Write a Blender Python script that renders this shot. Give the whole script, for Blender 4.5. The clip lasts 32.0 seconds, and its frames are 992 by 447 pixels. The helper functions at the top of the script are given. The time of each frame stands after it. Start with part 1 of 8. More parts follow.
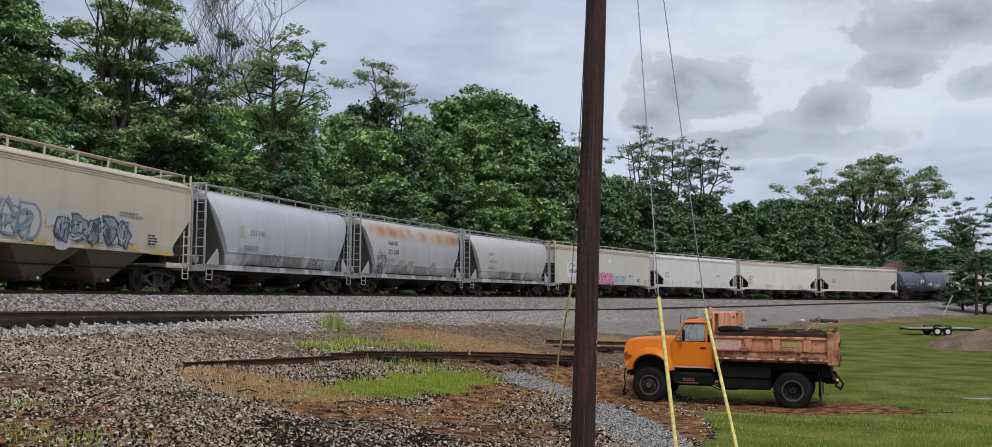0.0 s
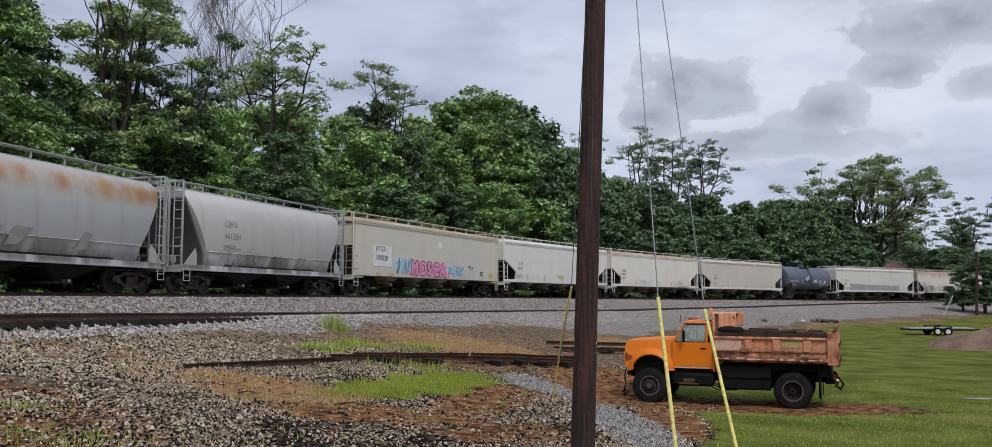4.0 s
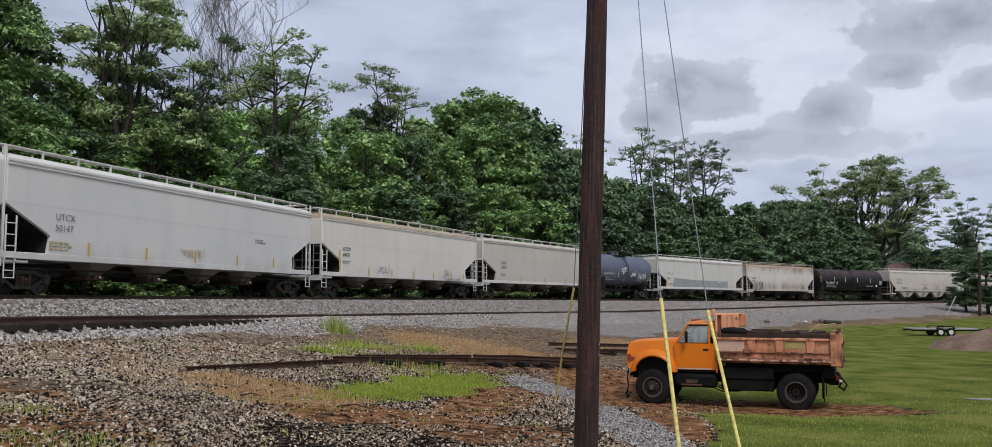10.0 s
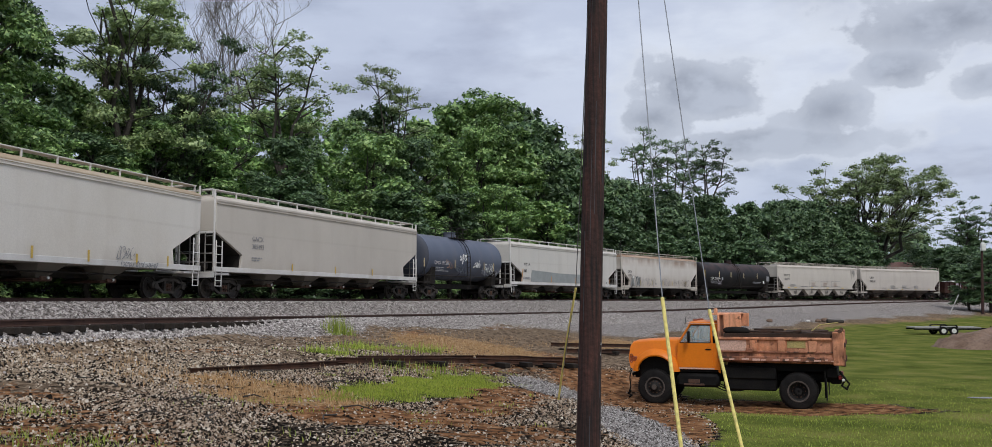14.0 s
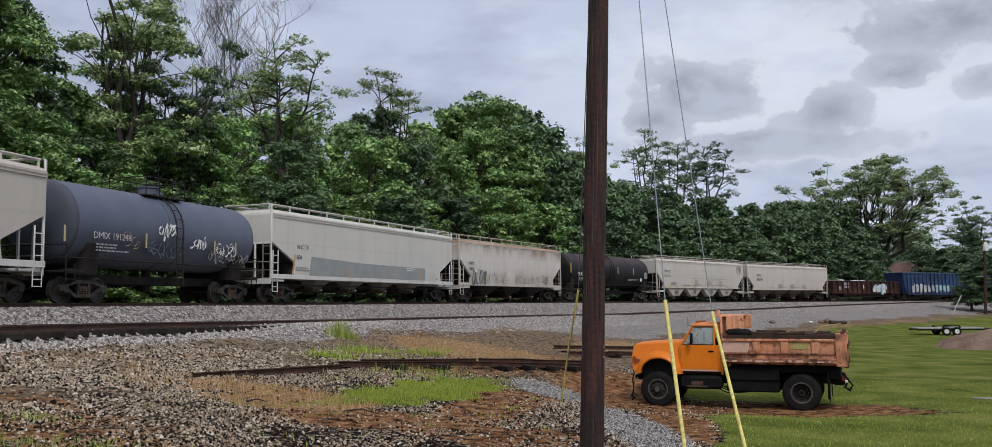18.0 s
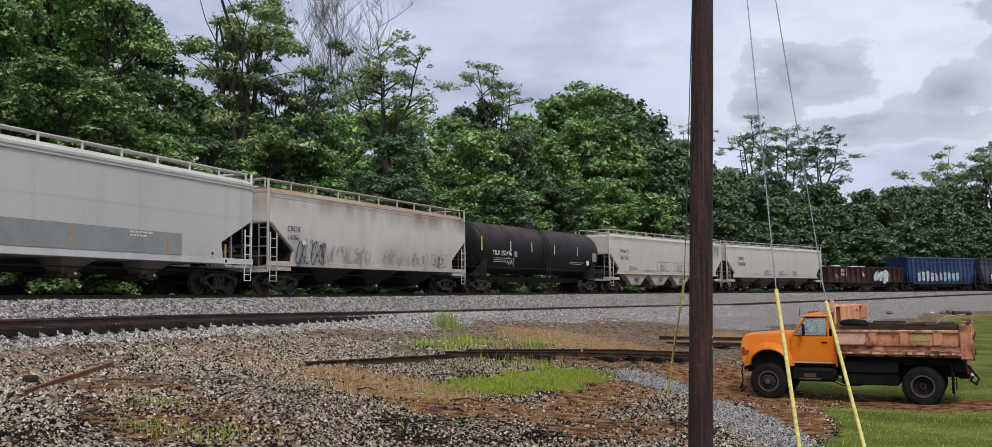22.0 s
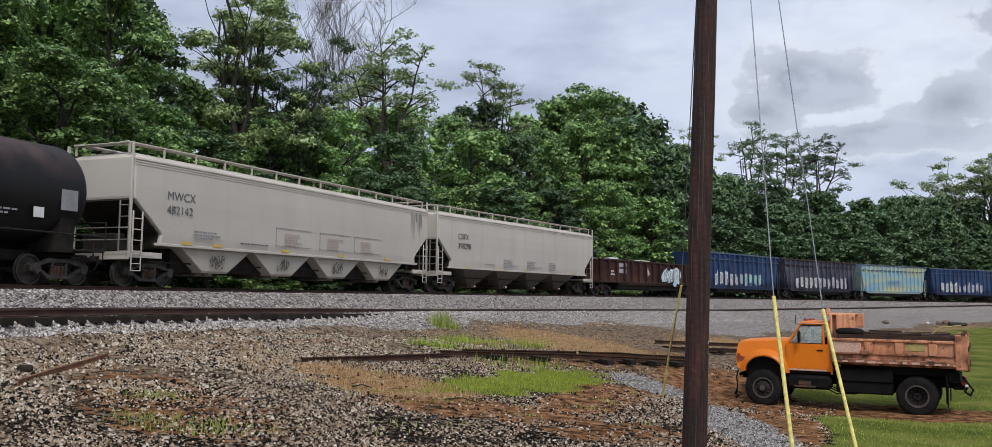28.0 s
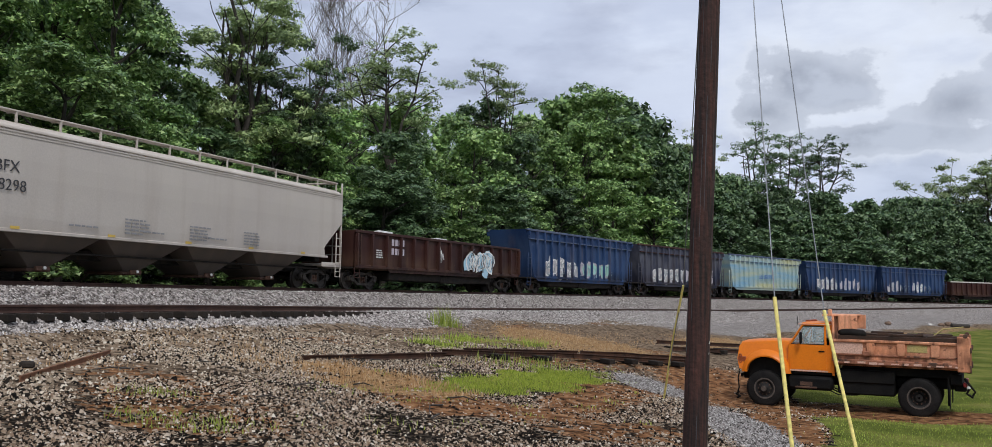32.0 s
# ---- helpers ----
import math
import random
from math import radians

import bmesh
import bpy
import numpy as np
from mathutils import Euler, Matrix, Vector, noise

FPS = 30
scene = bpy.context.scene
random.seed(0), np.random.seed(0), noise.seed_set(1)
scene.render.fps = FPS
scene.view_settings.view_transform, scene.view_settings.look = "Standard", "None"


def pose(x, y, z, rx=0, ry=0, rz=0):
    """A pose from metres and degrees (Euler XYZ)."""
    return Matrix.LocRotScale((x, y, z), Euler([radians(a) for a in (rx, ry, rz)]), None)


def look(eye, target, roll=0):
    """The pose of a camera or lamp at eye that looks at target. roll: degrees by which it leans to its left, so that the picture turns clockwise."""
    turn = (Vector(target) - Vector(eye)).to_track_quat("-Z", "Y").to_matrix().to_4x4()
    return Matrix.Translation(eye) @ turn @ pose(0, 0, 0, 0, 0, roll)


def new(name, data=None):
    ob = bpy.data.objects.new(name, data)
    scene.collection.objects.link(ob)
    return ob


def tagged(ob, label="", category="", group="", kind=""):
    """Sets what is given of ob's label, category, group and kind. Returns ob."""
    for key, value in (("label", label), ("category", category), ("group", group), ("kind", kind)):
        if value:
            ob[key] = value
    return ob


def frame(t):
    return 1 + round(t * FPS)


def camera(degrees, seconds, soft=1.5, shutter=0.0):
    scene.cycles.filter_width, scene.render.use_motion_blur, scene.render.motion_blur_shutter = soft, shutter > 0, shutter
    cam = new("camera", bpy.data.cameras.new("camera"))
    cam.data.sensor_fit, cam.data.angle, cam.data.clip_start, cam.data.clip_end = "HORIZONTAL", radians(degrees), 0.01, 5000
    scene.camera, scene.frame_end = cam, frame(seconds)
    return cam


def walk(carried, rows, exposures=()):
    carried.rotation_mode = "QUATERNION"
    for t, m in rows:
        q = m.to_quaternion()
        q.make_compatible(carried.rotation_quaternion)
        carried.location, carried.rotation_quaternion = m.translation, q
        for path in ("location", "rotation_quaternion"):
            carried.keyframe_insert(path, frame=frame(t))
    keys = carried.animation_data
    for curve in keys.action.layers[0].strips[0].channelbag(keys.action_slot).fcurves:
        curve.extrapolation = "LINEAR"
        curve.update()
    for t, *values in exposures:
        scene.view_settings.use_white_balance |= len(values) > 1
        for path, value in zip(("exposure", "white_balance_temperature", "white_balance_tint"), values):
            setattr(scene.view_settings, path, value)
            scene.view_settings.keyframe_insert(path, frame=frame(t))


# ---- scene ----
# ---------------------------------------------------------------- camera
cam = camera(58.1, 32.0, soft=0.48)
walk(cam, [
    (0, pose(-0.004, 0.019, 3.006, 94.761, -0.285, -0.128)),
    (0.5, pose(-0.002, 0.021, 3.008, 94.765, -0.263, -0.124)),
    (1, pose(0.006, 0.007, 3.005, 94.786, -0.225, -0.094)),
    (1.5, pose(-0.007, -0.019, 3.005, 94.780, -0.206, -0.075)),
    (2, pose(-0.012, -0.019, 3.001, 94.793, -0.212, -0.089)),
    (2.5, pose(0.004, 0.009, 2.992, 94.826, -0.249, -0.158)),
    (3, pose(-0.014, -0.028, 2.995, 94.820, -0.256, -0.160)),
    (3.5, pose(-0.005, -0.003, 3.002, 94.825, -0.197, -0.126)),
    (5.5, pose(0.006, 0.002, 3.001, 94.856, -0.115, -0.091)),
    (6, pose(-0.009, 0.013, 3.000, 94.859, -0.102, -0.093)),
    (6.5, pose(-0.006, 0.009, 2.996, 94.870, -0.105, -0.084)),
    (7, pose(-0.001, 0.002, 2.996, 94.885, -0.174, -0.060)),
    (7.5, pose(-0.016, -0.008, 2.996, 94.882, -0.137, -0.058)),
    (8, pose(-0.008, -0.016, 2.997, 94.894, -0.024, -0.035)),
    (8.5, pose(-0.002, -0.001, 2.995, 94.895, -0.035, -0.010)),
    (9, pose(0.000, 0.000, 3.000, 94.945, 0.000, 0.000)),
    (9.5, pose(0.006, 0.021, 2.994, 94.962, 0.005, 0.019)),
    (10, pose(-0.002, 0.016, 2.999, 94.946, 0.006, 0.035)),
    (10.5, pose(-0.000, -0.010, 3.000, 94.955, 0.035, 0.051)),
    (11, pose(0.001, 0.010, 2.998, 94.960, 0.056, 0.062)),
    (11.5, pose(-0.003, 0.009, 2.998, 94.960, 0.068, 0.069)),
    (12, pose(0.001, -0.002, 2.997, 94.983, 0.121, 0.103)),
    (12.5, pose(0.005, 0.003, 2.996, 94.986, 0.126, 0.132)),
    (13, pose(0.006, -0.000, 2.995, 94.984, 0.155, 0.154)),
    (13.5, pose(-0.000, 0.002, 2.997, 94.983, 0.253, 0.169)),
    (14, pose(0.006, 0.005, 2.993, 94.996, 0.261, 0.186)),
    (14.5, pose(0.006, -0.003, 2.990, 95.008, 0.279, 0.204)),
    (16.5, pose(0.002, -0.002, 2.994, 95.023, 0.448, 0.281)),
    (17, pose(-0.002, -0.006, 3.005, 95.010, 0.463, 0.288)),
    (17.5, pose(-0.004, 0.016, 2.994, 95.028, 0.517, 0.308)),
    (18, pose(-0.002, -0.016, 3.001, 95.170, 0.562, 0.329)),
    (18.5, pose(0.007, -0.010, 3.008, 95.691, 1.043, 0.645)),
    (19, pose(-0.027, -0.079, 2.992, 95.822, 0.157, 4.165)),
    (19.5, pose(-0.036, -0.080, 2.990, 95.271, 0.253, 6.634)),
    (20, pose(-0.027, -0.060, 2.996, 94.942, 0.604, 6.842)),
    (20.5, pose(-0.027, -0.049, 2.993, 94.906, 0.570, 6.845)),
    (21, pose(-0.021, -0.042, 2.992, 94.664, 0.539, 6.866)),
    (21.5, pose(-0.018, -0.034, 2.992, 94.665, 0.541, 6.882)),
    (22, pose(-0.019, -0.034, 2.990, 94.667, 0.708, 6.929)),
    (22.5, pose(-0.015, -0.030, 2.991, 94.671, 0.752, 6.944)),
    (23, pose(-0.021, -0.038, 2.992, 94.667, 0.542, 6.928)),
    (23.5, pose(-0.018, -0.038, 2.996, 94.658, 0.397, 6.944)),
    (24, pose(-0.017, -0.040, 2.995, 94.669, 0.418, 6.947)),
    (24.5, pose(-0.025, -0.040, 2.999, 94.670, 0.477, 6.965)),
    (25, pose(-0.021, -0.037, 2.998, 94.666, 0.497, 6.981)),
    (25.5, pose(-0.018, -0.030, 2.998, 94.662, 0.504, 6.997)),
    (27.5, pose(-0.019, -0.039, 2.998, 94.668, -0.347, 6.726)),
    (28, pose(-0.028, -0.035, 2.992, 94.682, -0.622, 6.704)),
    (28.5, pose(-0.022, -0.031, 2.998, 94.672, -0.619, 6.734)),
    (29, pose(-0.022, -0.052, 2.999, 94.668, -0.639, 6.755)),
    (29.5, pose(-0.019, -0.037, 2.993, 94.678, -0.882, 6.750)),
    (30, pose(-0.019, -0.047, 2.998, 94.664, -0.916, 6.772)),
    (30.5, pose(-0.023, -0.032, 2.994, 94.667, -0.892, 6.787)),
    (31, pose(-0.022, -0.047, 2.993, 94.618, -0.874, 6.812)),
    (31.5, pose(-0.023, -0.053, 3.000, 94.595, -0.992, 6.807)),
    (32, pose(-0.014, -0.035, 2.995, 94.615, -0.944, 6.851)),
], exposures=[(0, -0.10), (18.2, -0.10), (19.6, 0.03), (32, 0.03)])

# ---------------------------------------------------------------- sky and sun (overcast)
world = bpy.data.worlds.new("overcast_sky")
scene.world = world
world.use_nodes = True
wn, wl = world.node_tree.nodes, world.node_tree.links
wn.clear()


def wnode(kind, **values):
    n = wn.new(kind)
    for key, value in values.items():
        n.inputs[key].default_value = value
    return n


def wmath(op, a, b=None):
    n = wn.new("ShaderNodeMath")
    n.operation = op
    for i, v in enumerate((a, b)):
        if v is None:
            continue
        if isinstance(v, (int, float)):
            n.inputs[i].default_value = v
        else:
            wl.new(v, n.inputs[i])
    return n.outputs[0]


sky = wn.new("ShaderNodeTexSky")
sky.sky_type, sky.sun_disc = "NISHITA", False
sky.sun_elevation, sky.sun_rotation = radians(52), radians(163)
tc = wn.new("ShaderNodeTexCoord")
sep = wn.new("ShaderNodeSeparateXYZ")
wl.new(tc.outputs["Generated"], sep.inputs[0])
up = wmath("ADD", wmath("MAXIMUM", sep.outputs[2], 0.0), 0.16)
flat = wn.new("ShaderNodeCombineXYZ")
wl.new(wmath("DIVIDE", sep.outputs[0], up), flat.inputs[0])
wl.new(wmath("DIVIDE", sep.outputs[1], up), flat.inputs[1])


def cloud_noise(scale, detail, shift, rough=0.5):
    m = wn.new("ShaderNodeMapping")
    m.inputs["Location"].default_value = shift
    wl.new(flat.outputs[0], m.inputs[0])
    n = wnode("ShaderNodeTexNoise", Scale=scale, Detail=detail, Roughness=rough)
    wl.new(m.outputs[0], n.inputs["Vector"])
    return n.outputs[0]


def wramp(fac, stops):
    r = wn.new("ShaderNodeValToRGB")
    r.color_ramp.interpolation = "EASE"
    el = r.color_ramp.elements
    while len(el) < len(stops):
        el.new(0.5)
    for e, (p, c) in zip(el, stops):
        e.position, e.color = p, (*c, 1)
    wl.new(fac, r.inputs[0])
    return r.outputs[0]


veil = wramp(cloud_noise(0.55, 4, (3.1, 0.4, 0)), [(0.30, (0.57, 0.63, 0.775)), (0.5, (0.63, 0.695, 0.845)), (0.70, (0.72, 0.78, 0.91))])
dark = wramp(cloud_noise(1.3, 6, (1.7, 4.2, 0), 0.5), [(0.50, (1, 1, 1)), (0.66, (0.74, 0.74, 0.77))])
pn = wnode("ShaderNodeTexNoise", Scale=11.0, Detail=8.0, Roughness=0.55)
wl.new(tc.outputs["Generated"], pn.inputs["Vector"])
puff = pn.outputs[0]


def cloud_at(centre, rx, rz, rough=0.9):
    """A heap cloud round one direction, its edge torn by noise."""
    m = wn.new("ShaderNodeMapping")
    m.vector_type = "POINT"
    m.inputs["Scale"].default_value = (1 / rx, 0.0, 1 / rz)
    m.inputs["Location"].default_value = (-centre[0] / rx, 0, -centre[1] / rz)
    wl.new(tc.outputs["Generated"], m.inputs[0])
    ln = wn.new("ShaderNodeVectorMath")
    ln.operation = "LENGTH"
    wl.new(m.outputs[0], ln.inputs[0])
    ahead = wmath("GREATER_THAN", sep.outputs[1], 0.0)
    return wmath("MULTIPLY", ahead, wmath("SUBTRACT", wmath("ADD", 1.0, wmath("MULTIPLY", wmath("SUBTRACT", puff, 0.5), rough * 2)), ln.outputs["Value"]))


glow = cloud_at((0.36, 0.24), 0.34, 0.20, 0.7)
heap = None
for centre, rx, rz in (((0.215, 0.224), 0.078, 0.036), ((0.170, 0.200), 0.060, 0.028), ((0.345, 0.196), 0.052, 0.034), ((0.285, 0.168), 0.12, 0.018), ((0.402, 0.232), 0.040, 0.024), ((0.44, 0.272), 0.115, 0.030), ((0.480, 0.214), 0.035, 0.016)):
    c = cloud_at(centre, rx, rz)
    heap = c if heap is None else wmath("MAXIMUM", heap, c)


def wmix(kind, fac, a, b):
    x = wn.new("ShaderNodeMix")
    x.data_type, x.blend_type = "RGBA", kind
    for sock, v in ((x.inputs[0], fac), (x.inputs[6], a), (x.inputs[7], b)):
        if isinstance(v, (int, float)):
            sock.default_value = v
        elif isinstance(v, tuple):
            sock.default_value = (*v, 1)
        else:
            wl.new(v, sock)
    return x.outputs[2]


lit = wmix("MIX", wramp(glow, [(0.0, (0, 0, 0)), (0.75, (0.9, 0.9, 0.9))]), veil, (0.71, 0.765, 0.885))
shaded = wmix("MULTIPLY", 1.0, lit, dark)
sn = wnode("ShaderNodeTexNoise", Scale=4.2, Detail=9.0, Roughness=0.55)
sm = wn.new("ShaderNodeMapping")
sm.inputs["Scale"].default_value, sm.inputs["Location"].default_value = (1.0, 1.0, 2.6), (0.7, 0.2, 0.35)
wl.new(tc.outputs["Generated"], sm.inputs[0])
wl.new(sm.outputs[0], sn.inputs["Vector"])
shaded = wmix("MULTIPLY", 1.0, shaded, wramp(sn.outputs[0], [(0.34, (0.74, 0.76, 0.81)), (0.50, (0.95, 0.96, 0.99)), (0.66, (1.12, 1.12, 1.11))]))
tn = wnode("ShaderNodeTexNoise", Scale=15.0, Detail=10.0, Roughness=0.55)
tm = wn.new("ShaderNodeMapping")
tm.inputs["Scale"].default_value = (1.0, 1.0, 1.5)
wl.new(tc.outputs["Generated"], tm.inputs[0])
wl.new(tm.outputs[0], tn.inputs["Vector"])
body = wramp(tn.outputs[0], [(0.36, (0.33, 0.365, 0.45)), (0.62, (0.52, 0.57, 0.68))])
heap = wmath("ADD", heap, wmath("MULTIPLY", wmath("SUBTRACT", tn.outputs[0], 0.5), 3.0))
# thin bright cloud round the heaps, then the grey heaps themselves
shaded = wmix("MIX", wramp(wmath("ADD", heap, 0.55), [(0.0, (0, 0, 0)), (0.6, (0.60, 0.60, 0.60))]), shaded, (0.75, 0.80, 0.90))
clouds = wmix("MIX", wramp(heap, [(0.0, (0, 0, 0)), (0.30, (0.55, 0.55, 0.55)), (0.8, (0.92, 0.92, 0.92))]), shaded, body)
skym = wn.new("ShaderNodeMix")
skym.data_type = "RGBA"
skym.inputs[0].default_value = 0.93
gain = wn.new("ShaderNodeVectorMath")
gain.operation = "SCALE"
gain.inputs["Scale"].default_value = 0.08
wl.new(sky.outputs[0], gain.inputs[0])
wl.new(gain.outputs[0], skym.inputs[6]), wl.new(clouds, skym.inputs[7])
back = wn.new("ShaderNodeBackground")
back.inputs[1].default_value = 1.0
wl.new(skym.outputs[2], back.inputs[0])
wout = wn.new("ShaderNodeOutputWorld")
wl.new(back.outputs[0], wout.inputs[0])

sun = new("sun", bpy.data.lights.new("sun", "SUN"))
sun.data.energy, sun.data.angle, sun.data.color = 2.0, radians(16), (1.0, 0.98, 0.95)
sun.matrix_world = look((18, -60, 80), (0, 0, 0))

# ---------------------------------------------------------------- materials


def mat(name, c1, c2, scale=2.0, fine=30.0, rough=0.75, metal=0.0, bump=0.25, dist=0.01, vary=0.0,
        streak=None, amount=0.5, stretch=(1, 1, 1), grain=0.25, spots=None, spot_scale=6.0, spot_at=0.62, island=0.0, spec=0.5, bands=()):
    """Two colours in large patches, a fine grain, optional streaks and spots, and relief."""
    m = bpy.data.materials.new(name)
    m.use_nodes = True
    nt = m.node_tree
    n, l = nt.nodes, nt.links
    b = n["Principled BSDF"]
    b.inputs["Roughness"].default_value, b.inputs["Metallic"].default_value = rough, metal
    b.inputs["Specular IOR Level"].default_value = spec
    co = n.new("ShaderNodeTexCoord").outputs["Object"]

    def tex(s, d, st=(1, 1, 1), shift=0.0):
        mp = n.new("ShaderNodeMapping")
        mp.inputs["Scale"].default_value = st
        mp.inputs["Location"].default_value = (shift, shift * 0.7, shift * 1.3)
        l.new(co, mp.inputs[0])
        t = n.new("ShaderNodeTexNoise")
        t.inputs["Scale"].default_value, t.inputs["Detail"].default_value = s, d
        l.new(mp.outputs[0], t.inputs["Vector"])
        return t.outputs[0]

    def span(f, a, z):
        r = n.new("ShaderNodeMapRange")
        r.inputs["From Min"].default_value, r.inputs["From Max"].default_value = a, z
        l.new(f, r.inputs["Value"])
        return r.outputs[0]

    def mix(f, a, c, kind="MIX"):
        x = n.new("ShaderNodeMix")
        x.data_type, x.blend_type = "RGBA", kind
        for sock, v in ((x.inputs[0], f), (x.inputs[6], a), (x.inputs[7], c)):
            if isinstance(v, (int, float)):
                sock.default_value = v
            elif isinstance(v, tuple):
                sock.default_value = (*v, 1)
            else:
                l.new(v, sock)
        return x.outputs[2]

    col = mix(span(tex(scale, 4, stretch), 0.35, 0.65), c1, c2)
    if streak:
        col = mix(wscale(n, l, span(tex(scale * 1.7, 5, (stretch[0] * 3.0, stretch[1], stretch[2] * 0.25), 5.0), 0.52, 0.75), amount), col, streak)
    if spots:
        col = mix(span(tex(spot_scale, 6, (1, 1, 1), 9.0), spot_at, spot_at + 0.1), col, spots)
    if bands:
        hz = n.new("ShaderNodeSeparateXYZ")
        l.new(co, hz.inputs[0])
    for z0, z1, soft, tint, amt, size in bands:
        # a tint, such as dirt, along a height of the side, broken up lengthwise
        f = tex(size, 6, (1, 1, 0.35), 3.0)
        f = span(f, 0.36, 0.62)
        for a, z in ((z0 - soft, z0 + soft), (z1 + soft, z1 - soft)):
            k = n.new("ShaderNodeMath")
            k.operation = "MULTIPLY"
            l.new(f, k.inputs[0]), l.new(span(hz.outputs[2], a, z), k.inputs[1])
            f = k.outputs[0]
        col = mix(wscale(n, l, f, amt), col, tint)
    fin = tex(fine, 5, (1, 1, 1), 2.0)
    g = n.new("ShaderNodeMapRange")
    g.inputs["From Min"].default_value, g.inputs["From Max"].default_value = 0.3, 0.7
    g.inputs["To Min"].default_value, g.inputs["To Max"].default_value = 1 - grain, 1 + grain
    l.new(fin, g.inputs["Value"])
    gv = n.new("ShaderNodeVectorMath")
    gv.operation = "SCALE"
    l.new(col, gv.inputs[0]), l.new(g.outputs[0], gv.inputs["Scale"])
    col = gv.outputs[0]
    for amt, node, out in ((vary, "ShaderNodeObjectInfo", "Random"), (island, "ShaderNodeNewGeometry", "Random Per Island")):
        if amt:
            oi = n.new(node)
            r = n.new("ShaderNodeMapRange")
            r.inputs["To Min"].default_value, r.inputs["To Max"].default_value = 1 - amt, 1 + amt
            l.new(oi.outputs[out], r.inputs["Value"])
            sv = n.new("ShaderNodeVectorMath")
            sv.operation = "SCALE"
            l.new(col, sv.inputs[0]), l.new(r.outputs[0], sv.inputs["Scale"])
            col = sv.outputs[0]
    l.new(col, b.inputs["Base Color"])
    if bump:
        bp = n.new("ShaderNodeBump")
        bp.inputs["Strength"].default_value, bp.inputs["Distance"].default_value = bump, dist
        l.new(fin, bp.inputs["Height"])
        l.new(bp.outputs[0], b.inputs["Normal"])
    return m


def wscale(n, l, f, k):
    x = n.new("ShaderNodeMath")
    x.operation = "MULTIPLY"
    x.inputs[1].default_value = k
    l.new(f, x.inputs[0])
    return x.outputs[0]


GRIME = (0.10, 0.09, 0.08)
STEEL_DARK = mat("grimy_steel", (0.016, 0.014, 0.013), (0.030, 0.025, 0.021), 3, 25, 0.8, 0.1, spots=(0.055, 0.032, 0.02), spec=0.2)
STEEL_RUST = mat("rusty_steel", (0.075, 0.042, 0.030), (0.12, 0.062, 0.040), 4, 40, 0.85, 0.2, vary=0.15)
RAIL_TOP = mat("rail_steel", (0.046, 0.024, 0.019), (0.080, 0.042, 0.030), 2, 40, 0.6, 0.3, spec=0.3)
WHEEL_STEEL = mat("wheel_steel", (0.028, 0.025, 0.023), (0.055, 0.046, 0.040), 5, 30, 0.6, 0.3, spec=0.3)
WHEEL_BRIGHT = mat("worn_wheel_tread", (0.09, 0.083, 0.077), (0.14, 0.128, 0.118), 5, 30, 0.5, 0.4)
TIE_WOOD = mat("creosoted_timber", (0.018, 0.015, 0.013), (0.036, 0.029, 0.024), 3, 30, 0.9, vary=0.3, bump=0.5, spec=0.15)
POLE_WOOD = mat("creosoted_pole", (0.068, 0.024, 0.017), (0.012, 0.007, 0.006), 4.5, 18, 0.85, stretch=(6, 6, 0.30), streak=(0.014, 0.010, 0.010), amount=0.7, bump=0.6, dist=0.02, grain=0.35)
YELLOW_PLASTIC = mat("yellow_plastic", (0.76, 0.64, 0.20), (0.66, 0.55, 0.17), 2, 20, 0.5, bump=0.05)
WIRE = mat("galvanised_wire", (0.28, 0.29, 0.31), (0.22, 0.23, 0.25), 2, 20, 0.5, 0.6, bump=0)
RUBBER = mat("old_rubber", (0.010, 0.0095, 0.0095), (0.019, 0.017, 0.016), 4, 40, 0.85, spec=0.12)
ORANGE = mat("orange_truck_paint", (0.73, 0.195, 0.008), (0.66, 0.165, 0.009), 1.5, 25, 0.40, spec=0.3, grain=0.06, bump=0.04, spots=(0.35, 0.12, 0.03), spot_at=0.70)
FADED = mat("faded_pink_orange_paint", (0.78, 0.375, 0.225), (0.70, 0.29, 0.15), 2, 25, 0.8, spec=0.25, grain=0.12, streak=(0.30, 0.12, 0.065), amount=0.5, spots=(0.13, 0.052, 0.032), spot_scale=5.5, spot_at=0.60, bands=((1.2, 1.66, 0.12, (0.085, 0.034, 0.022), 1.0, 3.5), (1.35, 1.95, 0.1, (0.15, 0.06, 0.035), 0.25, 3.2), (1.98, 2.2, 0.05, (0.10, 0.042, 0.026), 0.85, 5.0), (1.5, 2.1, 0.3, (0.22, 0.09, 0.052), 0.35, 7.0)))
BLACK_PAINT = mat("black_chassis_paint", (0.006, 0.006, 0.0065), (0.012, 0.011, 0.010), 3, 25, 0.7, spec=0.12)
CHROME = mat("dull_chrome", (0.55, 0.55, 0.55), (0.4, 0.4, 0.4), 5, 30, 0.3, 0.9, bump=0.05)
WHITE_MARK = mat("white_lettering", (0.72, 0.72, 0.70), (0.6, 0.6, 0.58), 3, 40, 0.7, bump=0, grain=0.07)
BLACK_MARK = mat("black_lettering", (0.035, 0.035, 0.04), (0.06, 0.06, 0.065), 3, 40, 0.7, bump=0, grain=0.07)
GREY_MARK = mat("faded_grey_lettering", (0.22, 0.22, 0.23), (0.28, 0.28, 0.29), 3, 40, 0.7, bump=0, grain=0.07)
YELLOW_MARK = mat("yellow_reflective_strip", (0.62, 0.42, 0.08), (0.52, 0.36, 0.08), 3, 40, 0.5, bump=0, grain=0.07)

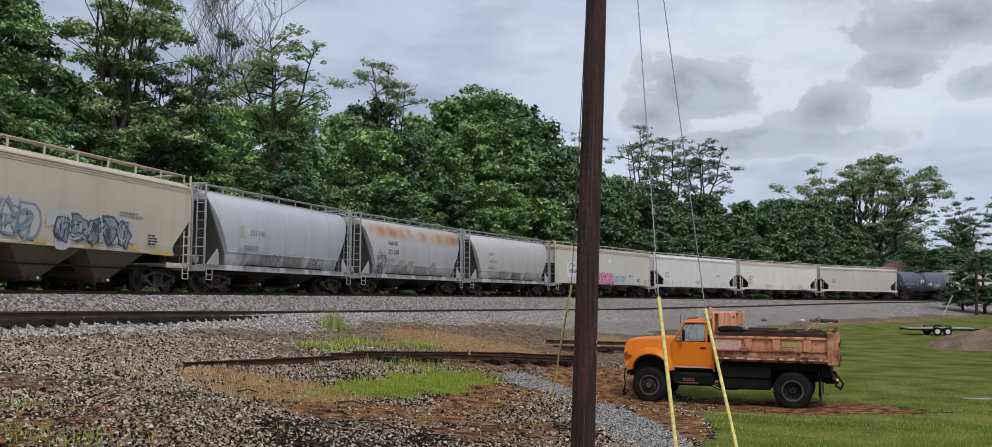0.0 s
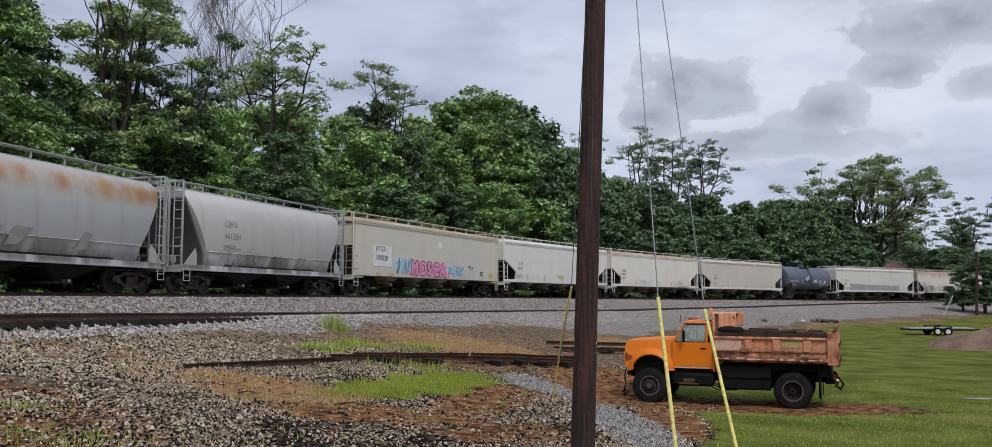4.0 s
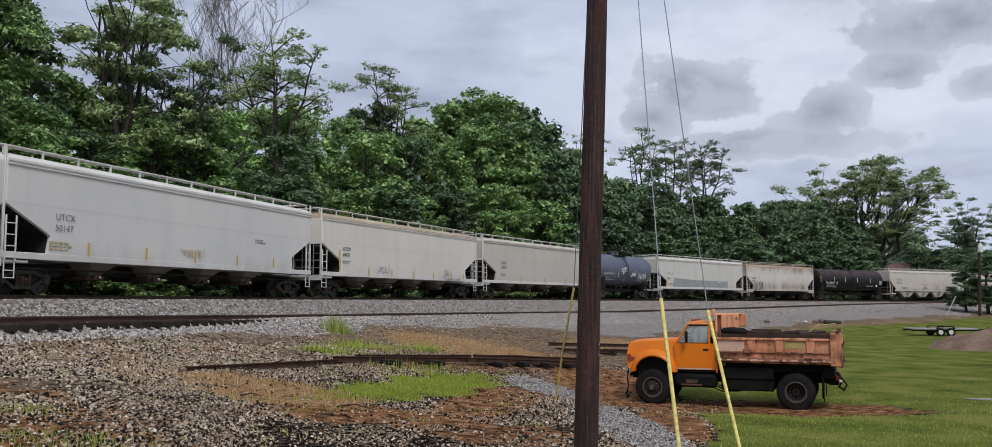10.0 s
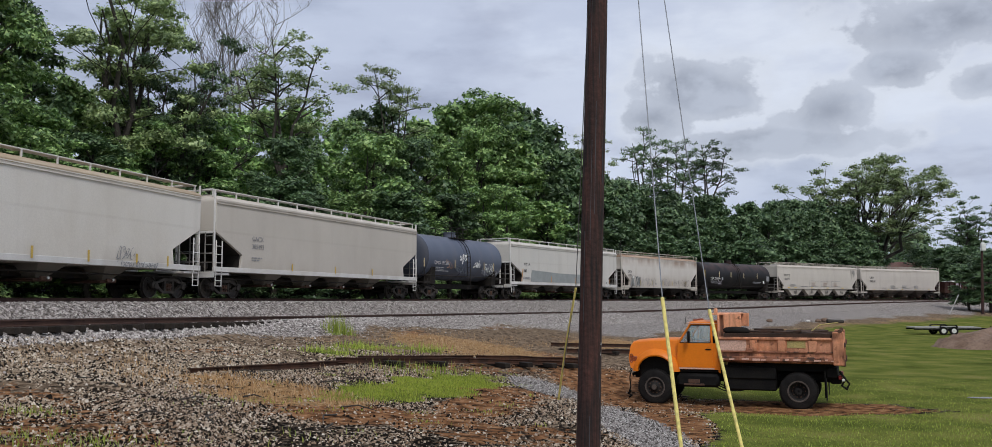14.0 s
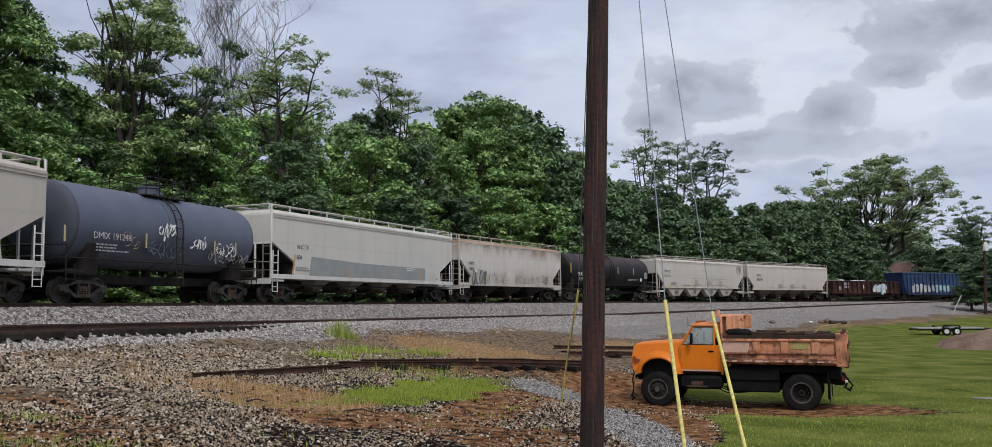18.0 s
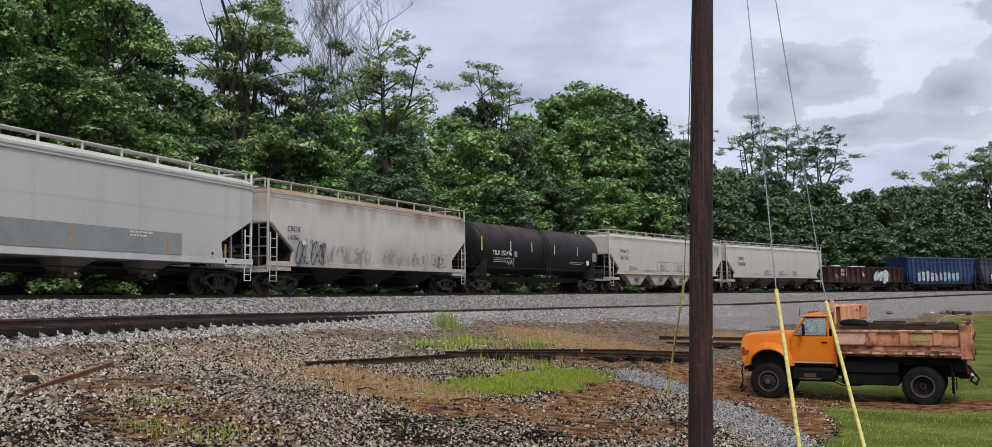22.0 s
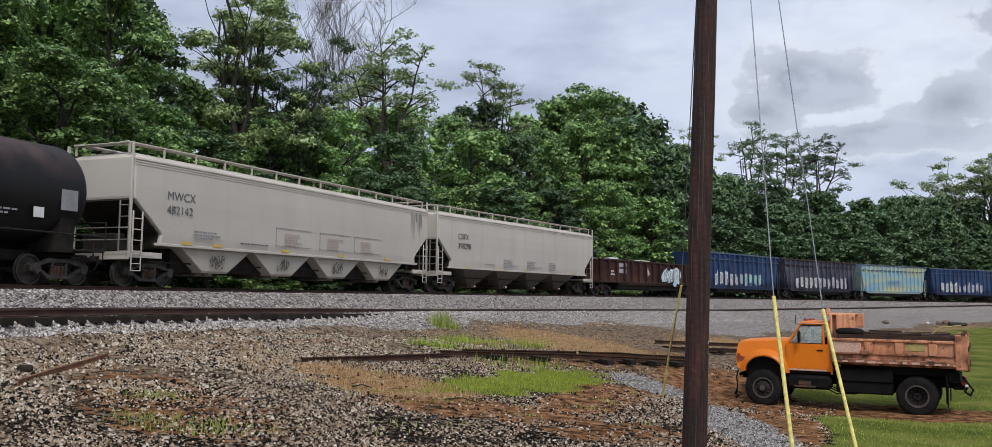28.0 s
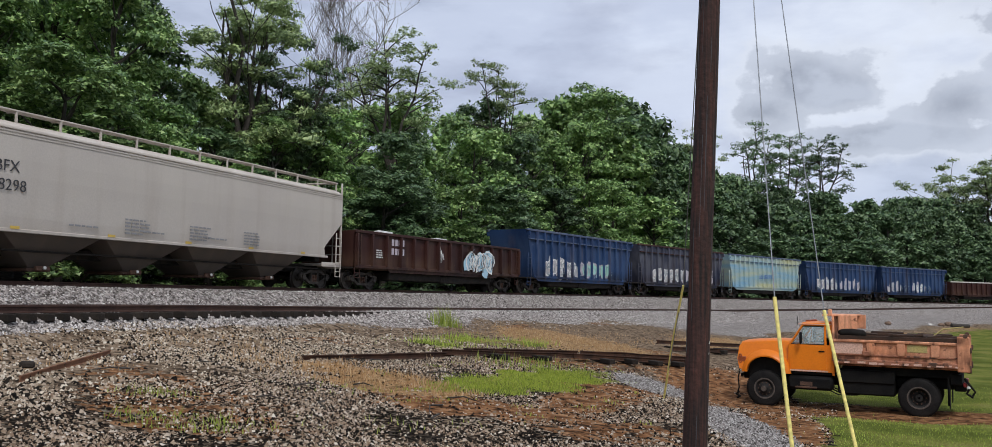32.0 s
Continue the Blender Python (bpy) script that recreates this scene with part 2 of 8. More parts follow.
GLASS = bpy.data.materials.new("window_glass")
GLASS.use_nodes = True
gb = GLASS.node_tree.nodes["Principled BSDF"]
gb.inputs["Base Color"].default_value = (0.75, 0.82, 0.82, 1)
gb.inputs["Roughness"].default_value = 0.03
gb.inputs["Transmission Weight"].default_value = 0.85
gb.inputs["IOR"].default_value = 1.3


def leaf_mat(name, c1, c2, c3):
    """Leaves: colour varies leaf by leaf and tree by tree, and some light passes through."""
    m = bpy.data.materials.new(name)
    m.use_nodes = True
    n, l = m.node_tree.nodes, m.node_tree.links
    b = n["Principled BSDF"]
    b.inputs["Roughness"].default_value = 0.42
    b.inputs["Specular IOR Level"].default_value = 0.38
    geo, oi = n.new("ShaderNodeNewGeometry"), n.new("ShaderNodeObjectInfo")
    r = n.new("ShaderNodeValToRGB")
    el = r.color_ramp.elements
    el.new(0.5)
    for e, p, c in zip(el, (0, 0.5, 1), (c1, c2, c3)):
        e.position, e.color = p, (*c, 1)
    l.new(geo.outputs["Random Per Island"], r.inputs[0])
    mr = n.new("ShaderNodeMapRange")
    mr.inputs["To Min"].default_value, mr.inputs["To Max"].default_value = 0.78, 1.40
    l.new(oi.outputs["Random"], mr.inputs["Value"])
    sv = n.new("ShaderNodeVectorMath")
    sv.operation = "SCALE"
    l.new(r.outputs[0], sv.inputs[0]), l.new(mr.outputs[0], sv.inputs["Scale"])
    l.new(sv.outputs[0], b.inputs["Base Color"])
    tr = n.new("ShaderNodeBsdfTranslucent")
    l.new(sv.outputs[0], tr.inputs["Color"])
    mx = n.new("ShaderNodeMixShader")
    mx.inputs[0].default_value = 0.16
    l.new(b.outputs[0], mx.inputs[1]), l.new(tr.outputs[0], mx.inputs[2])
    l.new(mx.outputs[0], n["Material Output"].inputs["Surface"])
    return m


LEAF = leaf_mat("broad_leaves", (0.064, 0.130, 0.046), (0.206, 0.340, 0.112), (0.395, 0.535, 0.195))
LEAF_DARK = leaf_mat("dark_leaves", (0.032, 0.068, 0.033), (0.087, 0.148, 0.065), (0.170, 0.248, 0.112))
LEAF_PALE = leaf_mat("grey_green_leaves", (0.11, 0.160, 0.072), (0.20, 0.265, 0.112), (0.31, 0.38, 0.165))
GRASS = leaf_mat("grass_blades", (0.160, 0.225, 0.028), (0.275, 0.350, 0.050), (0.39, 0.44, 0.090))
LIME_GRASS = leaf_mat("lime_grass_blades", (0.21, 0.285, 0.030), (0.345, 0.420, 0.055), (0.47, 0.51, 0.10))
STRAW = leaf_mat("dry_grass", (0.34, 0.185, 0.080), (0.50, 0.31, 0.145), (0.64, 0.46, 0.26))
BARK = mat("tree_bark", (0.030, 0.025, 0.021), (0.055, 0.046, 0.038), 3, 14, 0.9, stretch=(3, 3, 0.5), bump=0.6, dist=0.03)
DEAD_BARK = mat("bare_grey_bark", (0.16, 0.14, 0.13), (0.11, 0.10, 0.09), 3, 14, 0.9, stretch=(3, 3, 0.5))

# ---------------------------------------------------------------- mesh builder


class Geo:
    """Collects vertices and faces of one mesh."""

    def __init__(self):
        self.v, self.f = [], []

    def add(self, verts, faces, m=None):
        k = len(self.v)
        self.v += [tuple(m @ Vector(p)) for p in verts] if m else [tuple(p) for p in verts]
        self.f += [tuple(i + k for i in f) for f in faces]
        return self

    def box(self, cx, cy, cz, sx, sy, sz, b=0.0, m=None):
        x, y, z = sx / 2, sy / 2, sz / 2
        b = min(b, 0.45 * min(sx, sy, sz))
        if b <= 0:
            vs = [(cx + i * x, cy + j * y, cz + k * z) for i in (-1, 1) for j in (-1, 1) for k in (-1, 1)]
            return self.add(vs, [(0, 1, 3, 2), (4, 6, 7, 5), (0, 4, 5, 1), (2, 3, 7, 6), (0, 2, 6, 4), (1, 5, 7, 3)], m)
        vs, ix = [], {}
        for i in (-1, 1):
            for j in (-1, 1):
                for k in (-1, 1):
                    for a in range(3):
                        d = [x - b, y - b, z - b]
                        d[a] += b
                        ix[i, j, k, a] = len(vs)
                        vs.append((cx + i * d[0], cy + j * d[1], cz + k * d[2]))
        fs = []
        for s in (-1, 1):
            fs += [tuple(ix[s, j, k, 0] for j, k in ((-1, -1), (1, -1), (1, 1), (-1, 1))),
                   tuple(ix[j, s, k, 1] for j, k in ((-1, -1), (1, -1), (1, 1), (-1, 1))),
                   tuple(ix[j, k, s, 2] for j, k in ((-1, -1), (1, -1), (1, 1), (-1, 1)))]
            for r in (-1, 1):
                fs += [(ix[-1, s, r, 1], ix[1, s, r, 1], ix[1, s, r, 2], ix[-1, s, r, 2]),
                       (ix[s, -1, r, 0], ix[s, 1, r, 0], ix[s, 1, r, 2], ix[s, -1, r, 2]),
                       (ix[s, r, -1, 0], ix[s, r, 1, 0], ix[s, r, 1, 1], ix[s, r, -1, 1])]
                for q in (-1, 1):
                    fs.append((ix[s, r, q, 0], ix[s, r, q, 1], ix[s, r, q, 2]))
        return self.add(vs, fs, m)

    def cyl(self, p, q, r, n=12, r2=None, caps=True):
        p, q = Vector(p), Vector(q)
        r2 = r if r2 is None else r2
        d = (q - p).normalized()
        a = d.orthogonal().normalized()
        c = d.cross(a)
        k = len(self.v)
        for o, rr in ((p, r), (q, r2)):
            for i in range(n):
                t = 2 * math.pi * i / n
                self.v.append(tuple(o + rr * (math.cos(t) * a + math.sin(t) * c)))
        self.f += [(k + i, k + (i + 1) % n, k + n + (i + 1) % n, k + n + i) for i in range(n)]
        if caps:
            self.f += [tuple(k + i for i in reversed(range(n))), tuple(k + n + i for i in range(n))]
        return self

    def tube(self, path, r, n=6):
        """A bent tube; r is one radius or one for each point."""
        pts = [Vector(p) for p in path]
        rs = r if isinstance(r, (list, tuple)) else [r] * len(pts)
        k = len(self.v)
        a = None
        for i, p in enumerate(pts):
            d = (pts[min(i + 1, len(pts) - 1)] - pts[max(i - 1, 0)]).normalized()
            a = d.orthogonal().normalized() if a is None else (a - d * a.dot(d)).normalized()
            c = d.cross(a)
            for j in range(n):
                t = 2 * math.pi * j / n
                self.v.append(tuple(p + rs[i] * (math.cos(t) * a + math.sin(t) * c)))
        for i in range(len(pts) - 1):
            for j in range(n):
                u, w = k + i * n, k + i * n + n
                self.f.append((u + j, u + (j + 1) % n, w + (j + 1) % n, w + j))
        self.f += [tuple(k + j for j in reversed(range(n))), tuple(k + (len(pts) - 1) * n + j for j in range(n))]
        return self

    def loft(self, rings, caps=True):
        k, n = len(self.v), len(rings[0])
        for r in rings:
            self.v += [tuple(p) for p in r]
        for i in range(len(rings) - 1):
            for j in range(n):
                self.f.append((k + i * n + j, k + i * n + (j + 1) % n, k + (i + 1) * n + (j + 1) % n, k + (i + 1) * n + j))
        if caps:
            self.f += [tuple(k + j for j in reversed(range(n))), tuple(k + (len(rings) - 1) * n + j for j in range(n))]
        return self

    def prism(self, outline, y0, y1):
        """An outline in x and z, given depth along y."""
        return self.loft([[(x, y0, z) for x, z in outline], [(x, y1, z) for x, z in outline]])

    def mesh(self, name, smooth=None):
        me = bpy.data.meshes.new(name)
        me.from_pydata(self.v, [], self.f)
        b = bmesh.new()
        b.from_mesh(me)
        bmesh.ops.recalc_face_normals(b, faces=b.faces)
        b.to_mesh(me)
        b.free()
        if smooth:
            me.shade_smooth()
            me.set_sharp_from_angle(angle=radians(smooth))
        return me


def part(name, geo, material, parent=None, label="", smooth=40, at=None):
    """One mesh object under a thing; geo is a Geo or a mesh that alike parts share."""
    me = geo if isinstance(geo, bpy.types.Mesh) else geo.mesh(name, smooth)
    if material and not me.materials:
        me.materials.append(material)
    ob = new(name, me)
    if parent:
        ob.parent = parent
    if at is not None:
        ob.matrix_basis = at
    if label:
        ob["label"] = label
    return ob


def thing(name, label, category, m=None, group="", kind=""):
    ob = new(name)
    if m is not None:
        ob.matrix_basis = m
    return tagged(ob, label, category, group, kind)


def text_part(name, words, size, material, parent, m, label="", swell=0.0):
    c = bpy.data.curves.new(name, "FONT")
    c.body, c.size, c.extrude, c.align_x = words, size, 0.004, "LEFT"
    c.resolution_u, c.offset = 3, swell
    c.materials.append(material)
    ob = new(name, c)
    ob.parent, ob.matrix_basis = parent, m
    if label:
        ob["label"] = label
    return ob
AMBER = mat("dark_amber_lens", (0.30, 0.07, 0.02), (0.22, 0.05, 0.02), 5, 30, 0.3, bump=0.02)
TAIL_RED = mat("red_lens", (0.25, 0.02, 0.02), (0.2, 0.02, 0.02), 5, 30, 0.3, bump=0.02)
FADED_RUST = mat("rusted_through_paint", (0.22, 0.085, 0.045), (0.36, 0.15, 0.09), 3, 25, 0.85, spots=(0.06, 0.03, 0.02), spot_scale=5, spot_at=0.5)
PALE_CHIP = mat("pale_pink_paint_chips", (0.62, 0.40, 0.32), (0.55, 0.34, 0.26), 4, 25, 0.8, bump=0)
ROT_WOOD = mat("rotten_wood_and_leaves", (0.060, 0.030, 0.018), (0.030, 0.017, 0.011), 4, 25, 0.95, island=0.3)
OLD_YELLOW = mat("weathered_yellow", (0.42, 0.33, 0.12), (0.35, 0.28, 0.12), 4, 25, 0.8)
SOIL = mat("bare_brown_soil", (0.13, 0.080, 0.052), (0.21, 0.14, 0.10), 1.2, 9, 0.95, bump=0.8, dist=0.05)
ROOFING = mat("pinkish_tin_roof", (0.36, 0.20, 0.17), (0.42, 0.26, 0.22), 1.2, 9, 0.7)
CONCRETE = mat("pale_concrete", (0.35, 0.34, 0.33), (0.42, 0.41, 0.40), 2, 20, 0.9)
RIM_LIP = mat("worn_rim_steel", (0.060, 0.046, 0.038), (0.095, 0.075, 0.062), 4, 30, 0.7, 0.1)
RIM_PAINT = mat("dusty_black_rim", (0.012, 0.011, 0.011), (0.026, 0.023, 0.021), 4, 30, 0.7, spec=0.25, spots=(0.07, 0.06, 0.05), spot_at=0.68)
PALE_DECK = mat("pale_weathered_deck_boards", (0.26, 0.25, 0.235), (0.34, 0.33, 0.31), 2, 20, 0.9)
# ---------------------------------------------------------------- the plan: track curve and ground heights
# The line starts straight, then bends to the right on a wide radius; s runs along it, off is towards the camera.
PSI, S1, RAD, SIDE = radians(12.955), 18.90, 182.96, 21.095
S2 = 202.0


def bend(s):
    """Place and heading on the cars' near side at s."""
    ux, uy, nx, ny = math.sin(PSI), math.cos(PSI), -math.cos(PSI), math.sin(PSI)
    if s <= S1:
        return nx * SIDE + ux * s, ny * SIDE + uy * s, PSI
    d = min(s, S2) - S1
    a = PSI + d / RAD
    x = nx * SIDE + ux * S1 + RAD * (math.cos(PSI) - math.cos(a))
    y = ny * SIDE + uy * S1 + RAD * (math.sin(a) - math.sin(PSI))
    if s > S2:
        x, y = x + math.sin(a) * (s - S2), y + math.cos(a) * (s - S2)
    return x, y, a


def along(s, off=0.0):
    x, y, a = bend(s)
    k = 1.6 - off
    return x - math.cos(a) * k, y + math.sin(a) * k, a


CX = -math.cos(PSI) * SIDE + math.sin(PSI) * S1 + RAD * math.cos(PSI)
CY = math.sin(PSI) * SIDE + math.cos(PSI) * S1 - RAD * math.sin(PSI)
ENDX, ENDY, ENDA = bend(S2)


def track_coords(x, y):
    """s and off of a place (arrays)."""
    dx, dy = x - CX, y - CY
    r = np.hypot(dx, dy)
    ang = np.arctan2(dy, -dx)
    ang = np.where(ang < -1.5, ang + 2 * np.pi, ang)
    s = S1 + RAD * (ang - PSI)
    off = RAD + 1.6 - r
    u = x * math.sin(PSI) + y * math.cos(PSI)
    w = -x * math.cos(PSI) + y * math.sin(PSI)
    first = u < S1
    s = np.where(first, u, s)
    off = np.where(first, SIDE + 1.6 - w, off)
    ex, ey = x - ENDX, y - ENDY
    t = ex * math.sin(ENDA) + ey * math.cos(ENDA)
    w2 = -ex * math.cos(ENDA) + ey * math.sin(ENDA)
    last = (t > 0) & ~first & (w2 > -120)
    return np.where(last, S2 + t, s), np.where(last, 1.6 - w2, off)


def main_z(s):
    return np.interp(s, [85, 160, 244], [3.19, 3.02, 2.91])


def siding_z(s):
    return np.interp(s, [0, 22, 39, 83, 113, 144, 174], [2.62, 2.56, 2.37, 2.08, 2.21, 2.59, 2.88])


def siding_off(s):
    return np.interp(s, [94, 122, 150, 179, 202], [4.4, 4.2, 3.5, 2.3, 1.0])


def smooth(a, z, v):
    t = np.clip((v - a) / (z - a), 0, 1)
    return t * t * (3 - 2 * t)


def ripple(x, y, k):
    return np.sin(x * k + 1.3 * np.sin(y * k * 0.7)) * np.sin(y * k * 1.1 + 0.9 * np.sin(x * k * 0.6 + 2))


def ground_z(x, y):
    s, off = track_coords(x, y)
    zm, zs, ds = main_z(s), siding_z(s), siding_off(s)
    bury = smooth(26, 38, s)
    inner = np.where(off < 1.7, zm - 0.17, zm - 0.17 + (zs - zm - 0.04 + 0.08 * bury) * smooth(1.7, 3.0, off * 4.4 / ds))
    edge = ds + 0.85 + 0.6 * bury
    fall = (zs - 0.24 + 0.11 * bury) - 0.42 * np.clip(off - edge, 0, 1.4) - 0.105 * np.clip(off - edge - 1.4, 0, 200)
    floor = 0.02 + 0.08 * ripple(x, y, 0.11)
    k = 0.25
    low = np.log(np.exp(np.clip(fall / k, -40, 40)) + np.exp(np.clip(floor / k, -40, 40))) * k
    z = np.where(off < edge, inner, low)
    behind = -off - 1.9
    hill = zm - 0.17 - 0.48 * np.clip(behind, 0, 3.2) + 0.17 * np.clip(behind - 5, 0, 60)
    z = np.where(off < -1.9, hill, z)
    pad = np.exp(-((x - 7.0) / 5.0) ** 4 - ((y - 27.0) / 3.4) ** 4)
    z = z * (1 - pad) - 0.10 * pad
    d = np.hypot(x, y)
    z = z + 1.35 * np.exp(-(d / 5.5) ** 2)
    rough_on = np.where(off > edge, 1.0, 0.15) * np.exp(-np.maximum(d - 40, 0) / 60)
    return z + rough_on * (0.035 * ripple(x, y, 0.9) + 0.02 * ripple(x + 7, y - 3, 2.3))

# ---------------------------------------------------------------- ground: one sheet to the horizon


def axis(a, z, lo, hi, step, grow=1.16):
    """Grid lines, dense between lo and hi and ever wider outside."""
    mid = list(np.arange(lo, hi, step))
    left, right, w = [], [], step
    p = lo
    while p > a:
        w *= grow
        p -= w
        left.append(p)
    w, p = step, mid[-1]
    while p < z:
        w *= grow
        p += w
        right.append(p)
    return np.array(left[::-1] + mid + right)


def blob(x, y, cx, cy, rx, ry, turn=0.0):
    c, sn = math.cos(turn), math.sin(turn)
    u, v = ((x - cx) * c + (y - cy) * sn) / rx, (-(x - cx) * sn + (y - cy) * c) / ry
    return 1 - smooth(0.5, 1.15, np.hypot(u, v))


def ground_masks(x, y):
    """Ballast, grass, dirt and straw from 0 to 1."""
    s, off = track_coords(x, y)
    edge = siding_off(s) + 1.2
    wob = 0.9 * ripple(x, y, 0.35) + 0.5 * ripple(x + 4, y, 0.9)
    far = smooth(24, 44, s)
    ballast = (1 - smooth(edge + 0.05 + 0.55 * far, edge + 1.0 + 1.4 * far, off + wob * (0.45 + 0.55 * far))) * smooth(-6, -3, off)
    ballast = np.maximum(ballast, (1 - smooth(13, 16, off + wob)) * smooth(48, 66, s) * smooth(-6, -3, off))
    ballast = np.maximum(ballast, 0.9 * blob(x, y, 1.4, 27.2, 1.3, 2.3, 0.3))
    ballast = np.maximum(ballast, 0.9 * blob(x, y, 2.9, 19.4, 0.95, 4.4, 0.12))
    lawn = smooth(0.0, 1.3, x - 3.2 - 0.16 * (y - 18) + wob * 0.4) * smooth(16, 19.5, off + wob)
    lawn = np.maximum(lawn, 1 - smooth(-12, -7, off))
    lawn = np.maximum(lawn, smooth(30, 36, off) * (1 - smooth(8, 14, np.hypot(x, y)) * (x < 3)))
    torn = 0.62 + 0.55 * ripple(x, y, 1.7) + 0.35 * ripple(x + 2, y + 5, 0.8)
    green = np.maximum(blob(x, y, -2.0, 23.4, 5.4, 1.8, 1.28) * np.clip(0.85 * torn + 0.25 * ripple(x, y, 4.3) + 0.5 * blob(x, y, -1.7, 24.0, 4.2, 1.2, 1.28), 0, 1), 0.75 * blob(x, y, -5.0, 31.5, 1.5, 3.8, -0.6) * np.clip(torn, 0, 1))
    green = np.maximum(green, 0.9 * blob(x, y, -4.1, 33.2, 2.9, 1.2, 0.55) * np.clip(torn + 0.2, 0, 1))
    dirt = np.maximum(blob(x, y, 6.9, 26.3, 6.4, 2.4, -0.36), blob(x, y, 3.6, 29.5, 2.4, 5.5, 0.1))
    dirt = np.maximum(dirt, blob(x, y, 3.9, 20.5, 1.2, 4.0, -0.15))
    dirt = np.maximum(dirt, blob(x, y, 4.2, 25.2, 2.2, 3.2))
    dirt = np.maximum(dirt, 0.95 * blob(x, y, -0.5, 24.0, 2.4, 1.6, 0.5))
    dirt = np.maximum(dirt, 0.95 * blob(x, y, -2.2, 18.0, 3.2, 1.5, 0.15))
    dirt = np.maximum(dirt, 0.95 * blob(x, y, -0.1, 21.5, 5.2, 1.2, 1.25))
    dirt = np.maximum(dirt, 0.62 * blob(x, y, 0.2, 17.2, 2.2, 2.2))
    dirt = np.maximum(dirt, 0.8 * blob(x, y, 10.4, 25.8, 1.6, 0.9))
    dirt = np.maximum(dirt, 0.55 * smooth(0.1, 0.7, ripple(x, y, 0.5)) * (off > edge + 2) * (x < 4))
    straw = np.maximum(blob(x, y, -6.6, 20.6, 2.3, 1.0, 0.2), blob(x, y, -1.4, 37.2, 3.4, 5.8, 0.5))
    straw = np.maximum(straw, 0.85 * blob(x, y, 5.4, 47, 1.9, 6.0, -0.35))
    straw = np.maximum(straw, 0.25 * blob(x, y, -9.8, 22.0, 2.6, 3.0))
    straw = np.maximum(straw, 0.95 * blob(x, y, -4.6, 19.2, 2.3, 1.0, 0.1))
    straw = np.maximum(straw, blob(x, y, -5.2, 20.6, 2.3, 1.1, -0.2))
    straw = np.maximum(straw, 0.22 * smooth(0.0, 0.6, ripple(x + 3, y + 1, 0.42)) * (off > edge + 1.2) * (off < edge + 9))
    straw = np.maximum(straw, 0.6 * smooth(15.5, 17.0, off + wob) * (1 - smooth(18.0, 20.0, off + wob)) * smooth(60, 80, s))
    lawn = np.maximum(lawn * (1 - 0.95 * np.clip(dirt * 1.2, 0, 1) * (x < 14)), green)
    return ballast, lawn, dirt, straw


